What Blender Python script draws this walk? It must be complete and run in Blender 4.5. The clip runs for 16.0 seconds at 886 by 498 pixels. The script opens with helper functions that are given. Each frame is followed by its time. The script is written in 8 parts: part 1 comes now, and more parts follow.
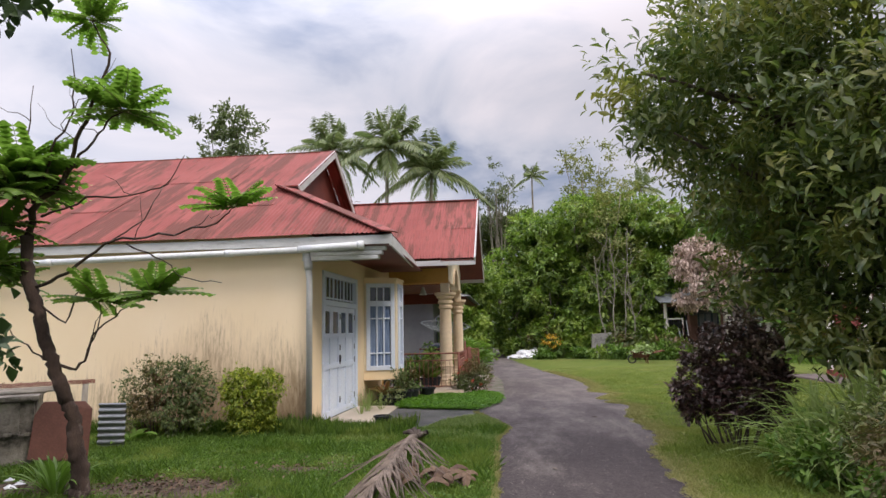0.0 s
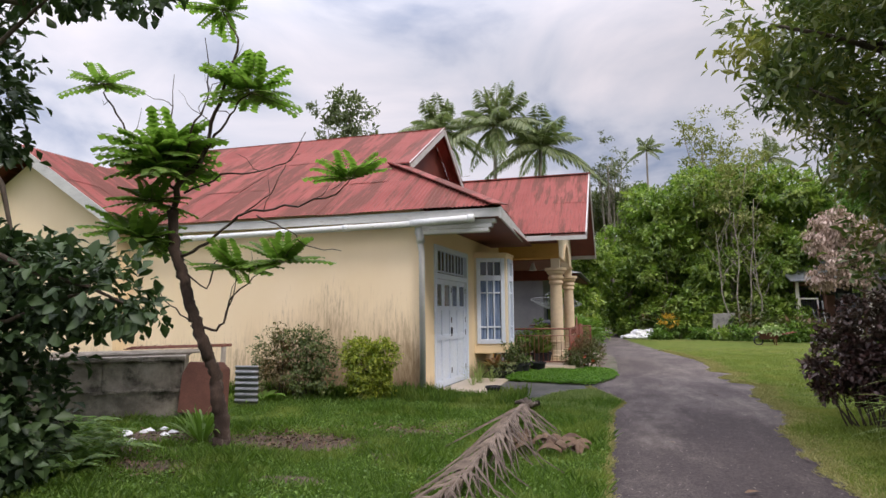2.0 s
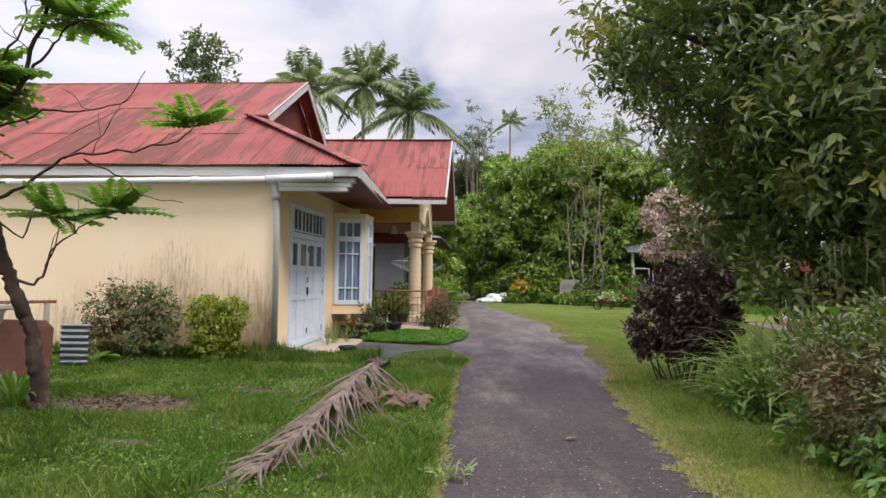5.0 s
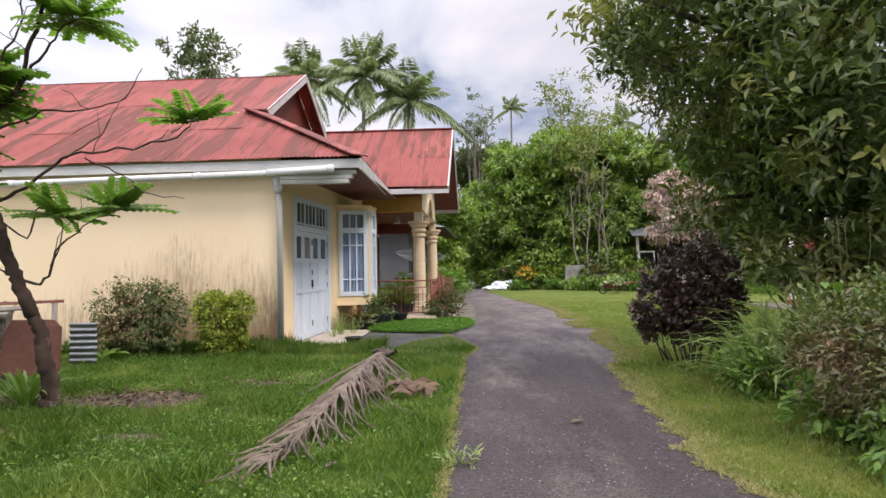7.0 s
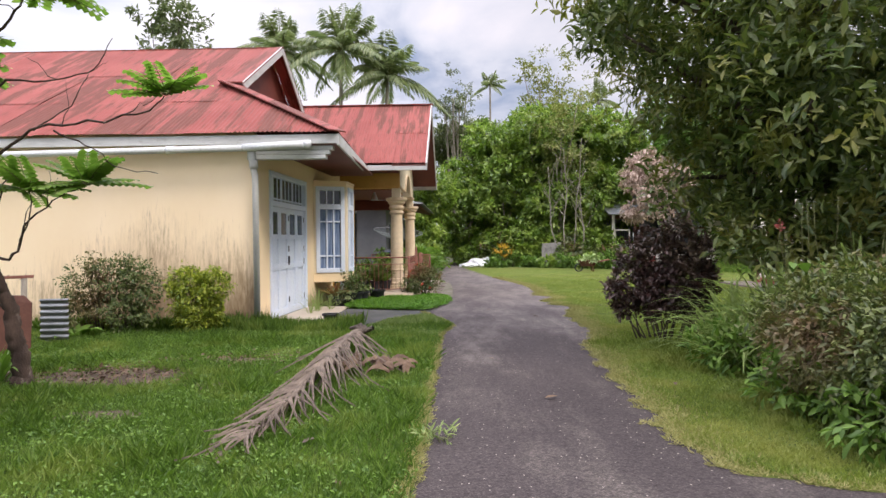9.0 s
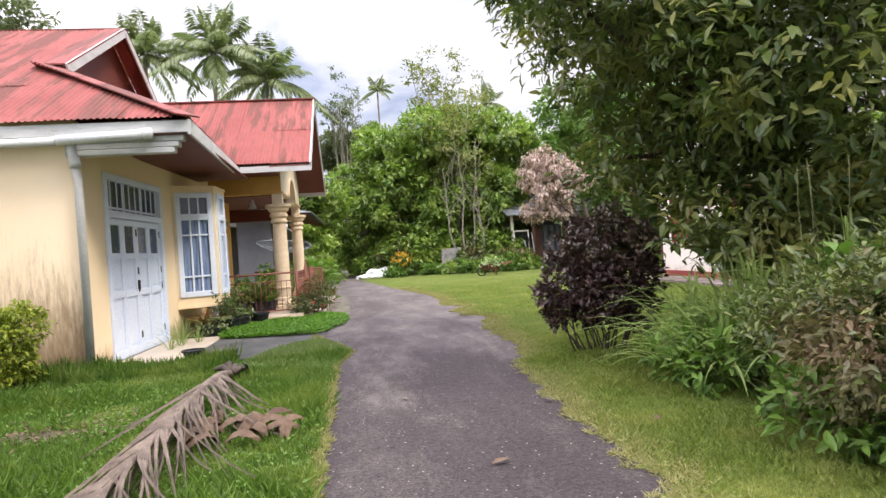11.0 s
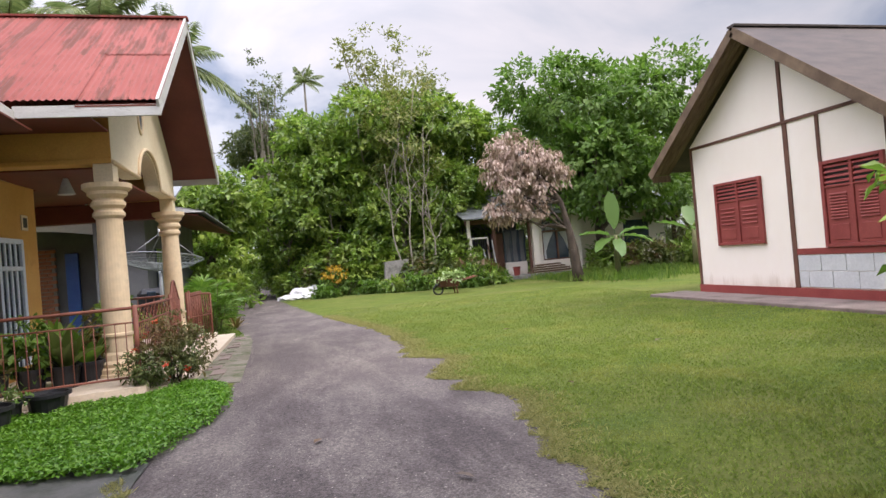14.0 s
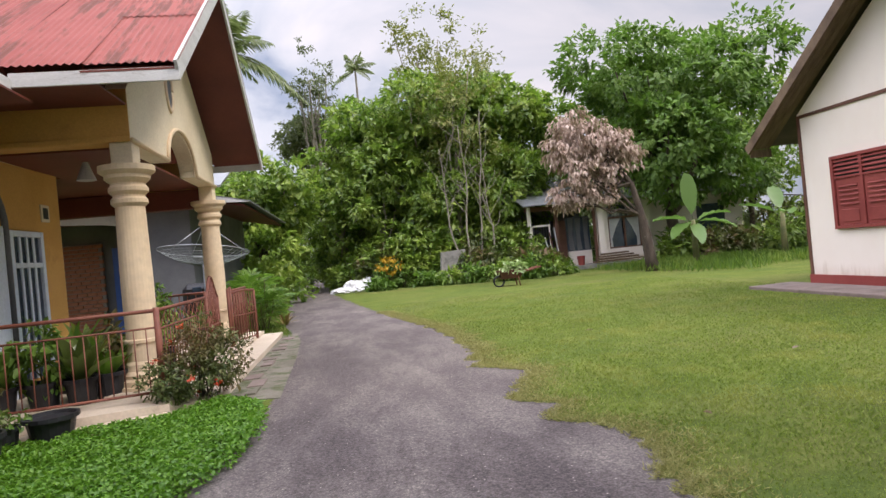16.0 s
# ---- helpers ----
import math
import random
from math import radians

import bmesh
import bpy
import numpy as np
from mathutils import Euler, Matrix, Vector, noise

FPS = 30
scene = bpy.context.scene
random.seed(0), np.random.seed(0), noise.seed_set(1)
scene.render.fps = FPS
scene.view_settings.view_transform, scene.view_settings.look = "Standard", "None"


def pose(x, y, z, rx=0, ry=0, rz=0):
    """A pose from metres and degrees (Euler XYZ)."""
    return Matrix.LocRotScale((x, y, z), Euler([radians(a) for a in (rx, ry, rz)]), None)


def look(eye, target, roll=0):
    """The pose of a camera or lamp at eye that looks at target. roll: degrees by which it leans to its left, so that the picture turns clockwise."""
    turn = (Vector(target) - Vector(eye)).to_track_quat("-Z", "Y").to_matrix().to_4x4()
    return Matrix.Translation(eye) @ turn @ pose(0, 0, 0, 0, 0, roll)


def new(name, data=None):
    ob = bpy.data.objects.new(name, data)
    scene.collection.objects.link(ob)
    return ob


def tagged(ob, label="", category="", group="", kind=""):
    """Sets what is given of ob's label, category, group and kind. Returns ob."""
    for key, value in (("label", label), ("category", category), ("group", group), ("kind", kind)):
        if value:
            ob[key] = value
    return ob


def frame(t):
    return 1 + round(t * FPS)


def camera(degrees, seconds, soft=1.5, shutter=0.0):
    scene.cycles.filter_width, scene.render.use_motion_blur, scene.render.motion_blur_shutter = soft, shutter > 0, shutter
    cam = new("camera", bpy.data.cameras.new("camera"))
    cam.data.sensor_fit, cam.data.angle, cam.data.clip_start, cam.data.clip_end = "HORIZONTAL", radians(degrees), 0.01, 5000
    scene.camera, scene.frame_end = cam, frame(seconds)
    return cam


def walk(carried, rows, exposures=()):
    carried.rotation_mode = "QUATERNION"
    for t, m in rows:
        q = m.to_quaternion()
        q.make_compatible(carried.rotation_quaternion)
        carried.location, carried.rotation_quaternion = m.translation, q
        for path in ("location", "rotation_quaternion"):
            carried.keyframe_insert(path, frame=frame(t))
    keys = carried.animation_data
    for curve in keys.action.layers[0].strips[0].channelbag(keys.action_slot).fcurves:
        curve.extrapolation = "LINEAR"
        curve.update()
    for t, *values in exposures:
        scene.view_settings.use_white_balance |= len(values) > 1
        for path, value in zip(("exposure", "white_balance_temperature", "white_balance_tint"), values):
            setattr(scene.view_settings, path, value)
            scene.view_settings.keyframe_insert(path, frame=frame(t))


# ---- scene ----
cam = camera(71.6, 16.0)
PATH = [
    (0, (0.834, -0.281, 1.564), (0.634, 1.691, 1.832), -1.2),
    (0.5, (0.842, -0.309, 1.522), (0.511, 1.639, 1.838), -0.1),
    (1, (0.855, -0.324, 1.473), (0.404, 1.606, 1.747), -0.6),
    (1.5, (0.824, -0.321, 1.448), (0.282, 1.591, 1.673), -0.6),
    (2, (0.815, -0.315, 1.435), (0.267, 1.597, 1.644), -0.5),
    (2.5, (0.793, -0.308, 1.439), (0.05, 1.534, 1.673), -0.3),
    (3, (0.78, -0.322, 1.463), (0.012, 1.509, 1.708), 0.7),
    (3.5, (0.786, -0.284, 1.455), (0.068, 1.568, 1.686), 0.9),
    (4, (0.816, -0.332, 1.487), (0.384, 1.611, 1.679), 1.6),
    (4.5, (0.949, -0.318, 1.448), (0.796, 1.674, 1.545), 1.7),
    (6.8, (0.971, -0.295, 1.364), (0.85, 1.7, 1.444), -0.8),
    (7, (0.985, -0.315, 1.389), (0.847, 1.679, 1.445), -0.9),
    (7.5, (0.957, -0.337, 1.38), (0.8, 1.656, 1.426), -0.7),
    (8, (0.976, -0.358, 1.386), (0.848, 1.637, 1.428), -1.3),
    (8.5, (0.979, -0.352, 1.406), (0.85, 1.644, 1.425), -1.2),
    (9, (0.983, -0.327, 1.402), (0.917, 1.672, 1.381), -0.5),
    (9.5, (0.997, -0.13, 1.381), (0.939, 1.868, 1.306), -1.4),
    (9.6, (0.994, -0.095, 1.378), (0.991, 1.904, 1.293), -1.9),
    (10, (0.983, 0.112, 1.385), (1.13, 2.105, 1.293), -2.7),
    (10.2, (0.944, 0.346, 1.368), (1.095, 2.339, 1.293), -3.4),
    (12.3, (1.165, 3.913, 1.316), (1.619, 5.86, 1.385), -3.1),
    (12.5, (1.19, 4.361, 1.337), (1.62, 6.313, 1.416), -2.6),
    (13, (1.236, 5.409, 1.344), (1.622, 7.371, 1.369), -2.9),
    (13.1, (1.256, 5.641, 1.353), (1.545, 7.62, 1.367), -2.8),
    (13.5, (1.274, 6.488, 1.351), (1.725, 8.436, 1.385), -3.5),
    (14, (1.402, 7.474, 1.329), (1.887, 9.415, 1.353), -4.8),
    (14.5, (1.457, 8.207, 1.329), (1.947, 10.146, 1.309), -2.9),
    (15, (1.443, 8.633, 1.343), (1.908, 10.578, 1.339), -5.4),
    (15.5, (1.471, 8.821, 1.346), (1.809, 10.792, 1.357), -6.5),
    (16, (1.496, 8.896, 1.345), (1.81, 10.871, 1.352), -5.5),
]
walk(cam, [(t, look(eye, target, roll)) for t, eye, target, roll in PATH], exposures=[(t, e, 6500, 13) for t, e in ((0.0, 0.0), (3.5, -0.03), (4.5, 0.12), (7.0, 0.33), (10.0, 0.54), (12.5, 1.0), (13.0, 0.9), (13.5, 0.64), (14.5, 0.42), (16.0, 0.38))])

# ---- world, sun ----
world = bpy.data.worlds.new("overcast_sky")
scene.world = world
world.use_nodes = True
wn, wl = world.node_tree.nodes, world.node_tree.links
wn.clear()
w_out = wn.new("ShaderNodeOutputWorld")
w_bg = wn.new("ShaderNodeBackground")
w_sky = wn.new("ShaderNodeTexSky")
w_sky.sky_type = "NISHITA"
w_sky.sun_disc = False
w_sky.sun_elevation = radians(51)
w_sky.sun_rotation = radians(238)
w_sc = wn.new("ShaderNodeVectorMath")
w_sc.operation = "SCALE"
w_sc.inputs["Scale"].default_value = 0.09
w_co = wn.new("ShaderNodeTexCoord")
w_map = wn.new("ShaderNodeMapping")
w_map.inputs["Scale"].default_value = (1.0, 1.0, 2.6)
w_map.inputs["Location"].default_value = (0.35, 0.2, 0.1)
w_n1 = wn.new("ShaderNodeTexNoise")
w_n1.inputs["Scale"].default_value = 2.3
w_n1.inputs["Detail"].default_value = 7.0
w_n1.inputs["Roughness"].default_value = 0.52
w_n1.inputs["Distortion"].default_value = 0.5
w_ramp = wn.new("ShaderNodeValToRGB")
w_ramp.color_ramp.elements[0].position = 0.33
w_ramp.color_ramp.elements[0].color = (0.29, 0.365, 0.54, 1)
w_ramp.color_ramp.elements[1].position = 0.62
w_ramp.color_ramp.elements[1].color = (0.985, 0.935, 0.99, 1)
w_mid = w_ramp.color_ramp.elements.new(0.47)
w_mid.color = (0.74, 0.755, 0.85, 1)
w_mix = wn.new("ShaderNodeMix")
w_mix.data_type = "RGBA"
w_mix.inputs[0].default_value = 0.9
wl.new(w_co.outputs["Generated"], w_map.inputs["Vector"])
wl.new(w_map.outputs["Vector"], w_n1.inputs["Vector"])
wl.new(w_n1.outputs["Fac"], w_ramp.inputs["Fac"])
wl.new(w_sky.outputs["Color"], w_sc.inputs[0])
wl.new(w_sc.outputs["Vector"], w_mix.inputs[6])
wl.new(w_ramp.outputs["Color"], w_mix.inputs[7])
wl.new(w_mix.outputs[2], w_bg.inputs["Color"])
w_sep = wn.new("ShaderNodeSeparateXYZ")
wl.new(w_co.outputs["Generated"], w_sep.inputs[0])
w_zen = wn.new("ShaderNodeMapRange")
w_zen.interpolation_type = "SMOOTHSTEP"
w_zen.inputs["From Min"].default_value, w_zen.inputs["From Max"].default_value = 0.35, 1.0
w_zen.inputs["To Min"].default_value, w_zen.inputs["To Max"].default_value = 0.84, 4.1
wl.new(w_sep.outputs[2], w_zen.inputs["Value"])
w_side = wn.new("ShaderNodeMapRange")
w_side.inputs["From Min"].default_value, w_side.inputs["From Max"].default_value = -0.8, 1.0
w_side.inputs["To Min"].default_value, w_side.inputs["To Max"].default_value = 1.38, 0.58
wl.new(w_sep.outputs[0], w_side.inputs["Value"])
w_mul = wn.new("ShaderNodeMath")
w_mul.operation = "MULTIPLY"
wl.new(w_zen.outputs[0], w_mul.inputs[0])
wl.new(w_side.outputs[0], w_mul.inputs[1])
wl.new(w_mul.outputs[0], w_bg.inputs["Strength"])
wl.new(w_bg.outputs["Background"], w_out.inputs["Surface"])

sun = new("sun", bpy.data.lights.new("sun", "SUN"))
sun.data.energy = 1.9
sun.data.angle = radians(14)
sun.data.color = (1.0, 0.93, 0.82)
sun.matrix_world = look((0, 0, 30), (-21.0, 13.0, 0))

# ---- materials ----
def node_mat(name):
    m = bpy.data.materials.new(name)
    m.use_nodes = True
    return m, m.node_tree.nodes, m.node_tree.links, m.node_tree.nodes["Principled BSDF"]


def noise_tex(n, l, co, scale, stretch=(1, 1, 1), detail=6.0, rough=0.6):
    mp = n.new("ShaderNodeMapping")
    mp.inputs["Scale"].default_value = stretch
    l.new(co, mp.inputs["Vector"])
    t = n.new("ShaderNodeTexNoise")
    t.inputs["Scale"].default_value = scale
    t.inputs["Detail"].default_value = detail
    t.inputs["Roughness"].default_value = rough
    l.new(mp.outputs["Vector"], t.inputs["Vector"])
    return t.outputs["Fac"]


def ramp(n, l, fac, lo, hi, c0=(0, 0, 0), c1=(1, 1, 1)):
    r = n.new("ShaderNodeValToRGB")
    r.color_ramp.elements[0].position, r.color_ramp.elements[1].position = lo, hi
    r.color_ramp.elements[0].color, r.color_ramp.elements[1].color = (*c0, 1), (*c1, 1)
    l.new(fac, r.inputs["Fac"])
    return r.outputs["Color"]


def blend(n, l, fac, a, b, kind="MIX"):
    x = n.new("ShaderNodeMix")
    x.data_type, x.blend_type = "RGBA", kind
    for sock, v in ((x.inputs[0], fac), (x.inputs[6], a), (x.inputs[7], b)):
        if isinstance(v, (int, float)):
            sock.default_value = v
        elif isinstance(v, tuple):
            sock.default_value = (*v, 1)
        else:
            l.new(v, sock)
    return x.outputs[2]


def math_node(n, l, op, a, b=0.0):
    x = n.new("ShaderNodeMath")
    x.operation = op
    for sock, v in ((x.inputs[0], a), (x.inputs[1], b)):
        if isinstance(v, (int, float)):
            sock.default_value = v
        else:
            l.new(v, sock)
    return x.outputs[0]


def bump(n, l, bsdf, height, strength, dist=0.01):
    b = n.new("ShaderNodeBump")
    b.inputs["Strength"].default_value, b.inputs["Distance"].default_value = strength, dist
    l.new(height, b.inputs["Height"])
    l.new(b.outputs["Normal"], bsdf.inputs["Normal"])


def surf(name, c1, c2, scale=3.0, fine=40.0, rough=0.7, relief=0.2, metal=0.0, stretch=(1, 1, 1), spots=None, spec=0.4):
    """Two colours by a broad noise, darkened by a fine one, with relief; spots: (colour, scale, lo, hi)."""
    m, n, l, b = node_mat(name)
    co = n.new("ShaderNodeTexCoord").outputs["Object"]
    big = noise_tex(n, l, co, scale, stretch)
    small = noise_tex(n, l, co, fine, stretch, 4.0)
    col = blend(n, l, ramp(n, l, big, 0.35, 0.65), c1, c2)
    col = blend(n, l, 0.35, col, ramp(n, l, small, 0.3, 0.7, (0.55, 0.55, 0.55), (1, 1, 1)), "MULTIPLY")
    if spots:
        sc, ss, lo, hi = spots
        col = blend(n, l, ramp(n, l, noise_tex(n, l, co, ss, stretch, 8.0, 0.7), lo, hi), col, sc)
    l.new(col, b.inputs["Base Color"])
    b.inputs["Roughness"].default_value = rough
    b.inputs["Metallic"].default_value = metal
    b.inputs["Specular IOR Level"].default_value = spec
    if relief:
        bump(n, l, b, small, relief)
    return m


def leaf_mat(name, c1, c2, c3=None, gloss=0.45, thin=0.35):
    """A leaf that lets light through, its colour varied from leaf to leaf and over the crown."""
    m, n, l, b = node_mat(name)
    co = n.new("ShaderNodeTexCoord").outputs["Object"]
    rnd = n.new("ShaderNodeNewGeometry").outputs["Random Per Island"]
    col = blend(n, l, ramp(n, l, rnd, 0.1, 0.9), c1, c2)
    if c3:
        col = blend(n, l, ramp(n, l, noise_tex(n, l, co, 1.1, detail=3.0), 0.5, 0.66), col, c3)
    l.new(col, b.inputs["Base Color"])
    b.inputs["Roughness"].default_value = gloss
    b.inputs["Specular IOR Level"].default_value = 0.5
    t = n.new("ShaderNodeBsdfTranslucent")
    l.new(blend(n, l, 0.5, col, (0.75, 1.0, 0.35), "MULTIPLY"), t.inputs["Color"])
    mx = n.new("ShaderNodeMixShader")
    mx.inputs[0].default_value = thin
    l.new(b.outputs[0], mx.inputs[1])
    l.new(t.outputs[0], mx.inputs[2])
    l.new(mx.outputs[0], n["Material Output"].inputs["Surface"])
    return m


def wall_paint(name, c1, c2, mould, top, cells=9.0, damp=None):
    """House paint with mould streaks that rise from the foot of the wall to about the height top."""
    m, n, l, b = node_mat(name)
    co = n.new("ShaderNodeTexCoord").outputs["Object"]
    z = n.new("ShaderNodeSeparateXYZ")
    l.new(co, z.inputs[0])
    streak = noise_tex(n, l, co, cells, (1.0, 1.0, 0.13), 6.0, 0.75)
    cloud = noise_tex(n, l, co, 1.3, (1, 1, 0.6), 5.0)
    low = math_node(n, l, "DIVIDE", math_node(n, l, "SUBTRACT", top, z.outputs[2]), top)
    patch = noise_tex(n, l, co, 0.45, (1, 1, 0.3), 3.0)
    low = math_node(n, l, "ADD", low, math_node(n, l, "MULTIPLY", math_node(n, l, "SUBTRACT", patch, 0.5), 1.2))
    if damp:  # the mould stands thicker towards one end of the wall
        end = ramp(n, l, math_node(n, l, "DIVIDE", math_node(n, l, "SUBTRACT", z.outputs[0], damp[0]), damp[1] - damp[0]), 0.0, 1.0)
        low = math_node(n, l, "ADD", low, math_node(n, l, "SUBTRACT", math_node(n, l, "MULTIPLY", end, 0.62), 0.22))
    amount = math_node(n, l, "ADD", math_node(n, l, "MULTIPLY", low, 0.65), math_node(n, l, "MULTIPLY", math_node(n, l, "SUBTRACT", streak, 0.5), 1.5))
    amount = math_node(n, l, "ADD", amount, math_node(n, l, "MULTIPLY", math_node(n, l, "SUBTRACT", cloud, 0.55), 1.0))
    base = blend(n, l, ramp(n, l, cloud, 0.3, 0.7), c1, c2)
    tan = math_node(n, l, "ADD", low, math_node(n, l, "SUBTRACT", streak, 0.5))
    base = blend(n, l, ramp(n, l, tan, 0.15, 0.95), base, tuple(0.45 * a + 0.55 * c for a, c in zip(c1, mould)))
    col = blend(n, l, ramp(n, l, amount, 0.20, 0.85), base, mould)
    l.new(col, b.inputs["Base Color"])
    b.inputs["Roughness"].default_value = 0.85
    bump(n, l, b, noise_tex(n, l, co, 60.0), 0.12)
    return m


def roof_paint(name, stretch):
    """Faded red paint on corrugated iron, streaked with rust and lifted edges."""
    m, n, l, b = node_mat(name)
    co = n.new("ShaderNodeTexCoord").outputs["Object"]
    rnd = n.new("ShaderNodeObjectInfo").outputs["Random"]
    fade = noise_tex(n, l, co, 0.9, detail=4.0)
    col = blend(n, l, ramp(n, l, fade, 0.3, 0.7), (0.188, 0.042, 0.035), (0.260, 0.072, 0.060))
    col = blend(n, l, math_node(n, l, "MULTIPLY", rnd, 0.45), col, (0.32, 0.098, 0.080))
    rust = noise_tex(n, l, co, 1.5, stretch, 7.0, 0.66)
    rust = math_node(n, l, "ADD", rust, math_node(n, l, "MULTIPLY", math_node(n, l, "SUBTRACT", rnd, 0.5), 0.10))
    col = blend(n, l, ramp(n, l, rust, 0.485, 0.545), col, (0.130, 0.042, 0.030))
    fine = noise_tex(n, l, co, 9.0, stretch, 6.0, 0.7)
    col = blend(n, l, ramp(n, l, fine, 0.56, 0.66), col, (0.150, 0.052, 0.038))
    col = blend(n, l, ramp(n, l, noise_tex(n, l, co, 14.0, detail=4.0), 0.62, 0.75), col, (0.20, 0.07, 0.05))
    l.new(col, b.inputs["Base Color"])
    b.inputs["Roughness"].default_value = 0.7
    b.inputs["Specular IOR Level"].default_value = 0.18
    bump(n, l, b, noise_tex(n, l, co, 30.0), 0.1)
    return m


M_YELLOW = wall_paint("yellow_wall_paint", (0.85, 0.67, 0.44), (0.89, 0.72, 0.50), (0.24, 0.16, 0.085), 1.55, 22.0, damp=(-6.6, -4.4))
M_YELLOW_FRONT = wall_paint("yellow_front_paint", (0.82, 0.64, 0.40), (0.87, 0.69, 0.45), (0.20, 0.14, 0.08), 0.5)
M_YELLOW_CLEAN = surf("ochre_wall_paint", (0.62, 0.34, 0.09), (0.70, 0.40, 0.12), 1.2, 50, 0.85, 0.1, spots=((0.42, 0.22, 0.06), 2.5, 0.58, 0.8))
M_CREAM = surf("cream_plaster", (0.76, 0.64, 0.46), (0.82, 0.71, 0.53), 1.5, 40, 0.8, 0.12, spots=((0.45, 0.33, 0.2), 3.0, 0.66, 0.85))
M_COLUMN = surf("column_plaster", (0.72, 0.55, 0.36), (0.79, 0.63, 0.44), 1.2, 12, 0.7, 0.03, spots=((0.50, 0.35, 0.2), 2.5, 0.64, 0.85))
M_WHITE_WALL = wall_paint("white_wall_paint", (0.82, 0.74, 0.66), (0.86, 0.79, 0.72), (0.50, 0.40, 0.30), 0.5, 5.0)
M_TRIM = surf("weathered_white_trim", (0.50, 0.50, 0.485), (0.61, 0.61, 0.595), 2.0, 30, 0.7, 0.2, stretch=(1, 1, 4), spots=((0.25, 0.22, 0.19), 5.0, 0.58, 0.78))
M_BLUEWHITE = surf("pale_blue_paint", (0.70, 0.77, 0.91), (0.77, 0.83, 0.93), 2.0, 30, 0.5, 0.1, spots=((0.42, 0.44, 0.50), 6.0, 0.64, 0.82))
M_GLASS = surf("dark_window_glass", (0.03, 0.045, 0.07), (0.06, 0.08, 0.11), 2.0, 20, 0.12, 0.0, spec=0.6)
M_CURTAIN = surf("net_curtain", (0.07, 0.12, 0.24), (0.28, 0.36, 0.52), 3.0, 25, 0.8, 0.1, stretch=(9, 9, 0.5))
M_SOFFIT = surf("red_brown_soffit", (0.12, 0.028, 0.018), (0.165, 0.040, 0.026), 1.5, 30, 0.6, 0.1)
M_ROOF = roof_paint("rusty_red_roof", (2.2, 0.26, 0.26))
M_ROOF_FRONT = roof_paint("rusty_red_roof_front", (0.28, 1.8, 0.28))
M_PIPE = surf("white_pvc_pipe", (0.66, 0.67, 0.68), (0.76, 0.77, 0.77), 3.0, 30, 0.45, 0.05, spots=((0.35, 0.33, 0.3), 5.0, 0.6, 0.8))
M_PIPE_GREY = surf("grey_pvc_pipe", (0.52, 0.51, 0.50), (0.62, 0.61, 0.59), 3.0, 30, 0.5, 0.05)
M_ASPHALT = None
M_CONCRETE = surf("grey_concrete", (0.24, 0.23, 0.215), (0.34, 0.32, 0.30), 1.4, 35, 0.9, 0.4, spots=((0.10, 0.10, 0.09), 2.5, 0.52, 0.72))
M_TERRACE = surf("worn_reddish_concrete", (0.17, 0.125, 0.11), (0.25, 0.195, 0.175), 1.6, 35, 0.9, 0.4, spots=((0.10, 0.09, 0.07), 2.5, 0.5, 0.7))
M_APRON = surf("wet_dark_concrete", (0.060, 0.060, 0.058), (0.125, 0.118, 0.108), 1.1, 35, 0.75, 0.4, spots=((0.035, 0.040, 0.028), 1.8, 0.48, 0.68))
M_MOSSY = surf("mossy_broken_concrete", (0.13, 0.115, 0.085), (0.22, 0.20, 0.165), 2.4, 30, 0.95, 0.6, spots=((0.06, 0.075, 0.025), 2.8, 0.48, 0.62))
M_BLOCK = surf("mouldy_concrete_block", (0.19, 0.165, 0.138), (0.40, 0.355, 0.30), 3.6, 24, 0.95, 0.9, spots=((0.055, 0.048, 0.038), 3.0, 0.50, 0.66))
M_TILE = surf("cream_floor_tile", (0.58, 0.48, 0.38), (0.66, 0.56, 0.45), 1.5, 30, 0.45, 0.05, spots=((0.3, 0.24, 0.18), 3.0, 0.6, 0.8))
M_IRON = surf("rust_red_iron", (0.16, 0.050, 0.034), (0.24, 0.085, 0.055), 6.0, 60, 0.6, 0.2)
M_MAROON = surf("maroon_shutter_paint", (0.24, 0.045, 0.04), (0.30, 0.065, 0.055), 2.0, 30, 0.6, 0.15)
M_BROWN_WOOD = surf("dark_brown_batten", (0.10, 0.045, 0.03), (0.16, 0.075, 0.05), 2.0, 40, 0.7, 0.2)
M_PLANK = surf("bare_eave_board", (0.105, 0.068, 0.044), (0.21, 0.145, 0.092), 2.0, 40, 0.8, 0.3, stretch=(6, 1, 1))
M_DARK_ROOF = surf("dark_zinc_roof", (0.045, 0.033, 0.03), (0.085, 0.06, 0.052), 1.5, 30, 0.6, 0.2, stretch=(1, 3, 1))
M_GREY_WALL = surf("grey_render", (0.12, 0.122, 0.132), (0.175, 0.178, 0.19), 1.0, 30, 0.9, 0.2)
M_BRICK = surf("bare_brick", (0.27, 0.10, 0.06), (0.38, 0.17, 0.10), 6.0, 40, 0.9, 0.3)
M_BLUE = surf("blue_door_paint", (0.04, 0.10, 0.36), (0.06, 0.14, 0.44), 2.0, 30, 0.5, 0.1)
M_PALE_BAND = surf("pale_grey_plaster", (0.48, 0.49, 0.50), (0.60, 0.61, 0.61), 1.5, 30, 0.85, 0.15)
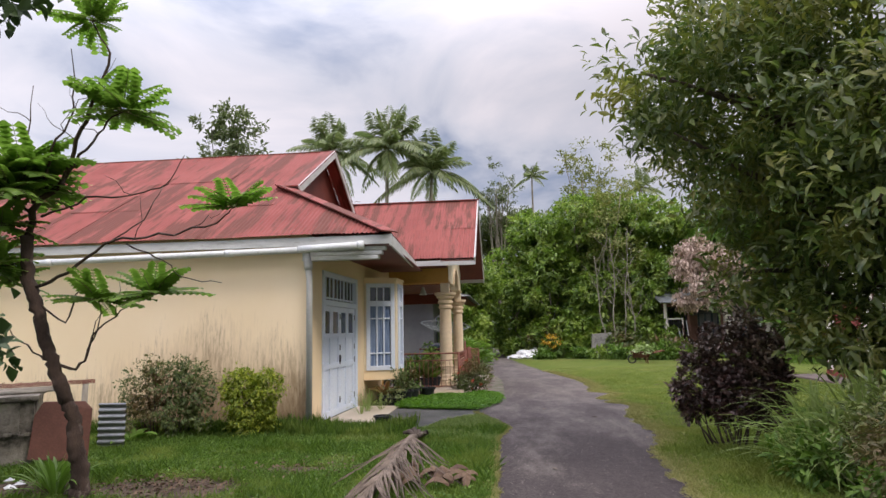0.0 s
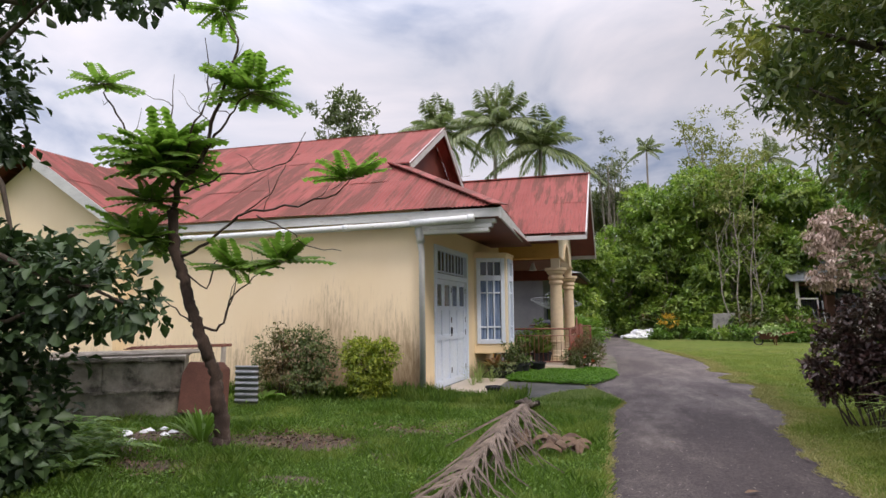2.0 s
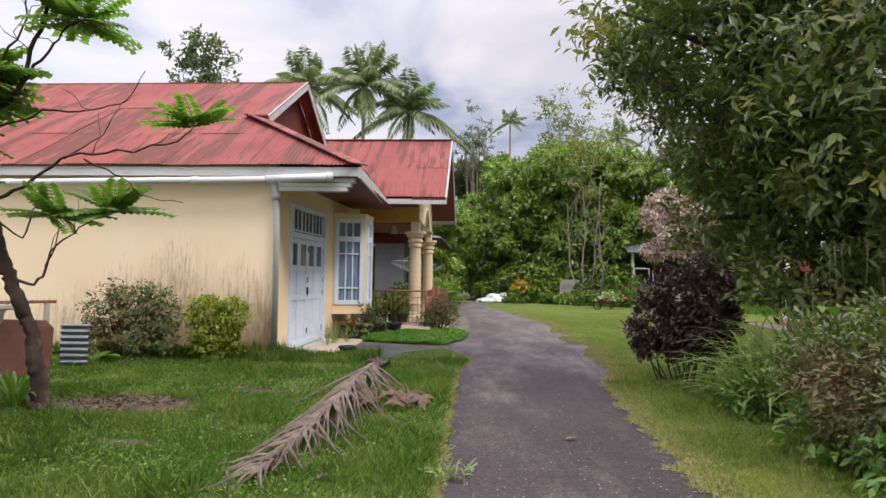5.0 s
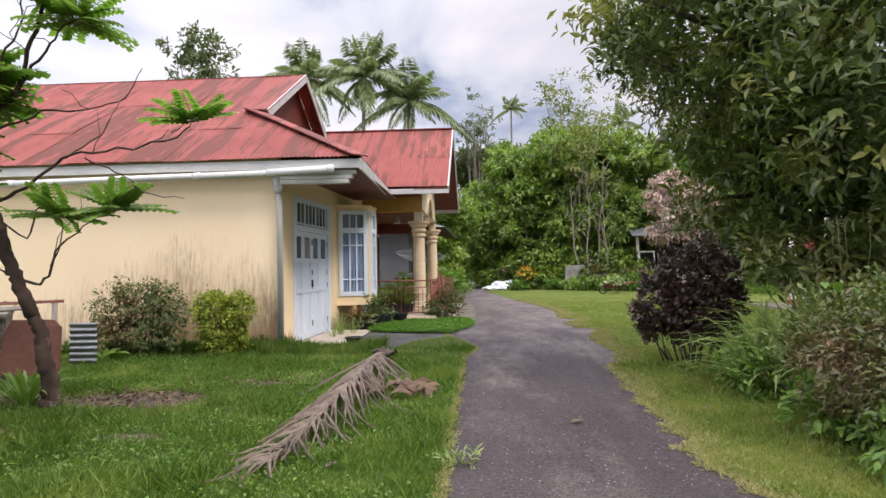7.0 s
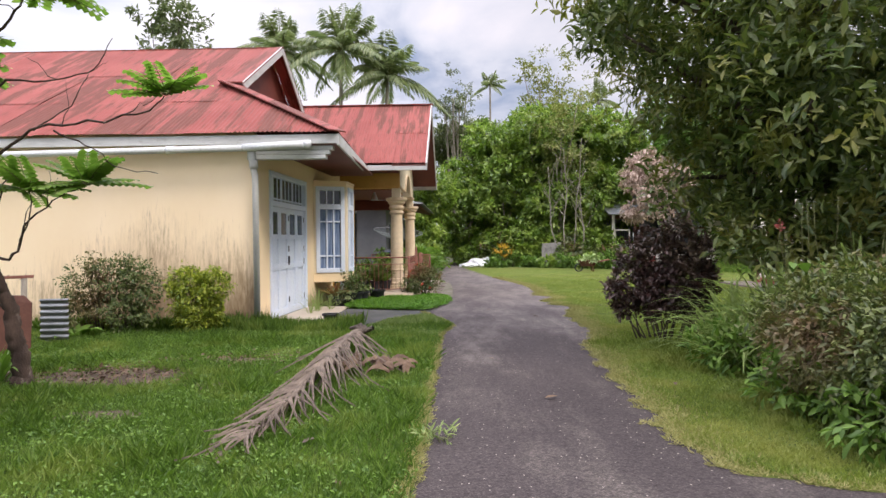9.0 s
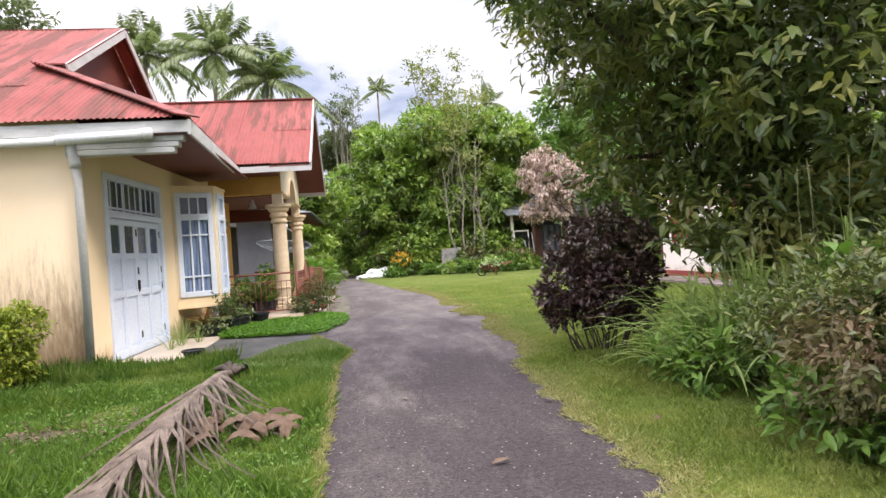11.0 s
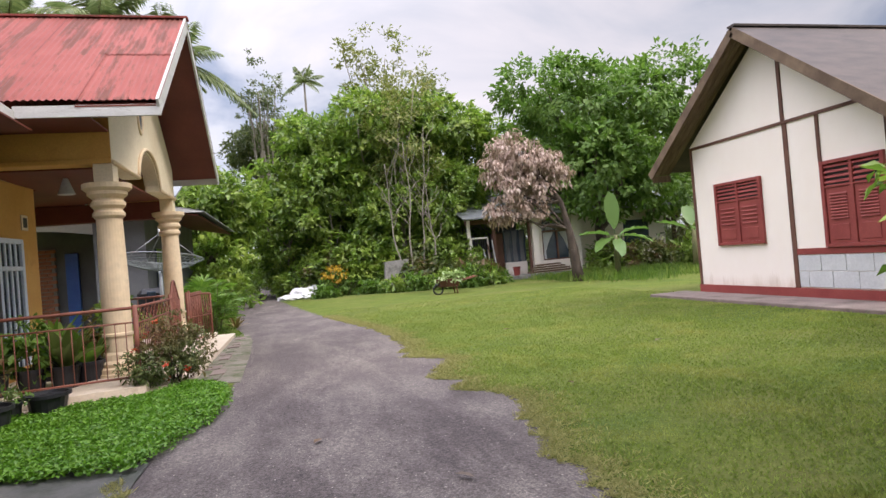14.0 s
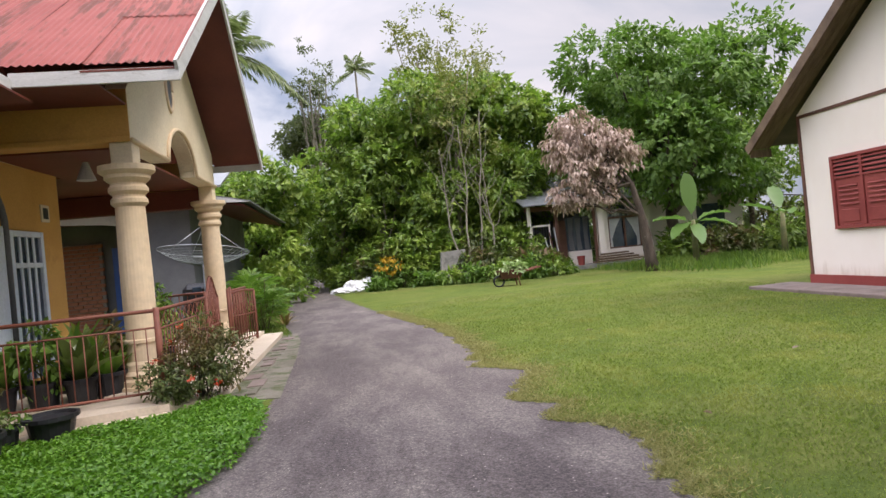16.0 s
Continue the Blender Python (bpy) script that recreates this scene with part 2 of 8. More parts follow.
M_ZINC = surf("grey_zinc", (0.24, 0.255, 0.27), (0.34, 0.355, 0.37), 2.0, 40, 0.45, 0.1, metal=0.6, spots=((0.16, 0.10, 0.07), 4.0, 0.55, 0.75))
M_MESH = surf("dish_mesh", (0.16, 0.18, 0.18), (0.24, 0.26, 0.26), 4.0, 60, 0.5, 0.1, metal=0.4)
M_BLACK = surf("black_plastic", (0.012, 0.012, 0.016), (0.03, 0.03, 0.035), 4.0, 40, 0.45, 0.1)
M_POT_GREEN = surf("green_grey_pot", (0.05, 0.09, 0.075), (0.09, 0.13, 0.11), 4.0, 40, 0.6, 0.2)
M_BARK = surf("grey_brown_bark", (0.055, 0.040, 0.032), (0.115, 0.088, 0.068), 5.0, 50, 0.95, 0.9, stretch=(1, 1, 0.35), spots=((0.26, 0.23, 0.19), 6.0, 0.58, 0.7))
M_BARK_RED = surf("red_brown_bark", (0.035, 0.022, 0.017), (0.085, 0.054, 0.040), 7.0, 60, 0.95, 1.0, stretch=(1, 1, 0.4), spots=((0.17, 0.14, 0.115), 8.0, 0.56, 0.68))
M_BARK_PALE = surf("pale_bark", (0.22, 0.19, 0.15), (0.36, 0.32, 0.27), 5.0, 50, 0.95, 0.6, stretch=(1, 1, 0.35))
M_STEM = surf("green_stem", (0.10, 0.11, 0.04), (0.16, 0.15, 0.06), 5.0, 40, 0.7, 0.2)
M_SHEET_RUST = surf("rusted_sheet", (0.11, 0.045, 0.032), (0.17, 0.07, 0.05), 2.5, 40, 0.8, 0.3)
M_WHITE_BAG = surf("white_plastic_sack", (0.70, 0.70, 0.72), (0.80, 0.80, 0.82), 3.0, 30, 0.5, 0.3)
M_SOIL = surf("bare_soil", (0.055, 0.038, 0.026), (0.11, 0.08, 0.055), 3.0, 40, 1.0, 0.8)
M_DRY = surf("dry_frond", (0.095, 0.070, 0.054), (0.215, 0.165, 0.128), 5.0, 60, 0.85, 0.3, spots=((0.05, 0.037, 0.028), 9.0, 0.52, 0.72))
M_LITTER = surf("dead_leaf", (0.075, 0.042, 0.026), (0.17, 0.11, 0.065), 6.0, 50, 0.8, 0.2)

L_DARK = leaf_mat("dark_glossy_leaf", (0.058, 0.096, 0.024), (0.158, 0.200, 0.052), (0.30, 0.29, 0.074), 0.36, 0.45)
L_LEFT = leaf_mat("thick_dark_leaf", (0.026, 0.052, 0.018), (0.060, 0.102, 0.032), None, 0.52, 0.18)
L_PINNATE = leaf_mat("fresh_pinnate_leaf", (0.135, 0.235, 0.036), (0.235, 0.365, 0.068), None, 0.55, 0.55)
L_TANGLE = leaf_mat("mid_green_leaf", (0.090, 0.158, 0.028), (0.255, 0.365, 0.062), (0.35, 0.43, 0.090), 0.36, 0.45)
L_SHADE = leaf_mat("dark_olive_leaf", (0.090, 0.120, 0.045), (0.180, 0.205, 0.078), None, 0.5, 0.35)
L_OLIVE = leaf_mat("olive_leaf", (0.140, 0.165, 0.045), (0.285, 0.295, 0.090), (0.36, 0.34, 0.12), 0.6, 0.4)
# distance haze put into the leaf colour: paler and greyer than near leaves
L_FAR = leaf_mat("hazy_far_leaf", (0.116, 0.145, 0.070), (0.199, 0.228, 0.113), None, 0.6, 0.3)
# lightened so that the far palms carry distance haze in their colour
L_PALM = leaf_mat("palm_leaflet", (0.165, 0.215, 0.095), (0.320, 0.350, 0.175), None, 0.42, 0.4)
L_BIG = leaf_mat("rounded_crown_leaf", (0.085, 0.165, 0.028), (0.165, 0.275, 0.05), (0.20, 0.30, 0.063), 0.5, 0.42)
L_PURPLE = leaf_mat("purple_black_leaf", (0.027, 0.014, 0.012), (0.072, 0.034, 0.029), (0.105, 0.075, 0.048), 0.38, 0.15)
L_DEAD = leaf_mat("withered_leaf", (0.30, 0.20, 0.16), (0.58, 0.45, 0.39), None, 0.8, 0.25)
L_YELLOW = leaf_mat("yellow_green_leaf", (0.135, 0.195, 0.018), (0.350, 0.385, 0.036), None, 0.5, 0.4)
L_SHRUB = leaf_mat("dull_shrub_leaf", (0.060, 0.095, 0.026), (0.140, 0.170, 0.048), (0.18, 0.105, 0.045), 0.5, 0.3)
L_HEDGE = leaf_mat("hedge_leaf", (0.055, 0.082, 0.022), (0.150, 0.178, 0.046), (0.185, 0.115, 0.058), 0.5, 0.32)
L_COVER = leaf_mat("bright_ground_cover", (0.082, 0.200, 0.016), (0.170, 0.335, 0.030), None, 0.45, 0.4)
L_GRASS = leaf_mat("lush_grass", (0.082, 0.155, 0.022), (0.165, 0.265, 0.036), (0.250, 0.315, 0.066), 0.6, 0.45)
L_LAWN = leaf_mat("mown_grass", (0.150, 0.205, 0.038), (0.275, 0.335, 0.066), (0.33, 0.335, 0.090), 0.6, 0.5)
L_STRAW = leaf_mat("dry_straw", (0.30, 0.28, 0.10), (0.43, 0.39, 0.17), None, 0.8, 0.4)
L_REED = leaf_mat("tall_reed_grass", (0.165, 0.245, 0.065), (0.345, 0.410, 0.145), None, 0.45, 0.45)
L_BANANA = leaf_mat("banana_leaf", (0.113, 0.200, 0.051), (0.158, 0.260, 0.071), None, 0.4, 0.4)
L_FERN = leaf_mat("fern_leaf", (0.079, 0.156, 0.024), (0.173, 0.288, 0.043), None, 0.55, 0.4)
L_RED = leaf_mat("red_flower", (0.50, 0.05, 0.02), (0.62, 0.12, 0.05), None, 0.5, 0.3)
L_ORANGE = leaf_mat("orange_flower", (0.48, 0.27, 0.02), (0.58, 0.38, 0.03), None, 0.5, 0.3)
L_PALE = leaf_mat("pale_variegated_leaf", (0.30, 0.40, 0.17), (0.50, 0.58, 0.33), None, 0.5, 0.35)
L_CROTON = leaf_mat("croton_leaf", (0.113, 0.120, 0.031), (0.339, 0.220, 0.082), (0.294, 0.090, 0.061), 0.4, 0.3)


def ground_mat():
    m, n, l, b = node_mat("grassy_ground")
    co = n.new("ShaderNodeTexCoord").outputs["Object"]
    big = noise_tex(n, l, co, 0.35, detail=4.0)
    mid = noise_tex(n, l, co, 2.2, detail=6.0)
    fine = noise_tex(n, l, co, 45.0, detail=4.0)
    sep = n.new("ShaderNodeSeparateXYZ")
    l.new(co, sep.inputs[0])
    # past y=8 the left ground goes pale too, brightness put into its colour
    past = ramp(n, l, math_node(n, l, "DIVIDE", sep.outputs[1], 20.0), 0.40, 0.50)
    mown_or_lit = ramp(n, l, math_node(n, l, "ADD", math_node(n, l, "MULTIPLY", sep.outputs[0], 0.5), past), 0.3, 0.9)
    lush = blend(n, l, ramp(n, l, mid, 0.35, 0.65), (0.042, 0.075, 0.014), (0.078, 0.135, 0.024))
    short = blend(n, l, ramp(n, l, mid, 0.35, 0.65), (0.098, 0.132, 0.026), (0.146, 0.180, 0.038))
    col = blend(n, l, mown_or_lit, lush, short)
    col = blend(n, l, ramp(n, l, noise_tex(n, l, co, 0.8, detail=5.0), 0.45, 0.75), col, (0.085, 0.13, 0.03))
    col = blend(n, l, ramp(n, l, big, 0.48, 0.72), col, (0.165, 0.165, 0.055))
    tuft = noise_tex(n, l, co, 11.0, detail=8.0, rough=0.78)
    col = blend(n, l, 0.8, col, ramp(n, l, tuft, 0.34, 0.66, (0.60, 0.62, 0.58), (1.25, 1.22, 1.2)), "MULTIPLY")
    col = blend(n, l, 0.55, col, ramp(n, l, fine, 0.3, 0.7, (0.58, 0.58, 0.58), (1, 1, 1)), "MULTIPLY")
    l.new(col, b.inputs["Base Color"])
    b.inputs["Roughness"].default_value = 1.0
    b.inputs["Specular IOR Level"].default_value = 0.1
    bump(n, l, b, math_node(n, l, "ADD", fine, tuft), 0.55, 0.03)
    return m


def asphalt_mat():
    m, n, l, b = node_mat("worn_asphalt")
    co = n.new("ShaderNodeTexCoord").outputs["Object"]
    big = noise_tex(n, l, co, 0.55, (1, 0.6, 1), 3.0)
    grit = noise_tex(n, l, co, 38.0, detail=5.0, rough=0.75)
    vor = n.new("ShaderNodeTexVoronoi")
    vor.inputs["Scale"].default_value = 70.0
    l.new(co, vor.inputs["Vector"])
    chips = n.new("ShaderNodeTexVoronoi")
    chips.inputs["Scale"].default_value = 15.0
    l.new(co, chips.inputs["Vector"])
    col = blend(n, l, ramp(n, l, big, 0.3, 0.7), (0.052, 0.043, 0.044), (0.078, 0.065, 0.065))
    dust = noise_tex(n, l, co, 0.9, (1.4, 0.5, 1), 6.0, 0.7)
    col = blend(n, l, ramp(n, l, dust, 0.5, 0.72), col, (0.118, 0.102, 0.094))
    sep = n.new("ShaderNodeSeparateXYZ")
    l.new(co, sep.inputs[0])
    # paler along y, from about 7 to 14, with an uneven border
    old = math_node(n, l, "ADD", math_node(n, l, "DIVIDE", sep.outputs[1], 20.0), math_node(n, l, "MULTIPLY", math_node(n, l, "SUBTRACT", dust, 0.5), 0.7))
    col = blend(n, l, ramp(n, l, old, 0.36, 0.68), col, blend(n, l, ramp(n, l, dust, 0.42, 0.66), (0.118, 0.100, 0.100), (0.205, 0.180, 0.168)))
    col = blend(n, l, 0.8, col, ramp(n, l, grit, 0.32, 0.68, (0.36, 0.36, 0.36), (1.68, 1.64, 1.58)), "MULTIPLY")
    col = blend(n, l, 0.6, col, ramp(n, l, vor.outputs["Distance"], 0.1, 0.6, (1.3, 1.3, 1.3), (0.5, 0.5, 0.5)), "MULTIPLY")
    col = blend(n, l, ramp(n, l, chips.outputs["Distance"], 0.06, 0.11, (1, 1, 1), (0, 0, 0)), col, (0.36, 0.32, 0.28))
    l.new(col, b.inputs["Base Color"])
    b.inputs["Roughness"].default_value = 0.92
    b.inputs["Specular IOR Level"].default_value = 0.2
    bump(n, l, b, vor.outputs["Distance"], 0.8, 0.008)
    return m


M_GROUND, M_ASPHALT = ground_mat(), asphalt_mat()

# ---- building tools ----
def part(name, bm, material, parent=None, label=""):
    """Links a bmesh as one mesh object under a thing or a part."""
    me = bpy.data.meshes.new(name)
    bm.to_mesh(me)
    bm.free()
    me.materials.append(material)
    ob = new(name, me)
    if parent:
        ob.parent = parent
    if label:
        ob["label"] = label
    return ob


def raw(name, verts, faces, material, parent=None, smooth=False):
    me = bpy.data.meshes.new(name)
    me.from_pydata(verts, [], faces)
    me.materials.append(material)
    if smooth:
        me.polygons.foreach_set("use_smooth", [True] * len(me.polygons))
    ob = new(name, me)
    ob.parent = parent
    return ob


def thing(name, label, category, group=""):
    """An empty at the world's origin that parents the parts of a thing."""
    e = new(name)
    e.empty_display_size = 0.2
    return tagged(e, label, category, group)


def box_bm(x0, x1, y0, y1, z0, z1, bevel=0.0, bm=None):
    bm = bm or bmesh.new()
    g = bmesh.ops.create_cube(bm, size=1.0, matrix=Matrix.Translation(((x0 + x1) / 2, (y0 + y1) / 2, (z0 + z1) / 2)) @ Matrix.Diagonal((x1 - x0, y1 - y0, z1 - z0, 1)))
    if bevel:
        bmesh.ops.bevel(bm, geom=list({e for v in g["verts"] for e in v.link_edges}), offset=bevel, segments=1, affect="EDGES")
    return bm


def box(name, x0, x1, y0, y1, z0, z1, material, parent=None, bevel=0.0, label=""):
    return part(name, box_bm(x0, x1, y0, y1, z0, z1, bevel), material, parent, label)


def bar(name, a, b, w, h, material, parent=None, label="", up=(0, 0, 1)):
    """A straight board from a to b with width w (sideways) and height h."""
    a, b = Vector(a), Vector(b)
    d = (b - a).normalized()
    s = d.cross(Vector(up)).normalized()
    u = s.cross(d)
    bm = bmesh.new()
    ring = []
    for p in (a, b):
        ring.append([bm.verts.new(p + s * sx * w / 2 + u * sz * h / 2) for sx, sz in ((-1, -1), (1, -1), (1, 1), (-1, 1))])
    for i in range(4):
        bm.faces.new((ring[0][i], ring[0][(i + 1) % 4], ring[1][(i + 1) % 4], ring[1][i]))
    bm.faces.new(ring[0][::-1])
    bm.faces.new(ring[1])
    bmesh.ops.recalc_face_normals(bm, faces=bm.faces)
    return part(name, bm, material, parent, label)


def prism(name, pts, thick, material, parent=None, label="", bm=None):
    """A flat polygon pushed along the vector thick."""
    bm = bm or bmesh.new()
    t = Vector(thick)
    a = [bm.verts.new(Vector(p)) for p in pts]
    b = [bm.verts.new(Vector(p) + t) for p in pts]
    n = len(pts)
    bm.faces.new(a[::-1])
    bm.faces.new(b)
    for i in range(n):
        bm.faces.new((a[i], a[(i + 1) % n], b[(i + 1) % n], b[i]))
    bmesh.ops.recalc_face_normals(bm, faces=bm.faces)
    return part(name, bm, material, parent, label)


def lathe(name, prof, centre, material, parent=None, seg=28, label=""):
    """A turned body: prof is a list of (radius, z)."""
    vs, fs = [], []
    for r, z in prof:
        for i in range(seg):
            a = 2 * math.pi * i / seg
            vs.append((centre[0] + r * math.cos(a), centre[1] + r * math.sin(a), centre[2] + z))
    for k in range(len(prof) - 1):
        for i in range(seg):
            j = (i + 1) % seg
            fs.append((k * seg + i, k * seg + j, (k + 1) * seg + j, (k + 1) * seg + i))
    fs.append(tuple(range(seg))[::-1])
    fs.append(tuple((len(prof) - 1) * seg + i for i in range(seg)))
    ob = raw(name, vs, fs, material, parent, smooth=False)
    if label:
        ob["label"] = label
    return ob


def tube_data(paths, seg=7):
    """Vertices and faces of tubes along paths of (point, radius)."""
    vs, fs = [], []
    for path in paths:
        base = len(vs)
        pts = [Vector(p) for p, r in path]
        for i, (p, r) in enumerate(path):
            d = (pts[min(i + 1, len(pts) - 1)] - pts[max(i - 1, 0)]).normalized()
            s = d.cross(Vector((0.31, 0.95, 0.05))).normalized()
            u = s.cross(d)
            for k in range(seg):
                a = 2 * math.pi * k / seg
                vs.append(pts[i] + (s * math.cos(a) + u * math.sin(a)) * r)
        for i in range(len(path) - 1):
            for k in range(seg):
                j = (k + 1) % seg
                fs.append((base + i * seg + k, base + i * seg + j, base + (i + 1) * seg + j, base + (i + 1) * seg + k))
        fs.append(tuple(base + k for k in range(seg))[::-1])
        fs.append(tuple(base + (len(path) - 1) * seg + k for k in range(seg)))
    return vs, fs


def tube(name, path, material, parent=None, seg=7, label=""):
    vs, fs = tube_data([path], seg)
    ob = raw(name, vs, fs, material, parent, smooth=True)
    if label:
        ob["label"] = label
    return ob


def wander(a, b, r0, r1, bend, n, rng):
    """A crooked limb from a to b."""
    a, b = np.array(a, float), np.array(b, float)
    out = []
    off = np.zeros(3)
    for i in range(n + 1):
        f = i / n
        if 0 < i < n:
            off = off * 0.6 + rng.normal(0, bend, 3)
        else:
            off = off * (0 if i == 0 else 0.3)
        out.append((tuple(a + (b - a) * f + off * math.sin(math.pi * min(f + 0.1, 1))), r0 + (r1 - r0) * f))
    return out


def leaf_mesh(name, pos, along, normal, length, width, material, parent=None, fold=0.25, full=True):
    """Many leaves as one mesh: arrays of places, directions, normals and sizes."""
    k = len(pos)
    along = along / np.linalg.norm(along, axis=1, keepdims=True)
    side = np.cross(along, normal)
    side /= np.linalg.norm(side, axis=1, keepdims=True) + 1e-9
    up = np.cross(side, along)
    L, W = np.asarray(length)[:, None], np.asarray(width)[:, None]
    base, tip = pos, pos + along * L - up * L * 0.12
    mid = pos + along * L * 0.5
    right, left = mid + side * W * 0.5 + up * W * fold, mid - side * W * 0.5 + up * W * fold
    if full:
        r2 = pos + along * L * 0.8 + side * W * 0.3 + up * (W * fold * 0.4 - L * 0.05)
        l2 = pos + along * L * 0.8 - side * W * 0.3 + up * (W * fold * 0.4 - L * 0.05)
        vs = np.stack([base, right, r2, tip, l2, left, mid], 1).reshape(-1, 3)
        f = np.array([[0, 1, 6], [6, 1, 2], [6, 2, 3], [6, 3, 4], [6, 4, 5], [0, 6, 5]])
        nv = 7
    else:
        vs = np.stack([base, right, tip, left], 1).reshape(-1, 3)
        f = np.array([[0, 1, 2], [0, 2, 3]])
        nv = 4
    tri = (f[None] + (np.arange(k) * nv)[:, None, None]).reshape(-1, 3)
    me = bpy.data.meshes.new(name)
    me.vertices.add(len(vs))
    me.vertices.foreach_set("co", vs.astype(np.float32).ravel())
    me.loops.add(tri.size)
    me.loops.foreach_set("vertex_index", tri.astype(np.int32).ravel())
    me.polygons.add(len(tri))
    me.polygons.foreach_set("loop_start", np.arange(0, tri.size, 3, dtype=np.int32))
    me.polygons.foreach_set("loop_total", np.full(len(tri), 3, dtype=np.int32))
    me.update(calc_edges=True)
    me.validate()
    me.materials.append(material)
    ob = new(name, me)
    ob.parent = parent
    return ob


def unit(rng, k):
    v = rng.normal(size=(k, 3))
    return v / np.linalg.norm(v, axis=1, keepdims=True)


def crown(name, blobs, count, size, aspect, material, parent, rng, clump=0.35, per=26, shell=0.55, droop=0.25, full=False, tidy=0.55):
    """Leaves in clumps on and inside a few ellipsoids (x, y, z, rx, ry, rz), so that the outline is uneven with gaps."""
    blobs = np.array(blobs, float)
    vol = (blobs[:, 3] * blobs[:, 4] * blobs[:, 5]) ** (2 / 3)
    n_cl = max(4, count // per)
    which = rng.choice(len(blobs), n_cl, p=vol / vol.sum())
    d = unit(rng, n_cl)
    rad = shell + (1.06 - shell) * rng.random(n_cl) ** 0.6
    centre = blobs[which, :3] + d * blobs[which, 3:] * rad[:, None]
    outward = d / blobs[which, 3:]
    outward /= np.linalg.norm(outward, axis=1, keepdims=True)
    idx = np.repeat(np.arange(n_cl), per)
    k = len(idx)
    sz = clump * (0.6 + 0.8 * rng.random(n_cl))[idx]
    pos = centre[idx] + unit(rng, k) * (sz * rng.random(k) ** 0.45)[:, None] * np.array([1, 1, 0.7])
    pos[:, 2] = np.maximum(pos[:, 2], 0.02)
    way = outward[idx] * 0.8 + unit(rng, k) * 0.9 + np.array([0, 0, -droop])
    nor = outward[idx] * (1.05 - tidy) + np.array([0, 0, 0.9]) + unit(rng, k) * tidy
    ln = size * (0.6 + 0.7 * rng.random(k))
    return leaf_mesh(name, pos, way, nor, ln, ln * aspect, material, parent, full=full)

# ---- ground, road ----
def spread(knots, y):
    return float(np.interp(y, [k[0] for k in knots], [k[1] for k in knots]))


ROAD_L = [(-30, 0.9), (0, 0.72), (5, 0.66), (8.9, 0.62), (10.0, 0.8), (10.9, 0.5), (11.9, 0.2), (12.6, 0.2), (14.3, 0.64), (17, 0.56), (20.5, 0.45), (22.8, 0.05), (28, -0.35), (36, -1.0), (60, -3.2), (80, -7.5), (110, -16)]
ROAD_R = [(-30, 12.0), (-4, 9.0), (2.4, 6.0), (2.9, 4.2), (3.16, 3.05), (3.5, 2.6), (4, 2.5), (5, 2.5), (7.9, 2.64), (9.25, 3.02), (11.3, 2.96), (12.0, 3.15), (12.65, 3.3), (13.1, 3.2), (13.36, 2.87), (13.77, 3.13), (14.09, 2.83), (14.6, 3.05), (15.17, 3.32), (15.73, 2.88), (16.94, 3.08), (19.63, 2.95), (23.8, 2.2), (27, 1.75), (34, 0.9), (60, -0.4), (80, -4.5), (110, -13)]


def ragged(y, seed, amp=0.05):
    return amp * (noise.noise((y * 3.1, seed, 0.0)) + 1.0 * noise.noise((y * 9.0, seed + 5, 0.0)) + 0.5 * noise.noise((y * 0.9, seed + 9, 0.0)) + 0.8 * noise.noise((y * 24.0, seed + 3, 0.0)))


ground = raw("ground", [(-900, -700, 0), (900, -700, 0), (900, 900, 0), (-900, 900, 0)], [(0, 1, 2, 3)], M_GROUND)
tagged(ground, "green grassy ground with worn patches", "ground", kind="structure")

rv, rf = [], []
road_ys = list(np.concatenate([np.arange(-30, 0, 1.0), np.arange(0, 30, 0.04), np.arange(30, 112, 1.0)]))
for y in road_ys:
    a, b = spread(ROAD_L, y) + ragged(y, 1.0), spread(ROAD_R, y) + ragged(y, 40.0, 0.12)
    for k in range(7):
        rv.append((a + (b - a) * k / 6, y, 0.003 if k in (0, 6) else 0.014 + 0.006 * math.sin(k)))
for i in range(len(road_ys) - 1):
    for k in range(6):
        rf.append((i * 7 + k, i * 7 + k + 1, i * 7 + k + 8, i * 7 + k + 7))
road = raw("road", rv, rf, M_ASPHALT, smooth=True)
tagged(road, "narrow worn dark grey asphalt lane with ragged edges", "road", kind="structure")

apron = prism("pavement", [(-1.5, 9.9, -0.05), (-0.72, 9.6, -0.05), (-0.1, 11.2, -0.05), (0.3, 11.8, -0.05), (0.3, 12.35, -0.05), (-1.5, 12.6, -0.05)], (0, 0, 0.068), M_APRON)
tagged(apron, "stained grey concrete apron before the garage door", "pavement", kind="structure")

# ---- yellow house ----
def fx(y):
    return -2.525 + 0.0364 * (y - 9.92)


house = thing("house", "yellow plastered house with rusty red corrugated roof", "house")


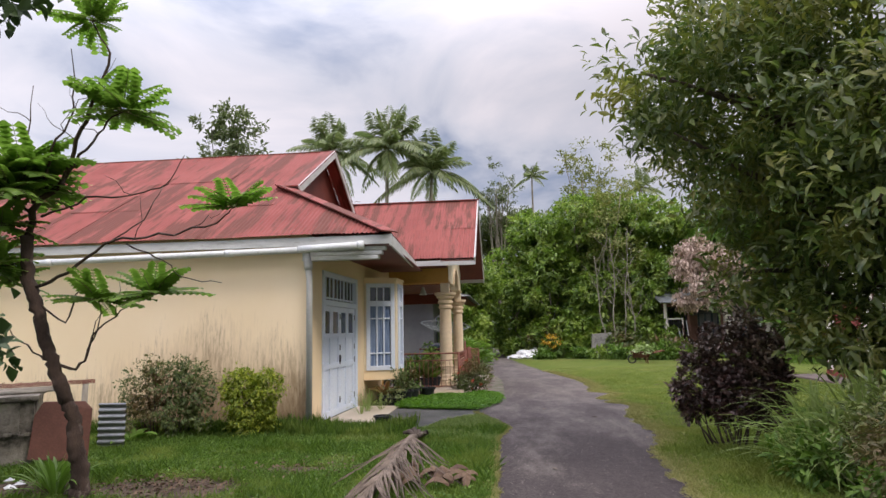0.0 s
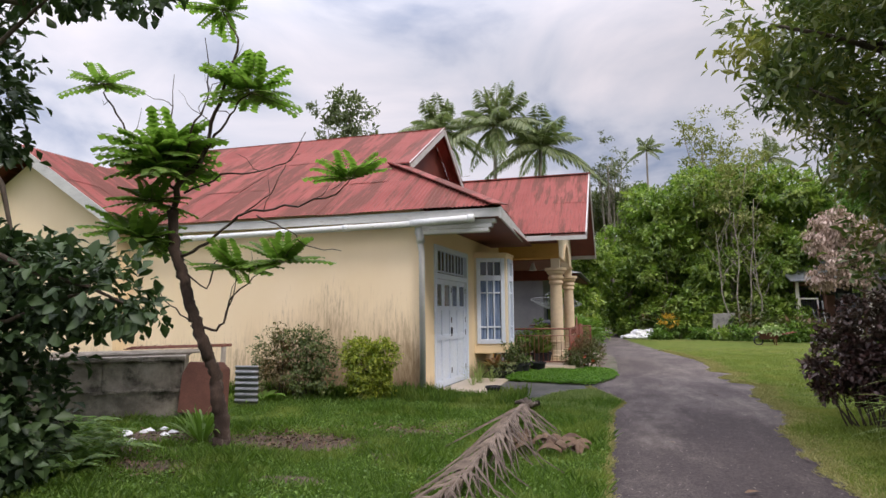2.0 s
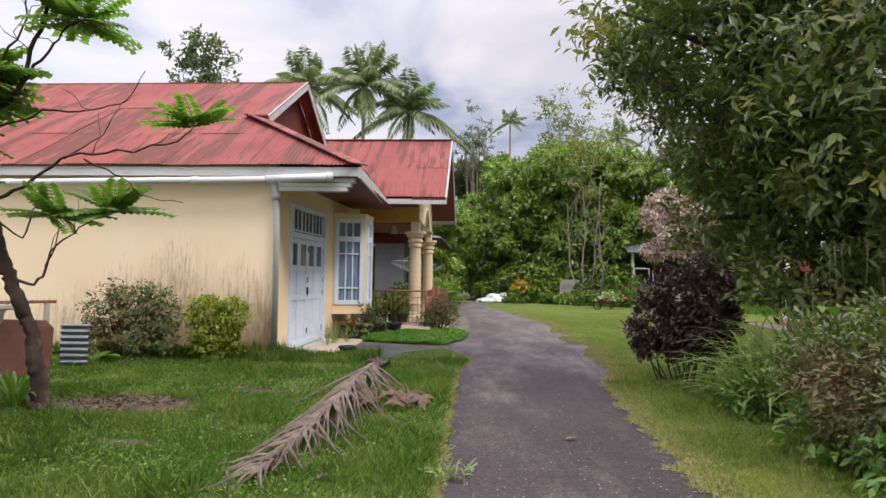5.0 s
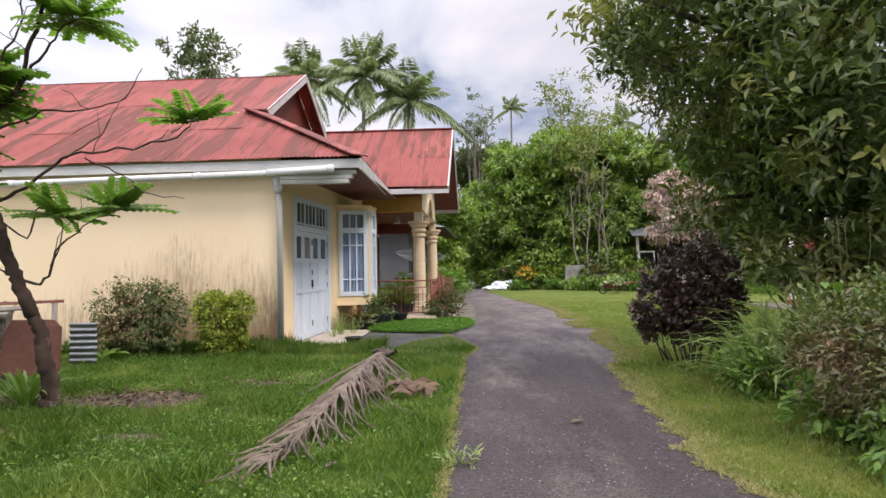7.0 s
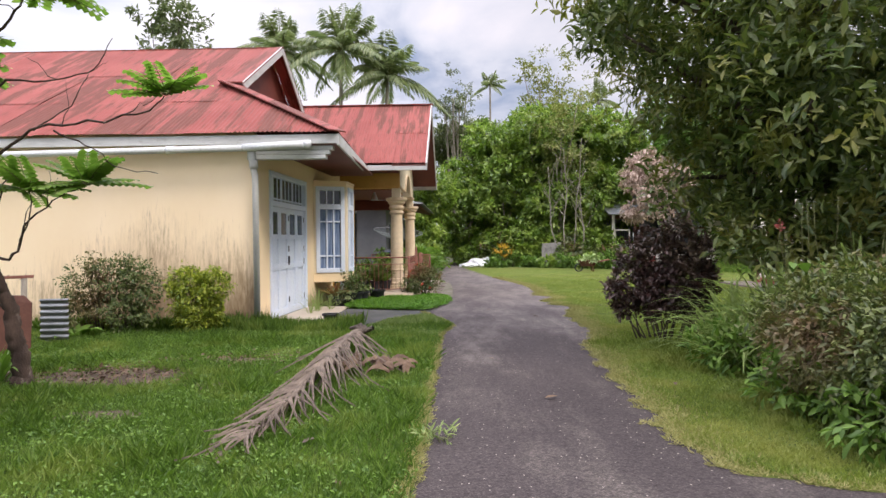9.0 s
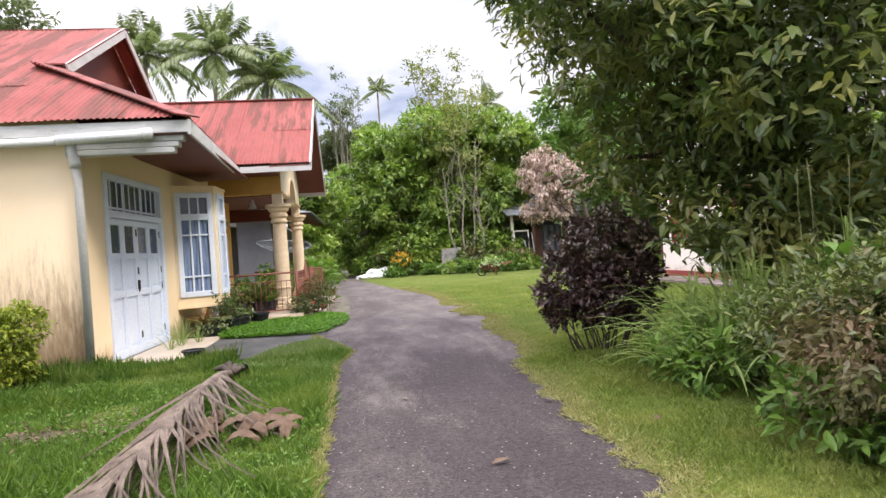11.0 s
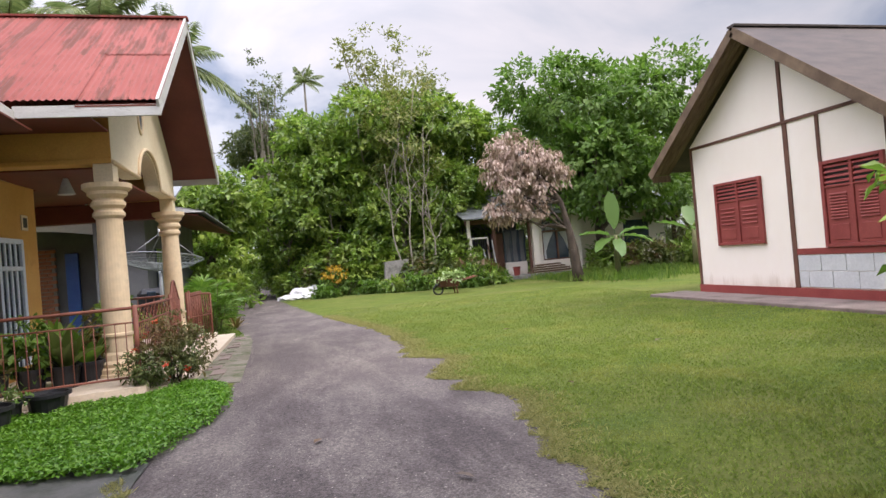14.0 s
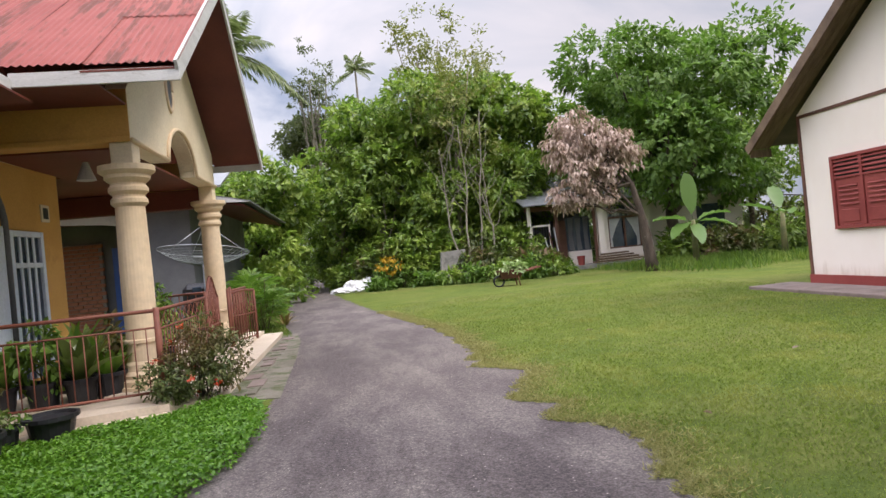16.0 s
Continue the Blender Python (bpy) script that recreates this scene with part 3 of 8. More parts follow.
def quad_wall(name, a, b, z0, z1, thick, material, holes=(), parent=None, label=""):
    """An upright wall from a to b (plan points), its thickness to the left of that way; holes: (s0, s1, z0, z1) along it."""
    a, b = Vector((*a, 0)), Vector((*b, 0))
    ln = (b - a).length
    d = (b - a) / ln
    nrm = Vector((-d.y, d.x, 0)) * thick
    ss = sorted({0.0, ln, *[h[0] for h in holes], *[h[1] for h in holes]})
    zs = sorted({z0, z1, *[h[2] for h in holes], *[h[3] for h in holes]})
    bm = bmesh.new()
    for i in range(len(ss) - 1):
        for j in range(len(zs) - 1):
            sm, zm = (ss[i] + ss[i + 1]) / 2, (zs[j] + zs[j + 1]) / 2
            if any(h[0] < sm < h[1] and h[2] < zm < h[3] for h in holes):
                continue
            p = [a + d * ss[i] + Vector((0, 0, zs[j])), a + d * ss[i + 1] + Vector((0, 0, zs[j])), a + d * ss[i + 1] + Vector((0, 0, zs[j + 1])), a + d * ss[i] + Vector((0, 0, zs[j + 1]))]
            lo = [bm.verts.new(q) for q in p]
            hi = [bm.verts.new(q + nrm) for q in p]
            bm.faces.new(lo)
            bm.faces.new(hi[::-1])
            for k in range(4):
                bm.faces.new((lo[k], lo[(k + 1) % 4], hi[(k + 1) % 4], hi[k]))
    bmesh.ops.remove_doubles(bm, verts=bm.verts, dist=0.0005)
    seen = {}
    for f in bm.faces:
        key = tuple(sorted((round(c, 3) for c in f.calc_center_median())))
        seen.setdefault((key, round(f.calc_center_median().x, 3), round(f.calc_center_median().y, 3), round(f.calc_center_median().z, 3)), []).append(f)
    bmesh.ops.delete(bm, geom=[f for fs in seen.values() if len(fs) > 1 for f in fs], context="FACES_ONLY")
    bmesh.ops.recalc_face_normals(bm, faces=bm.faces)
    return part(name, bm, material, parent, label)


FY0, FY1 = 9.92, 17.85
# front wall, with the garage door opening; side wall; the wing with its own gable
quad_wall("wall", (fx(FY0), FY0), (fx(FY1), FY1), -0.1, 3.28, 0.16, M_YELLOW_FRONT, holes=((0.70, 2.95, -0.1, 2.74),), parent=house)
box("wall", -8.8, fx(FY0) - 0.002, FY0 - 0.003, FY0 + 0.15, -0.1, 3.3, M_YELLOW, house)
prism("wall", [(-13.6, 9.6, -0.1), (-8.8, 9.6, -0.1), (-8.8, 9.6, 3.2), (-11.1, 9.6, 4.75), (-13.6, 9.6, 3.1)], (0, 0.15, 0), M_YELLOW, house)
box("wall", -8.95, -8.8, 9.75, 9.92, -0.1, 3.2, M_YELLOW, house)
box("wall", -13.6, -13.45, 9.75, 24.0, -0.1, 3.2, M_YELLOW, house)
box("wall", -13.45, -2.4, 17.87, 18.02, -0.1, 3.3, M_YELLOW_CLEAN, house)


def roof_slope(origin, u, v, width, low, high, material, rows, sheet=0.85, pitch=0.076, lift=0.016, parent=None):
    """Corrugated sheets on a slope. u: along the eave, v: up the slope; low(u), high(u): where the slope starts and ends."""
    o, u, v = Vector(origin), Vector(u).normalized(), Vector(v).normalized()
    n = u.cross(v).normalized()
    if n.z < 0:
        n = -n
    count = int(math.ceil(width / sheet))
    edges = rows
    for c in range(count):
        u0, u1 = c * sheet, min(width, (c + 1) * sheet + 0.03)
        cols = max(6, int((u1 - u0) / pitch * 4))
        for r in range(len(edges) - 1):
            vs, fs = [], []
            ok = False
            for i in range(cols + 1):
                uu = u0 + (u1 - u0) * i / cols
                a = max(edges[r] - 0.08, low(uu))
                b = min(edges[r + 1], high(uu))
                if b > a + 0.02:
                    ok = True
                b = max(a, b)
                h = lift * math.sin(2 * math.pi * uu / pitch) * 0.7 + 0.006 * (len(edges) - r) + 0.003 * ((c * 7 + r * 3) % 3)
                sag = 0.012 * math.sin(c * 1.7 + r * 2.3)
                for w, f in ((a, 1.0), ((a + b) / 2, 0.4), (b, 0.0)):
                    vs.append(o + u * uu + v * w + n * (h + sag * f * 0.6 + (0.012 * f if r else 0)))
            if not ok:
                continue
            for i in range(cols):
                for k in range(2):
                    fs.append((i * 3 + k, (i + 1) * 3 + k, (i + 1) * 3 + k + 1, i * 3 + k + 1))
            raw("roof_sheet", vs, fs, material, parent, smooth=True)


# main roof: ridge along x with a small gable over a hipped front
EZ, RZ, RY = 3.22, 6.25, 14.8
EY = 9.70
SL = math.hypot(RY - EY, RZ - EZ)
vy, vz = (RY - EY) / SL, (RZ - EZ) / SL
roof = part("roof", box_bm(-13.4, -3.6, RY - 0.06, RY + 0.06, RZ - 0.08, RZ + 0.015), M_ROOF, house, "corrugated iron roof, faded red and rusting")
GX = -3.81
BZ = 4.69
BV = (BZ - EZ) / vz
BY = EY + BV * vy
TX = -1.06
def high_left(uu):
    x = TX - uu
    return SL if x < GX - 0.02 else max(0.0, BV * (TX - x) / (TX - GX))
roof_slope((TX, EY, EZ), (-1, 0, 0), (0, vy, vz), 12.3, lambda q: 0.0, high_left, M_ROOF, [0.0, 1.75, 3.6, SL], parent=roof)
# back slope, plain
raw("back_slope", [(-13.4, RY, RZ), (GX, RY, RZ), (GX, 2 * RY - BY, BZ), (-2.2, 2 * RY - EY, EZ), (-13.4, 2 * RY - EY, EZ)], [(0, 1, 2, 3, 4)], M_ROOF, roof)
# front hip slope: eave from the corner to the valley, up to the foot of the small gable
fe = Vector((-1.42 - TX, 15.15 - EY, 0.06)).normalized()
fup = Vector((GX - TX, 0, BZ - EZ))
fup = (fup - fe * fup.dot(fe)).normalized()
def high_front(uu):
    d0 = (BY - EY)
    full = math.hypot(GX - TX, BZ - EZ)
    left = full * min(1.0, max(0.0, uu / d0))
    return min(left, full * 1.02)
roof_slope((TX, EY, EZ), fe, fup, 8.2, lambda q: 0.0, high_front, M_ROOF_FRONT, [0.0, 1.5, 3.4], parent=roof)
# the hip's ridge cap
bar("ridge_cap", (TX, EY, EZ + 0.03), (GX, BY, BZ + 0.05), 0.34, 0.02, M_ROOF, roof)
# small gable: dark recess with white barge boards
prism("gable_recess", [(GX + 0.0, BY + 0.1, BZ - 0.1), (GX + 0.0, RY, RZ - 0.12), (GX + 0.0, 2 * RY - BY - 0.1, BZ - 0.1)], (-0.05, 0, 0), M_SOFFIT, roof, "dark red boarded gable")
for sgn in (0, 1):
    y1 = BY - 0.12 if sgn == 0 else 2 * RY - BY + 0.5
    z1 = BZ - 0.07 if sgn == 0 else BZ - 0.35
    bar("barge_board", (GX + 0.36, RY, RZ - 0.06), (GX + 0.36, y1, z1), 0.03, 0.17, M_TRIM, roof, "weathered white barge board", up=(0, 0, 1))
    prism("gable_overhang", [(GX, RY, RZ + 0.01), (GX + 0.38, RY, RZ + 0.01), (GX + 0.38, y1, z1 + 0.07), (GX, y1, z1 + 0.07)], (0, 0, 0.025), M_ROOF, roof)
# fascias, box gutter over the door, soffit
bar("fascia", (-8.6, EY + 0.05, EZ - 0.09), (TX + 0.02, EY + 0.05, EZ - 0.09), 0.035, 0.15, M_TRIM, house, "weathered white fascia board")
bar("fascia", (TX - 0.005, EY + 0.03, EZ - 0.10), (-1.42, 15.12, EZ + 0.0), 0.035, 0.19, M_TRIM, house, "weathered white fascia board")
bar("soffit", (-1.75, EY + 0.1, EZ - 0.12), (-1.9, 15.2, EZ - 0.10), 1.25, 0.02, M_SOFFIT, house, "red-brown boarded soffit")
for k in range(3):
    box("cornice_board", -2.6, TX - 0.1 - 0.06 * k, EY + 0.10, EY + 0.24, EZ - 0.26 - 0.075 * k, EZ - 0.19 - 0.075 * k, M_TRIM, house, 0.008)
# wing roof on the left
WRX, WRZ, WEZ = -11.1, 5.02, 3.28
for x1, z1, tag in ((-8.45, WEZ, 1), (-14.0, 3.1, 0)):
    ln = math.hypot(x1 - WRX, WRZ - z1)
    if tag:
        roof_slope((x1, 9.2, z1), (0, 1, 0), (WRX - x1, 0, WRZ - z1), 5.2, lambda q: 0.0, lambda q, L=ln: L, M_ROOF_FRONT, [0.0, 1.7, ln], parent=roof)
    else:
        raw("back_slope", [(WRX, 9.2, WRZ), (x1, 9.2, z1), (x1, 14.4, z1), (WRX, 14.4, WRZ)], [(0, 1, 2, 3)], M_ROOF, roof)
    bar("barge_board", (WRX, 9.2, WRZ - 0.1), (x1, 9.2, z1 - 0.1), 0.03, 0.2, M_TRIM, roof, "white barge board")
    prism("soffit", [(WRX, 9.22, WRZ - 0.06), (x1, 9.22, z1 - 0.06), (x1, 9.6, z1 - 0.06), (WRX, 9.6, WRZ - 0.06)], (0, 0, 0.02), M_SOFFIT, roof)

# gutter pipe and downpipe
gutter = thing("gutter_pipe", "white plastic gutter pipe along the eave with grey downpipe", "pipe")
tube("pipe", [((-8.3, EY - 0.03, 2.90), 0.055), ((-2.6, EY - 0.03, 2.985), 0.055)], M_PIPE, gutter, 12)
tube("pipe", [((-2.62, EY - 0.04, 2.99), 0.062), ((-1.55, EY - 0.04, 3.03), 0.062)], M_PIPE, gutter, 12)
tube("end_cap", [((-1.60, EY - 0.04, 3.028), 0.072), ((-1.5, EY - 0.04, 3.032), 0.072)], M_PIPE, gutter, 12)
for xx in (-7.2, -5.2, -3.9):
    tube("coupling", [((xx, EY - 0.03, 2.90 + (xx + 8.3) * 0.0149), 0.064), ((xx + 0.14, EY - 0.03, 2.902 + (xx + 8.3) * 0.0149), 0.064)], M_PIPE, gutter, 12)
tube("downpipe", [((-2.50, EY + 0.02, 2.98), 0.062), ((-2.50, EY + 0.10, 2.72), 0.058), ((-2.485, FY0 - 0.07, 2.5), 0.052), ((-2.475, FY0 - 0.07, 0.0), 0.052)], M_PIPE_GREY, gutter, 12)
tube("socket", [((-2.50, EY + 0.10, 2.80), 0.072), ((-2.49, EY + 0.12, 2.66), 0.070)], M_PIPE_GREY, gutter, 12)

# garage door: frame, three-light transom, four folding leaves
def fpt(y, off, z):
    return (fx(y) + off, y, z)


def fbox(name, y0, y1, z0, z1, o0, o1, material, parent, bevel=0.006, label=""):
    """A box on the front wall between two places along it, proud of it by o0 to o1."""
    a, b, c, d = fpt(y0, o0, z0), fpt(y1, o0, z0), fpt(y1, o1, z0), fpt(y0, o1, z0)
    bm = bmesh.new()
    lo = [bm.verts.new(p) for p in (a, b, c, d)]
    hi = [bm.verts.new((p[0], p[1], z1)) for p in (a, b, c, d)]
    bm.faces.new(lo[::-1])
    bm.faces.new(hi)
    for k in range(4):
        bm.faces.new((lo[k], lo[(k + 1) % 4], hi[(k + 1) % 4], hi[k]))
    bmesh.ops.recalc_face_normals(bm, faces=bm.faces)
    if bevel:
        bmesh.ops.bevel(bm, geom=bm.edges[:], offset=bevel, segments=1, affect="EDGES")
    return part(name, bm, material, parent, label)


gdoor = thing("garage_door", "pale blue four-leaf folding garage door with transom windows", "door")
DY0, DY1, DT = 10.63, 12.86, 2.735
fbox("door_frame", DY0, DY0 + 0.10, 0.0, DT, -0.10, 0.03, M_BLUEWHITE, gdoor)
fbox("door_frame", DY1 - 0.10, DY1, 0.0, DT, -0.10, 0.03, M_BLUEWHITE, gdoor)
fbox("door_frame", DY0 + 0.10, DY1 - 0.10, DT - 0.09, DT, -0.10, 0.03, M_BLUEWHITE, gdoor)
fbox("door_frame", DY0 + 0.10, DY1 - 0.10, 2.10, 2.20, -0.10, 0.03, M_BLUEWHITE, gdoor)
tw = (DY1 - DY0 - 0.2) / 3
for i in range(3):
    y0 = DY0 + 0.1 + tw * i
    lite = fbox("transom_light", y0 + 0.02, y0 + tw - 0.02, 2.205, DT - 0.095, -0.06, -0.05, M_GLASS, gdoor, 0)
    for q in (0.03, tw / 3, 2 * tw / 3, tw - 0.03):
        fbox("muntin", y0 + q - 0.018, y0 + q + 0.018, 2.205, DT - 0.095, -0.048, -0.036, M_BLUEWHITE, gdoor, 0.004)
    fbox("muntin", y0 + 0.055, y0 + tw - 0.055, 2.23, 2.265, -0.048, -0.034, M_BLUEWHITE, gdoor, 0.004)
lw = (DY1 - DY0 - 0.2) / 4
for i in range(4):
    y0 = DY0 + 0.1 + lw * i + 0.006
    y1 = y0 + lw - 0.012
    leaf = fbox("leaf", y0, y1, 0.03, 2.09, -0.075, -0.045, M_BLUEWHITE, gdoor, 0.004)
    for a, b, c, d in ((y0, y0 + 0.075, 0.03, 2.09), (y1 - 0.075, y1, 0.03, 2.09), (y0 + 0.076, y1 - 0.076, 0.03, 0.16), (y0 + 0.076, y1 - 0.076, 0.92, 1.02), (y0 + 0.076, y1 - 0.076, 1.50, 1.58), (y0 + 0.076, y1 - 0.076, 2.0, 2.09)):
        fbox("rail", a, b, c, d, -0.044, -0.018, M_BLUEWHITE, leaf, 0.004)
    fbox("pane", y0 + 0.078, y1 - 0.078, 1.585, 1.995, -0.044, -0.036, M_GLASS, leaf, 0)
    fbox("panel", y0 + 0.11, y1 - 0.11, 0.20, 0.88, -0.044, -0.030, M_BLUEWHITE, leaf, 0.012)
    fbox("panel", y0 + 0.11, y1 - 0.11, 1.06, 1.46, -0.044, -0.030, M_BLUEWHITE, leaf, 0.012)
    for hz in (0.25, 0.98, 1.25, 1.85):
        fbox("hinge", (y0 if i % 2 == 0 else y1) - 0.018, (y0 if i % 2 == 0 else y1) + 0.018, hz, hz + 0.11, -0.018, -0.010, M_BLACK, leaf, 0)
fbox("handle", DY0 + 0.1 + 2 * lw - 0.05, DY0 + 0.1 + 2 * lw - 0.03, 1.02, 1.16, -0.018, 0.02, M_BLACK, gdoor)
step0 = prism("door_step", [(fx(9.98) + 0.02, 9.98, -0.05), (-1.5, 9.98, -0.05), (-1.5, 12.95, -0.05), (fx(12.95) + 0.02, 12.95, -0.05)], (0, 0, 0.085), M_TILE)
tagged(step0, "cream concrete step along the house front", "step", kind="structure")

# bay window
bay = thing("bay_window", "white three-sided bay window with small panes and net curtains", "window")
P0, P1, P2, P3 = (fx(13.45) + 0.005, 13.45), (-1.70, 13.76), (-1.675, 14.56), (fx(14.95) + 0.005, 14.95)


def bay_face(a, b, zlo, zhi, panes, m):
    A, B = Vector((*a, 0)), Vector((*b, 0))
    ln = (B - A).length
    d = (B - A) / ln
    out = Vector((d.y, -d.x, 0))
    def fb(name, s0, s1, z0, z1, o0, o1, material, parent, bevel=0.005):
        pts = [A + d * s0 + out * o0, A + d * s1 + out * o0, A + d * s1 + out * o1, A + d * s0 + out * o1]
        bm = bmesh.new()
        lo = [bm.verts.new((p.x, p.y, z0)) for p in pts]
        hi = [bm.verts.new((p.x, p.y, z1)) for p in pts]
        bm.faces.new(lo)
        bm.faces.new(hi[::-1])
        for k in range(4):
            bm.faces.new((lo[k], lo[(k + 1) % 4], hi[(k + 1) % 4], hi[k]))
        bmesh.ops.recalc_face_normals(bm, faces=bm.faces)
        if bevel:
            bmesh.ops.bevel(bm, geom=bm.edges[:], offset=bevel, segments=1, affect="EDGES")
        return part(name, bm, material, parent)
    fb("wall_panel", 0, ln, zlo - 0.17, zlo, -0.03, 0.0, M_YELLOW_FRONT, bay, 0)
    fb("wall_panel", 0, ln, zhi, zhi + 0.09, -0.03, 0.0, M_YELLOW_FRONT, bay, 0)
    fb("wall_panel", 0, m * 0.5, zlo, zhi, -0.03, 0.0, M_CREAM, bay, 0)
    fb("wall_panel", ln - m * 0.5, ln, zlo, zhi, -0.03, 0.0, M_CREAM, bay, 0)
    s0, s1 = m * 0.5, ln - m * 0.5
    win = fb("window_frame", s0, s0 + 0.09, zlo, zhi, -0.04, 0.03, M_BLUEWHITE, bay)
    fb("window_frame", s1 - 0.09, s1, zlo, zhi, -0.04, 0.03, M_BLUEWHITE, bay)
    zt = zlo + (zhi - zlo) * 0.745
    for z0, z1 in ((zlo, zlo + 0.1), (zt - 0.02, zt + 0.10), (zhi - 0.09, zhi)):
        fb("window_frame", s0 + 0.091, s1 - 0.091, z0, z1, -0.04, 0.028, M_BLUEWHITE, bay)
    i0, i1 = s0 + 0.09, s1 - 0.09
    fb("pane", i0, i1, zlo + 0.1, zhi - 0.09, -0.035, -0.030, M_GLASS, bay, 0)
    fb("curtain", i0 + 0.01, i1 - 0.01, zlo + 0.1, zt - 0.02, -0.028, -0.024, M_CURTAIN, bay, 0)
    for k in range(1, panes):
        q = i0 + (i1 - i0) * k / panes
        fb("muntin", q - 0.016, q + 0.016, zlo + 0.1, zt - 0.02, -0.022, 0.008, M_BLUEWHITE, bay, 0.003)
        fb("muntin", q - 0.016, q + 0.016, zt + 0.10, zhi - 0.09, -0.022, 0.008, M_BLUEWHITE, bay, 0.003)
    for zz in (zlo + 0.38, zt - 0.30):
        fb("muntin", i0, i1, zz - 0.016, zz + 0.016, -0.022, 0.010, M_BLUEWHITE, bay, 0.003)


for a, b, n_p, edge in ((P0, P1, 3, 0.10), (P1, P2, 2, 0.27), (P2, P3, 3, 0.10)):
    bay_face(a, b, 0.74, 2.70, n_p, edge)
for z0, z1, o in ((0.53, 0.57, 0.02), (2.79, 2.83, 0.02)):
    prism("sill_slab", [(P0[0], P0[1] - o, z0), (P1[0] + o, P1[1] - o, z0), (P2[0] + o, P2[1] + o, z0), (P3[0], P3[1] + o, z0)], (0, 0, z1 - z0), M_YELLOW_FRONT, bay)

# ---- porch ----
CX, CA, CB = -0.80, 16.15, 20.22
prism("porch_floor", [(fx(14.9) + 0.002, 14.75, -0.05), (-0.30, 15.15, -0.05), (-0.20, 21.3, -0.05), (-2.24, 21.3, -0.05)], (0, 0, 0.19), M_TILE, house, "cream tiled porch floor")
prism("porch_step", [(-1.75, 14.52, -0.05), (-0.27, 15.02, -0.05), (-0.29, 15.147, -0.05), (-1.72, 14.84, -0.05)], (0, 0, 0.115), M_TILE, house)
prism("side_kerb", [(-0.296, 15.3, -0.05), (0.10, 15.55, -0.05), (0.16, 21.2, -0.05), (-0.198, 21.2, -0.05)], (0, 0, 0.13), M_TILE, house, "concrete strip beside the porch")

mossy = prism('pavement', [(0.102, 15.6, -0.05), (0.70, 15.4, -0.05), (0.66, 18.0, -0.05), (0.58, 20.0, -0.05), (0.42, 21.3, -0.05), (0.162, 21.2, -0.05)], (0, 0, 0.060), M_MOSSY)
tagged(mossy, 'broken mossy concrete strip between porch and lane', 'pavement', kind='structure')
COL = [(0.30, 0.0), (0.30, 0.07), (0.27, 0.075), (0.27, 0.13), (0.225, 0.15), (0.235, 0.19), (0.20, 0.23), (0.19, 0.30), (0.165, 0.33), (0.165, 0.52), (0.185, 0.53), (0.185, 0.56), (0.165, 0.57), (0.168, 1.2), (0.155, 1.9), (0.152, 2.02), (0.19, 2.06), (0.19, 2.10), (0.165, 2.13), (0.165, 2.15), (0.205, 2.19), (0.205, 2.23), (0.18, 2.26), (0.18, 2.28), (0.235, 2.33), (0.235, 2.37), (0.265, 2.39), (0.29, 2.41), (0.29, 2.47)]
for cy in (CA, CB):
    col = thing("porch_column", "cream plaster porch column with ringed capital and base", "column", "porch columns")
    lathe("shaft", COL, (CX, cy, 0.14), M_COLUMN, col)
    box("plinth", CX - 0.33, CX + 0.33, cy - 0.33, cy + 0.33, 0.135, 0.175, M_TILE, col, 0.01)
    box("pier", CX - 0.115, CX + 0.115, cy - 0.128, cy + 0.128, 2.60, 2.857, M_CREAM, col, 0.006)

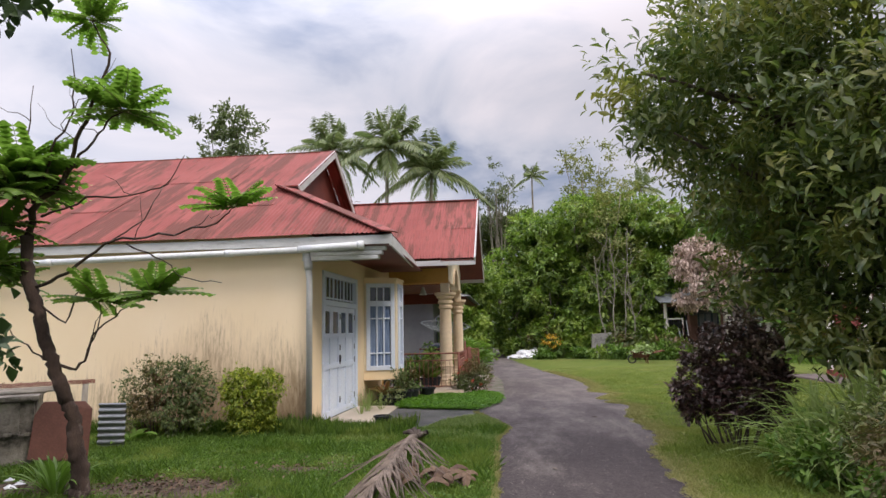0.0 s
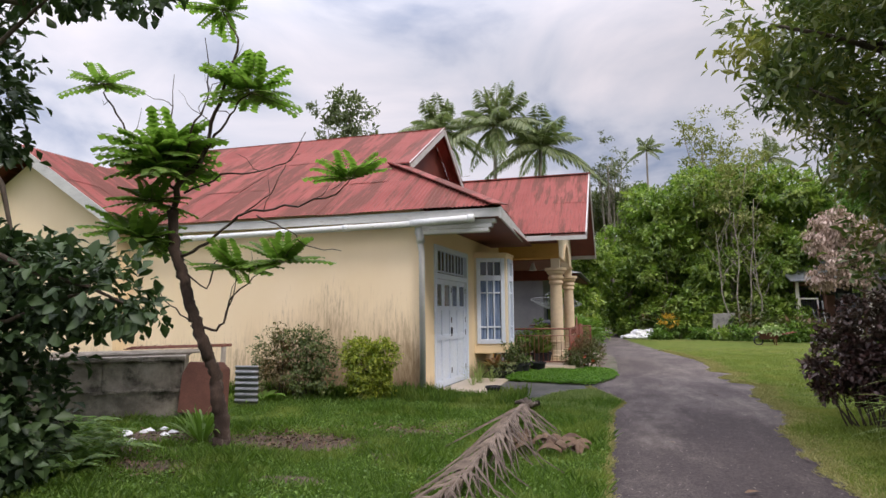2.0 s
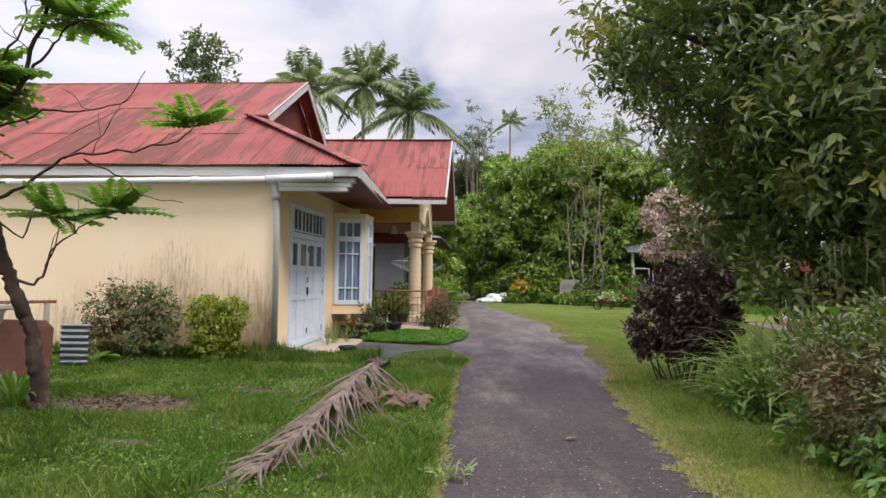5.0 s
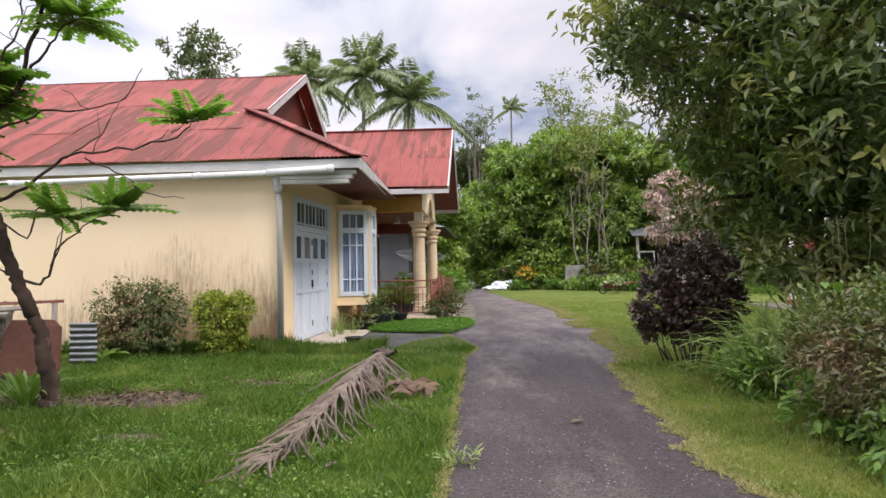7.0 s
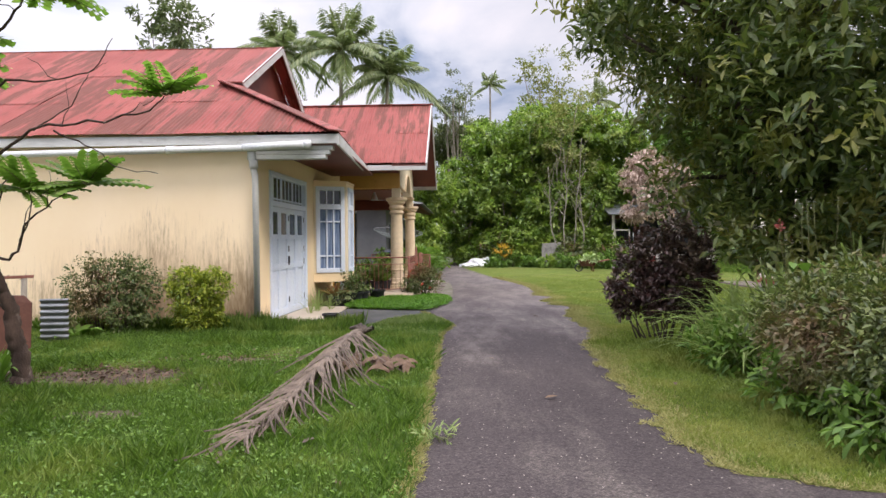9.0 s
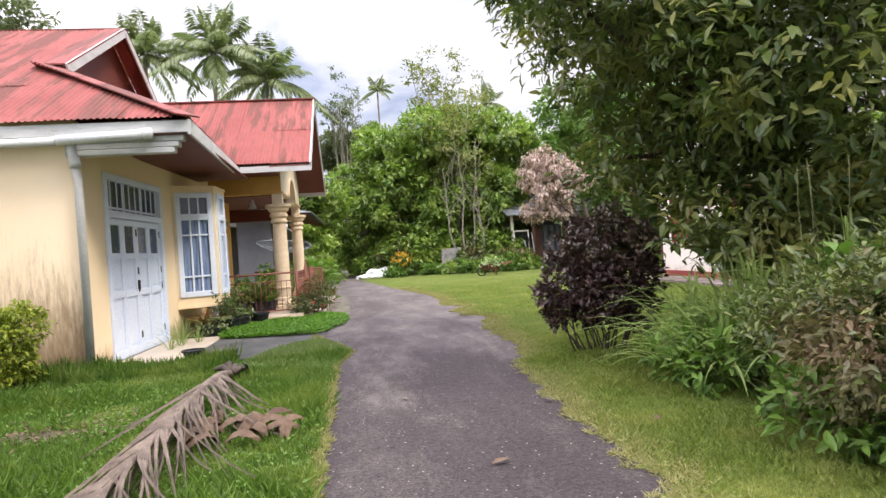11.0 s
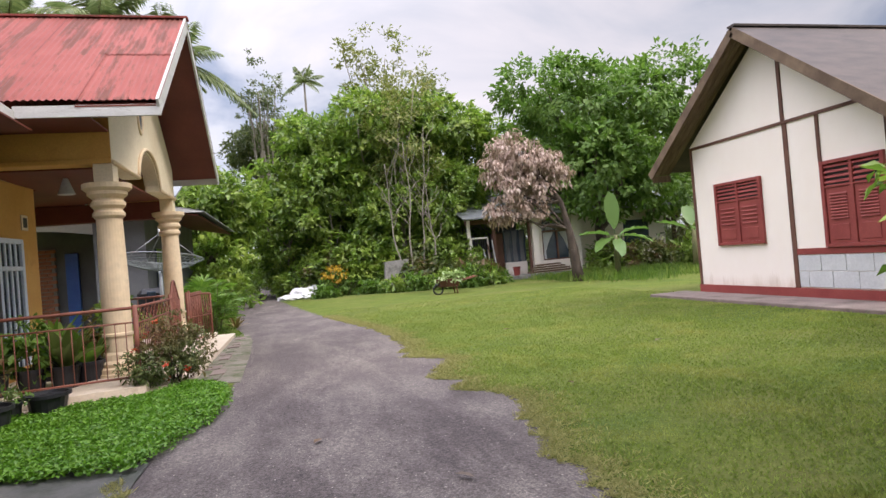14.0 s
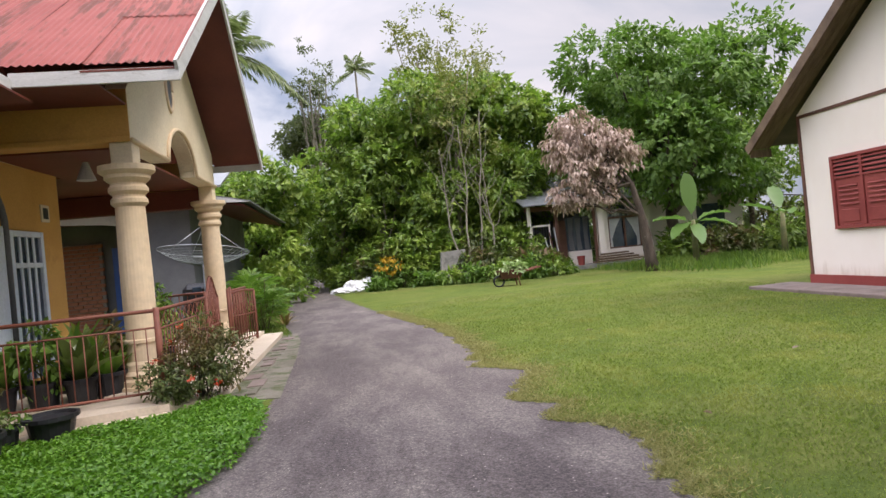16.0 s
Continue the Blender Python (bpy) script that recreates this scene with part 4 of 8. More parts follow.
# gable wall over the columns, with an arch and an oval vent
def gable_wall():
    pts = []
    y0, y1 = CA - 0.13, CB + 0.13
    pts += [(y0, 3.0), (y0, 3.45)]
    top = [(y0, 3.5), (18.1, 5.3), (y1, 3.5)]
    low = [(y0, 2.86), (CA + 1.35, 2.86)]
    arch = []
    ac, ar, rise = 18.19, 0.72, 0.5
    for i in range(17):
        a = math.pi * (1 - i / 16)
        arch.append((ac + ar * math.cos(a), 2.86 + rise * math.sin(a)))
    outline = [(y0, 3.45), (y0, 2.86)] + arch + [(y1, 2.86), (y1, 3.45), (18.1, 5.28)]
    bm = bmesh.new()
    fr = [bm.verts.new((CX + 0.11, y, z)) for y, z in outline]
    bk = [bm.verts.new((CX - 0.11, y, z)) for y, z in outline]
    bm.faces.new(fr)
    bm.faces.new(bk[::-1])
    for i in range(len(outline)):
        j = (i + 1) % len(outline)
        bm.faces.new((fr[i], fr[j], bk[j], bk[i]))
    bmesh.ops.triangulate(bm, faces=[f for f in bm.faces if len(f.verts) > 4])
    bmesh.ops.recalc_face_normals(bm, faces=bm.faces)
    part("gable_wall", bm, M_CREAM, house, "cream gable wall with an arch")
    # moulding round the arch and along the foot
    path = [((CX + 0.125, y0, 2.88), 0.03), ((CX + 0.125, ac - ar - 0.04, 2.88), 0.03)]
    path += [((CX + 0.125, ac + (ar + 0.04) * math.cos(math.pi * (1 - i / 16)), 2.88 + (rise + 0.04) * math.sin(math.pi * (1 - i / 16))), 0.03) for i in range(17)]
    path += [((CX + 0.125, y1, 2.88), 0.03)]
    tube("arch_moulding", path, M_COLUMN, house, 6)
    ring = [((CX + 0.115, 17.8 + 0.16 * math.cos(a), 3.92 + 0.30 * math.sin(a)), 0.03) for a in [2 * math.pi * i / 24 for i in range(25)]]
    vent = thing("oval_vent", "oval plaster vent in the porch gable", "vent")
    tube("rim", ring, M_COLUMN, vent, 6)
    prism("backing", [(CX + 0.112, 17.8 + 0.15 * math.cos(2 * math.pi * i / 24), 3.92 + 0.29 * math.sin(2 * math.pi * i / 24)) for i in range(24)], (0.004, 0, 0), M_GREY_WALL, vent)


gable_wall()
# beams and porch ceiling
box("beam", fx(16.0) + 0.002, CX + 0.106, CA - 0.136, CA - 0.1301, 2.90, 3.44, M_YELLOW_CLEAN, house, 0, "ochre beam")
box("beam", fx(16.0) + 0.002, CX - 0.116, CA - 0.13, CA + 0.12, 2.86, 3.44, M_YELLOW_CLEAN, house, 0, "ochre beam")
box("beam_moulding", fx(16.0) + 0.002, CX + 0.11, CA - 0.165, CA - 0.137, 2.86, 2.92, M_YELLOW_CLEAN, house, 0.008)
# thin sheet over the front wall; its ochre stands in for warm bounced light
prism("porch_wall", [(fx(15.15) + 0.001, 15.15, 0.142), (fx(15.15) + 0.0035, 15.15, 0.142), (fx(17.84) + 0.0035, 17.84, 0.142), (fx(17.84) + 0.001, 17.84, 0.142)], (0, 0, 2.70), M_YELLOW_CLEAN, house, "yellow porch wall, coloured ochre for the warm reflected light")
box("porch_ceiling", -5.0, -2.252, 18.03, CB + 0.1, 2.84, 2.87, M_SOFFIT, house)
box("beam", -5.0, CX - 0.12, CB - 0.10, CB + 0.10, 2.50, 2.835, M_SOFFIT, house, 0.01, "red-brown boarded beam")
box("beam", -2.2, CX - 0.116, CB - 0.12, CB + 0.12, 2.86, 3.30, M_YELLOW_CLEAN, house, 0)
box("porch_ceiling", -2.25, CX - 0.115, CA + 0.125, CB - 0.125, 2.84, 2.87, M_SOFFIT, house, 0, "red-brown boarded porch ceiling")
# porch roof
PEY0, PEY1, PEZ, PRY, PRZ = 15.10, 21.08, 3.40, 18.02, 5.50
PX = 0.09
psl = math.hypot(PRY - PEY0, PRZ - PEZ)
def low_porch(uu):
    x = PX - uu
    # the slope runs into the main front slope
    zmain = EZ + (TX - 0.36 - x) * (BZ - EZ) / (TX - GX)
    return max(0.0, (zmain - PEZ) / (PRZ - PEZ) * psl) if x < -1.42 else 0.0
roof_slope((PX, PEY0, PEZ), (-1, 0, 0), (0, PRY - PEY0, PRZ - PEZ), 5.4, low_porch, lambda q: psl, M_ROOF, [0.0, 1.75, psl], parent=roof)
raw("back_slope", [(PX, PRY, PRZ), (PX, PEY1, PEZ), (-5.0, PEY1, PEZ), (-5.0, PRY, PRZ)], [(0, 1, 2, 3)], M_ROOF, roof)
box("ridge_cap", -5.2, PX + 0.02, PRY - 0.09, PRY + 0.09, PRZ + 0.0, PRZ + 0.03, M_ROOF, roof)
for y1, z1 in ((PEY0, PEZ), (PEY1, PEZ)):
    bar("barge_board", (PX - 0.02, PRY, PRZ - 0.07), (PX - 0.02, y1, z1 - 0.07), 0.03, 0.19, M_TRIM, roof, "weathered white barge board")
    prism("soffit", [(PX - 0.04, PRY, PRZ - 0.06), (PX - 0.04, y1, z1 - 0.06), (CX, y1, z1 - 0.06), (CX, PRY, PRZ - 0.06)], (0, 0, 0.02), M_SOFFIT, roof, "red-brown soffit")
bar("fascia", (PX - 0.0, PEY0 + 0.02, PEZ - 0.10), (-1.42, PEY0 + 0.02, PEZ - 0.10), 0.035, 0.13, M_TRIM, house, "weathered white fascia board")
bar("fascia", (PX - 0.0, PEY1, PEZ - 0.10), (-2.2, PEY1, PEZ - 0.10), 0.035, 0.13, M_TRIM, house)
prism("soffit", [(CX + 0.10, PEY0 + 0.04, PEZ - 0.14), (-2.3, PEY0 + 0.04, PEZ - 0.14), (-2.3, CA - 0.14, PEZ - 0.14), (CX + 0.10, CA - 0.14, PEZ - 0.14)], (0, 0, 0.02), M_SOFFIT, house)

# ---- white house across the lawn ----
WX = 10.33
white = thing("white_house", "white plastered house with maroon shutters and brown battens", "house")
WY0, WY1, WPK = 14.72, 19.52, 17.3
prism("wall", [(WX, WY0, 0.0), (WX, WY1, 0.0), (WX, WY1, 3.3), (WX, WPK, 5.0), (WX, WY0, 3.0)], (0.15, 0, 0), M_WHITE_WALL, white)
box("wall", WX + 0.152, WX + 9.0, WY1 - 0.15, WY1, 0.0, 3.2, M_WHITE_WALL, white)
box("wall", WX + 0.152, WX + 9.0, WY0, WY0 + 0.15, 0.0, 3.2, M_WHITE_WALL, white)
box("plinth", WX - 0.03, WX - 0.002, WY0, WY1 + 0.02, 0.05, 0.22, M_MAROON, white)
box("terrace", 9.35, WX - 0.032, WY0 - 1.0, WY1 + 0.55, -0.05, 0.06, M_TERRACE, white, 0.012, "worn reddish grey concrete terrace strip")
def wbar(y0, z0, y1, z1, w, m=M_BROWN_WOOD, nm="batten"):
    bar(nm, (WX - 0.012, y0, z0), (WX - 0.012, y1, z1), w if abs(y1 - y0) < 0.3 else 0.024, 0.024 if abs(y1 - y0) < 0.3 else w, m, white, up=(0, 0, 1) if abs(y1 - y0) > 0.3 else (1, 0, 0))
def wbox(nm, y0, y1, z0, z1, m, parent, d=0.025, off=0.0, bevel=0.004):
    return box(nm, WX - off - d, WX - off, y0, y1, z0, z1, m, parent, bevel)
wbox("batten", WY0, WY1, 3.22, 3.28, M_BROWN_WOOD, white)
wbox("batten", 16.74, 16.84, 0.22, 3.219, M_BROWN_WOOD, white)
wbox("batten", 16.78, 16.86, 3.281, 4.66, M_BROWN_WOOD, white)
wbox("batten", 16.05, 16.12, 2.4, 3.219, M_BROWN_WOOD, white)
wbox("batten", 14.8, 14.87, 2.4, 3.05, M_BROWN_WOOD, white)
wbox("batten", WY1 - 0.07, WY1, 0.22, 3.219, M_BROWN_WOOD, white)
wbox("batten", 14.74, 16.739, 0.82, 0.93, M_MAROON, white)
for r in range(2):
    for c in range(4):
        yy = 14.75 + c * 0.5 + (0.28 if r == 0 else 0)
        z0 = 0.24 + r * 0.29
        wbox("stone_panel", yy, min(yy + 0.49, 16.73), z0, z0 + 0.28, M_PALE_BAND, white, 0.018)


def shutter_window(y0, y1, z0, z1, slats):
    w = thing("shutter_window", "maroon louvred wooden window shutters, closed", "window", "maroon shutters")
    wbox("frame", y0, y0 + 0.07, z0, z1, M_MAROON, w, 0.06)
    wbox("frame", y1 - 0.07, y1, z0, z1, M_MAROON, w, 0.06)
    wbox("frame", y0 + 0.071, y1 - 0.071, z0, z0 + 0.06, M_MAROON, w, 0.06)
    wbox("frame", y0 + 0.071, y1 - 0.071, z1 - 0.06, z1, M_MAROON, w, 0.06)
    ym = (y0 + y1) / 2
    wbox("mullion", ym - 0.03, ym + 0.03, z0 + 0.061, z1 - 0.061, M_MAROON, w, 0.055)
    zt = z1 - (z1 - z0) * 0.30
    wbox("transom", y0 + 0.071, y1 - 0.071, zt - 0.02, zt + 0.02, M_MAROON, w, 0.05)
    # black sheet on the wall stands in for the shade between the slats
    wbox("dark_gap", y0 + 0.071, y1 - 0.071, zt + 0.021, z1 - 0.061, M_BLACK, w, 0.006, 0, 0)
    for a, b in ((y0 + 0.071, ym - 0.031), (ym + 0.031, y1 - 0.071)):
        for k in range(4):
            zz = zt + 0.05 + k * (z1 - 0.09 - zt) / 4
            s = prism("slat", [(WX - 0.01, a, zz + 0.035), (WX - 0.045, a, zz), (WX - 0.045, b, zz), (WX - 0.01, b, zz + 0.035)], (0, 0, 0.016), M_MAROON, w)
        leaf = wbox("leaf", a + 0.004, b - 0.004, z0 + 0.062, zt - 0.022, M_MAROON, w, 0.03)
        for k in range(slats):
            zz = z0 + 0.32 * (z1 - z0) + k * (zt - 0.1 - z0 - 0.32 * (z1 - z0)) / slats
            prism("slat", [(WX - 0.031, a + 0.08, zz + 0.02), (WX - 0.05, a + 0.08, zz), (WX - 0.05, b - 0.08, zz), (WX - 0.031, b - 0.08, zz + 0.02)], (0, 0, 0.012), M_MAROON, leaf)
        box("panel", WX - 0.042, WX - 0.031, a + 0.08, b - 0.08, z0 + 0.12, z0 + 0.26 * (z1 - z0), M_MAROON, leaf, 0.005)


shutter_window(17.46, 18.78, 1.06, 2.37, 5)
shutter_window(14.9, 16.08, 0.935, 2.40, 9)
# roof: dark sheets, boarded eave with bare planks
wroof = part("roof", box_bm(9.80, 20.0, WPK - 0.1, WPK + 0.1, 5.19, 5.23), M_DARK_ROOF, white, "dark weathered zinc roof with a deep boarded overhang")
for sgn in (-1, 1):
    ye = WPK + sgn * 3.05
    ze = 2.86
    prism("slope", [(9.80, WPK, 5.19), (20.0, WPK, 5.19), (20.0, ye, ze), (9.80, ye, ze)], (0, 0, 0.03), M_DARK_ROOF, wroof)
    bar("barge_board", (9.81, WPK, 5.10), (9.81, ye, ze - 0.08), 0.035, 0.18, M_PLANK, wroof, "weathered grey barge board")
    for k in range(4):
        x0 = 9.84 + k * 0.125
        prism("eave_plank", [(x0, WPK, 5.13), (x0 + 0.115, WPK, 5.13), (x0 + 0.115, ye, ze - 0.05), (x0, ye, ze - 0.05)], (0, 0, 0.018 + 0.004 * (k % 2)), M_PLANK, wroof)
    prism("eave_return", [(9.85, ye + (-sgn) * 0.02, ze - 0.22), (WX, ye - sgn * 0.02, ze - 0.22), (WX, ye - sgn * 0.02, ze - 0.06), (9.85, ye - sgn * 0.02, ze - 0.06)], (0, -sgn * 0.02, 0), M_PLANK, wroof)

# ---- neighbour's grey house behind the porch ----
nb = thing("neighbour_house", "unfinished grey rendered house with a blue door and zinc roof", "house")
NY = 24.6
box("wall", -9.5, -2.4, NY + 1.6, NY + 1.75, -0.05, 3.3, M_GREY_WALL, nb)
box("wall", -9.65, -9.5, NY, NY + 1.75, -0.05, 3.3, M_GREY_WALL, nb)
box("porch_ceiling", -9.5, -3.36, NY + 0.13, NY + 1.59, 2.9, 2.95, M_SOFFIT, nb)
box("wall", -3.35, -2.3, NY, NY + 0.15, -0.05, 3.3, M_GREY_WALL, nb)
box("wall", -2.3, -2.15, NY, NY + 8.0, -0.05, 3.2, M_GREY_WALL, nb)
prism("pale_arch", [(-9.5, NY, 3.3), (-3.35, NY, 3.3), (-3.35, NY, 2.62), (-4.2, NY, 2.75), (-5.5, NY, 2.83), (-7.0, NY, 2.8), (-9.5, NY, 2.6)], (0, 0.12, 0), M_PALE_BAND, nb, "pale grey arched fascia")
bw = box("brick_wall", -7.2, -4.75, NY + 1.50, NY + 1.598, 0.1, 2.4, M_CONCRETE, nb, 0, "bare red brick infill with grey mortar")
brick_me = part("brick", box_bm(-0.11, 0.11, -0.02, 0.02, -0.042, 0.042, 0.006), M_BRICK, bw).data
bpy.data.objects.remove(bw.children[0])
for r in range(22):
    for c in range(10):
        b_ = new("brick", brick_me)
        b_.parent = bw
        b_.location = (-7.06 + 0.236 * c + (0.118 if r % 2 else 0.0), NY + 1.49, 0.17 + 0.103 * r)
box("blue_door", -4.50, -4.18, NY + 1.5, NY + 1.597, 0.0, 2.25, M_BLUE, nb, 0.01, "bright blue door")
box("dark_window", -2.13, -2.10, NY + 1.0, NY + 2.2, 1.0, 2.2, M_GLASS, nb)
nroof = prism("roof", [(-10.0, NY - 0.9, 3.32), (-1.2, NY - 0.9, 3.32), (-1.2, NY + 3.6, 4.9), (-10.0, NY + 3.6, 4.9)], (0, 0, 0.05), M_ZINC, nb, "grey zinc roof with a red-brown eave")
prism("side_eave", [(-2.2, NY - 0.6, 3.16), (-0.75, NY - 0.6, 2.86), (-0.75, NY + 8.0, 2.86), (-2.2, NY + 8.0, 3.16)], (0, 0, 0.05), M_SOFFIT, nb)
prism("side_roof", [(-2.4, NY - 0.7, 3.36), (-0.6, NY - 0.7, 2.95), (-0.6, NY + 8.0, 2.95), (-2.4, NY + 8.0, 3.36)], (0, 0, 0.03), M_ZINC, nb)
prism("roof_gable", [(-2.4, NY - 0.7, 3.36), (-0.6, NY - 0.7, 2.95), (-2.4, NY - 0.7, 3.0)], (0, 0.03, 0), M_PALE_BAND, nb)

# ---- far house beyond the lawn ----
fh = thing("far_house", "low white house with zinc roof and cluttered veranda", "house")
box("floor_slab", 10.35, 15.2, 33.9, 36.2, -0.05, 0.17, M_CONCRETE, fh, 0.02)
box("wall", 9.3, 12.4, 36.2, 36.35, 0.0, 2.8, M_GREY_WALL, fh)
for x0, x1, z0, z1 in ((12.45, 13.05, 0.17, 2.85), (14.62, 15.05, 0.17, 2.85), (13.051, 14.619, 0.17, 0.74), (13.051, 14.619, 2.66, 2.85)):
    box("wall", x0, x1, 34.6, 34.75, z0, z1, M_WHITE_WALL, fh)
box("wall", 14.9, 15.05, 34.751, 36.2, 0.17, 2.85, M_WHITE_WALL, fh)
box("wall", 15.4, 20.6, 36.0, 36.15, 0.0, 2.9, M_WHITE_WALL, fh)
for x0, x1, z0, z1 in ((13.05, 14.62, 0.74, 0.80), (13.05, 14.62, 2.06, 2.14), (13.80, 13.88, 0.801, 2.059), (13.05, 13.12, 0.801, 2.059), (14.55, 14.62, 0.801, 2.059)):
    box("window_frame", x0, x1, 34.63, 34.70, z0, z1, M_BROWN_WOOD, fh, 0.006)
box("dark_window", 13.05, 14.62, 34.735, 34.748, 0.74, 2.66, M_GLASS, fh)
for x0, x1, lean in ((13.12, 13.80, 1), (14.55, 13.88, -1)):
    w = x1 - x0
    prism("curtain", [(x0, 34.715, 0.80), (x0 + w * 0.22, 34.715, 0.80), (x0 + w * 0.18, 34.715, 1.15), (x0 + w * 0.45, 34.715, 1.6), (x0 + w * 0.85, 34.715, 2.06), (x0, 34.715, 2.06)], (0, 0.012, 0), M_PALE_BAND, fh, "pale tied-back curtain")
for cx in (13.46, 14.22):
    for rr in (0.36, 0.16):
        tube("fan_light", [((cx + rr * math.cos(a), 34.66, 2.16 + 1.2 * rr * math.sin(a)), 0.028) for a in [math.pi * i / 12 for i in range(13)]], M_PALE_BAND, fh, 5)
    for k in range(1, 7):
        a = math.pi * k / 7
        bar("fan_spoke", (cx, 34.66, 2.16), (cx + 0.36 * math.cos(a), 34.66, 2.16 + 0.43 * math.sin(a)), 0.025, 0.025, M_PALE_BAND, fh, up=(0, 1, 0))
# veranda: door, curtained window over a low white wall, posts
box("low_wall", 11.35, 12.44, 35.2, 35.32, 0.17, 0.78, M_WHITE_WALL, fh)
box("dark_window", 11.35, 12.44, 35.24, 35.28, 0.781, 2.3, M_GLASS, fh)
for k in range(3):
    prism("curtain", [(11.42 + 0.36 * k, 35.225, 0.80), (11.66 + 0.36 * k, 35.225, 0.80), (11.60 + 0.36 * k, 35.225, 1.5), (11.68 + 0.36 * k, 35.225, 2.28), (11.42 + 0.36 * k, 35.225, 2.28)], (0, 0.01, 0), M_GREY_WALL, fh)
box("door", 10.75, 11.30, 35.2, 35.26, 0.17, 2.2, M_BROWN_WOOD, fh, 0.01, "dark brown wooden door")
box("beam", 9.3, 12.44, 34.5, 34.66, 2.66, 2.85, M_BROWN_WOOD, fh)
for xx, ww, mm in ((12.36, 0.05, M_BROWN_WOOD), (12.66, 0.15, M_WHITE_WALL), (10.62, 0.07, M_BROWN_WOOD), (9.42, 0.07, M_WHITE_WALL)):
    box("pillar", xx - ww, xx + ww, 34.40, 34.55, 0.0, 2.85, mm, fh, 0.01)
for x0, x1, z0, z1 in ((9.5, 10.35, 1.98, 2.06), (9.5, 10.35, 0.55, 0.63), (9.5, 9.56, 0.631, 1.979), (10.29, 10.35, 0.631, 1.979)):
    box("window_frame", x0, x1, 34.50, 34.56, z0, z1, M_WHITE_WALL, fh, 0.006)
for k in range(6):
    box("window_bar", 9.66 + 0.11 * k, 9.68 + 0.11 * k, 34.52, 34.54, 0.631, 1.979, M_BLACK, fh)
box("dark_window", 18.2, 19.6, 35.92, 35.998, 1.2, 2.4, M_GLASS, fh)
prism("roof", [(9.0, 33.8, 2.86), (16.2, 33.8, 2.90), (16.2, 38.5, 4.35), (9.0, 38.5, 4.3)], (0, 0, 0.05), M_ZINC, fh, "grey zinc sheet roof")
prism("roof", [(16.3, 35.3, 3.0), (21.6, 35.3, 3.0), (21.6, 39.5, 4.6), (16.3, 39.5, 4.6)], (0, 0, 0.05), M_ZINC, fh)
tagged(lathe("bucket", [(0.13, 0.0), (0.17, 0.36), (0.18, 0.36), (0.18, 0.40), (0.16, 0.40), (0.15, 0.34), (0.01, 0.05)], (11.5, 34.2, 0.17), M_MAROON, None, 16), "red plastic bucket on the veranda", "bucket")
for k in range(4):
    tagged(bar("plank", (12.0 + 0.15 * k, 34.05 + 0.05 * k, 0.24 + 0.10 * k), (14.3 - 0.2 * k, 34.1 + 0.06 * k, 0.26 + 0.10 * k), 0.22, 0.07, M_PLANK), "weathered timber plank stacked before the window", "plank", "stacked planks")
for k in range(3):
    tagged(bar("leaning_board", (10.2 + 0.18 * k, 34.1, 0.02), (10.05 + 0.22 * k, 34.45, 1.5 + 0.2 * k), 0.11, 0.03, M_PALE_BAND if k != 1 else M_BROWN_WOOD, up=(1, 0, 0)), "pale weathered board leaning on the veranda", "board", "leaning boards")

# ---- plants ----
def tree(name, label, trunk, limbs, blobs, count, size, aspect, leafm, barkm, seed, clump=0.4, per=26, shell=0.55, droop=0.25, full=False, group="", tidy=0.4):
    """trunk: list of (point, radius); limbs: list of paths; blobs: the crown's ellipsoids."""
    rng = np.random.default_rng(seed)
    t = thing(name, label, "tree", group)
    tube("trunk", trunk, barkm, t, 9)
    if limbs:
        for path in limbs:
            tube("limb", path, barkm, t, 6)
    crown("crown", blobs, count, size, aspect, leafm, t, rng, clump, per, shell, droop, full, tidy)
    return t


def auto_tree(name, label, base, height, radius, count, size, leafm, barkm, seed, aspect=0.45, low=0.35, trunk_r=0.16, clump=0.5, per=26, squash=1.0, spread_n=9, lean=(0, 0), shell=0.5, group="", droop=0.25, tidy=0.25):
    """A tree with a forked trunk and a crown of uneven lobes."""
    rng = np.random.default_rng(seed)
    bx, by = base
    zc = height * (low + 1) / 2
    hz = height * (1 - low) / 2
    top = (bx + lean[0], by + lean[1], height * 0.82)
    trunk = wander((bx, by, -0.05), top, trunk_r, trunk_r * 0.25, 0.12, 8, rng)
    blobs, limbs = [], []
    for k in range(spread_n):
        a = 2 * math.pi * (k + rng.random() * 0.7) / spread_n
        rr = radius * (0.35 + 0.4 * rng.random())
        zz = zc + hz * (rng.random() * 1.5 - 0.75)
        c = (bx + lean[0] * zz / height + rr * math.cos(a), by + lean[1] * zz / height + rr * math.sin(a), zz)
        s = radius * (0.34 + 0.26 * rng.random())
        blobs.append((*c, s, s, min(s * 0.85 * squash, hz)))
        i = min(6, 2 + int(5 * rng.random()))
        limbs.append(wander(trunk[i][0], c, trunk[i][1] * 0.55, 0.02, 0.1, 5, rng))
    blobs.append((bx + lean[0], by + lean[1], height - radius * 0.35 * squash, radius * 0.45, radius * 0.45, radius * 0.38 * squash))
    return tree(name, label, trunk, limbs, blobs, count, size, aspect, leafm, barkm, seed + 1, clump, per, shell, droop, False, group, tidy)


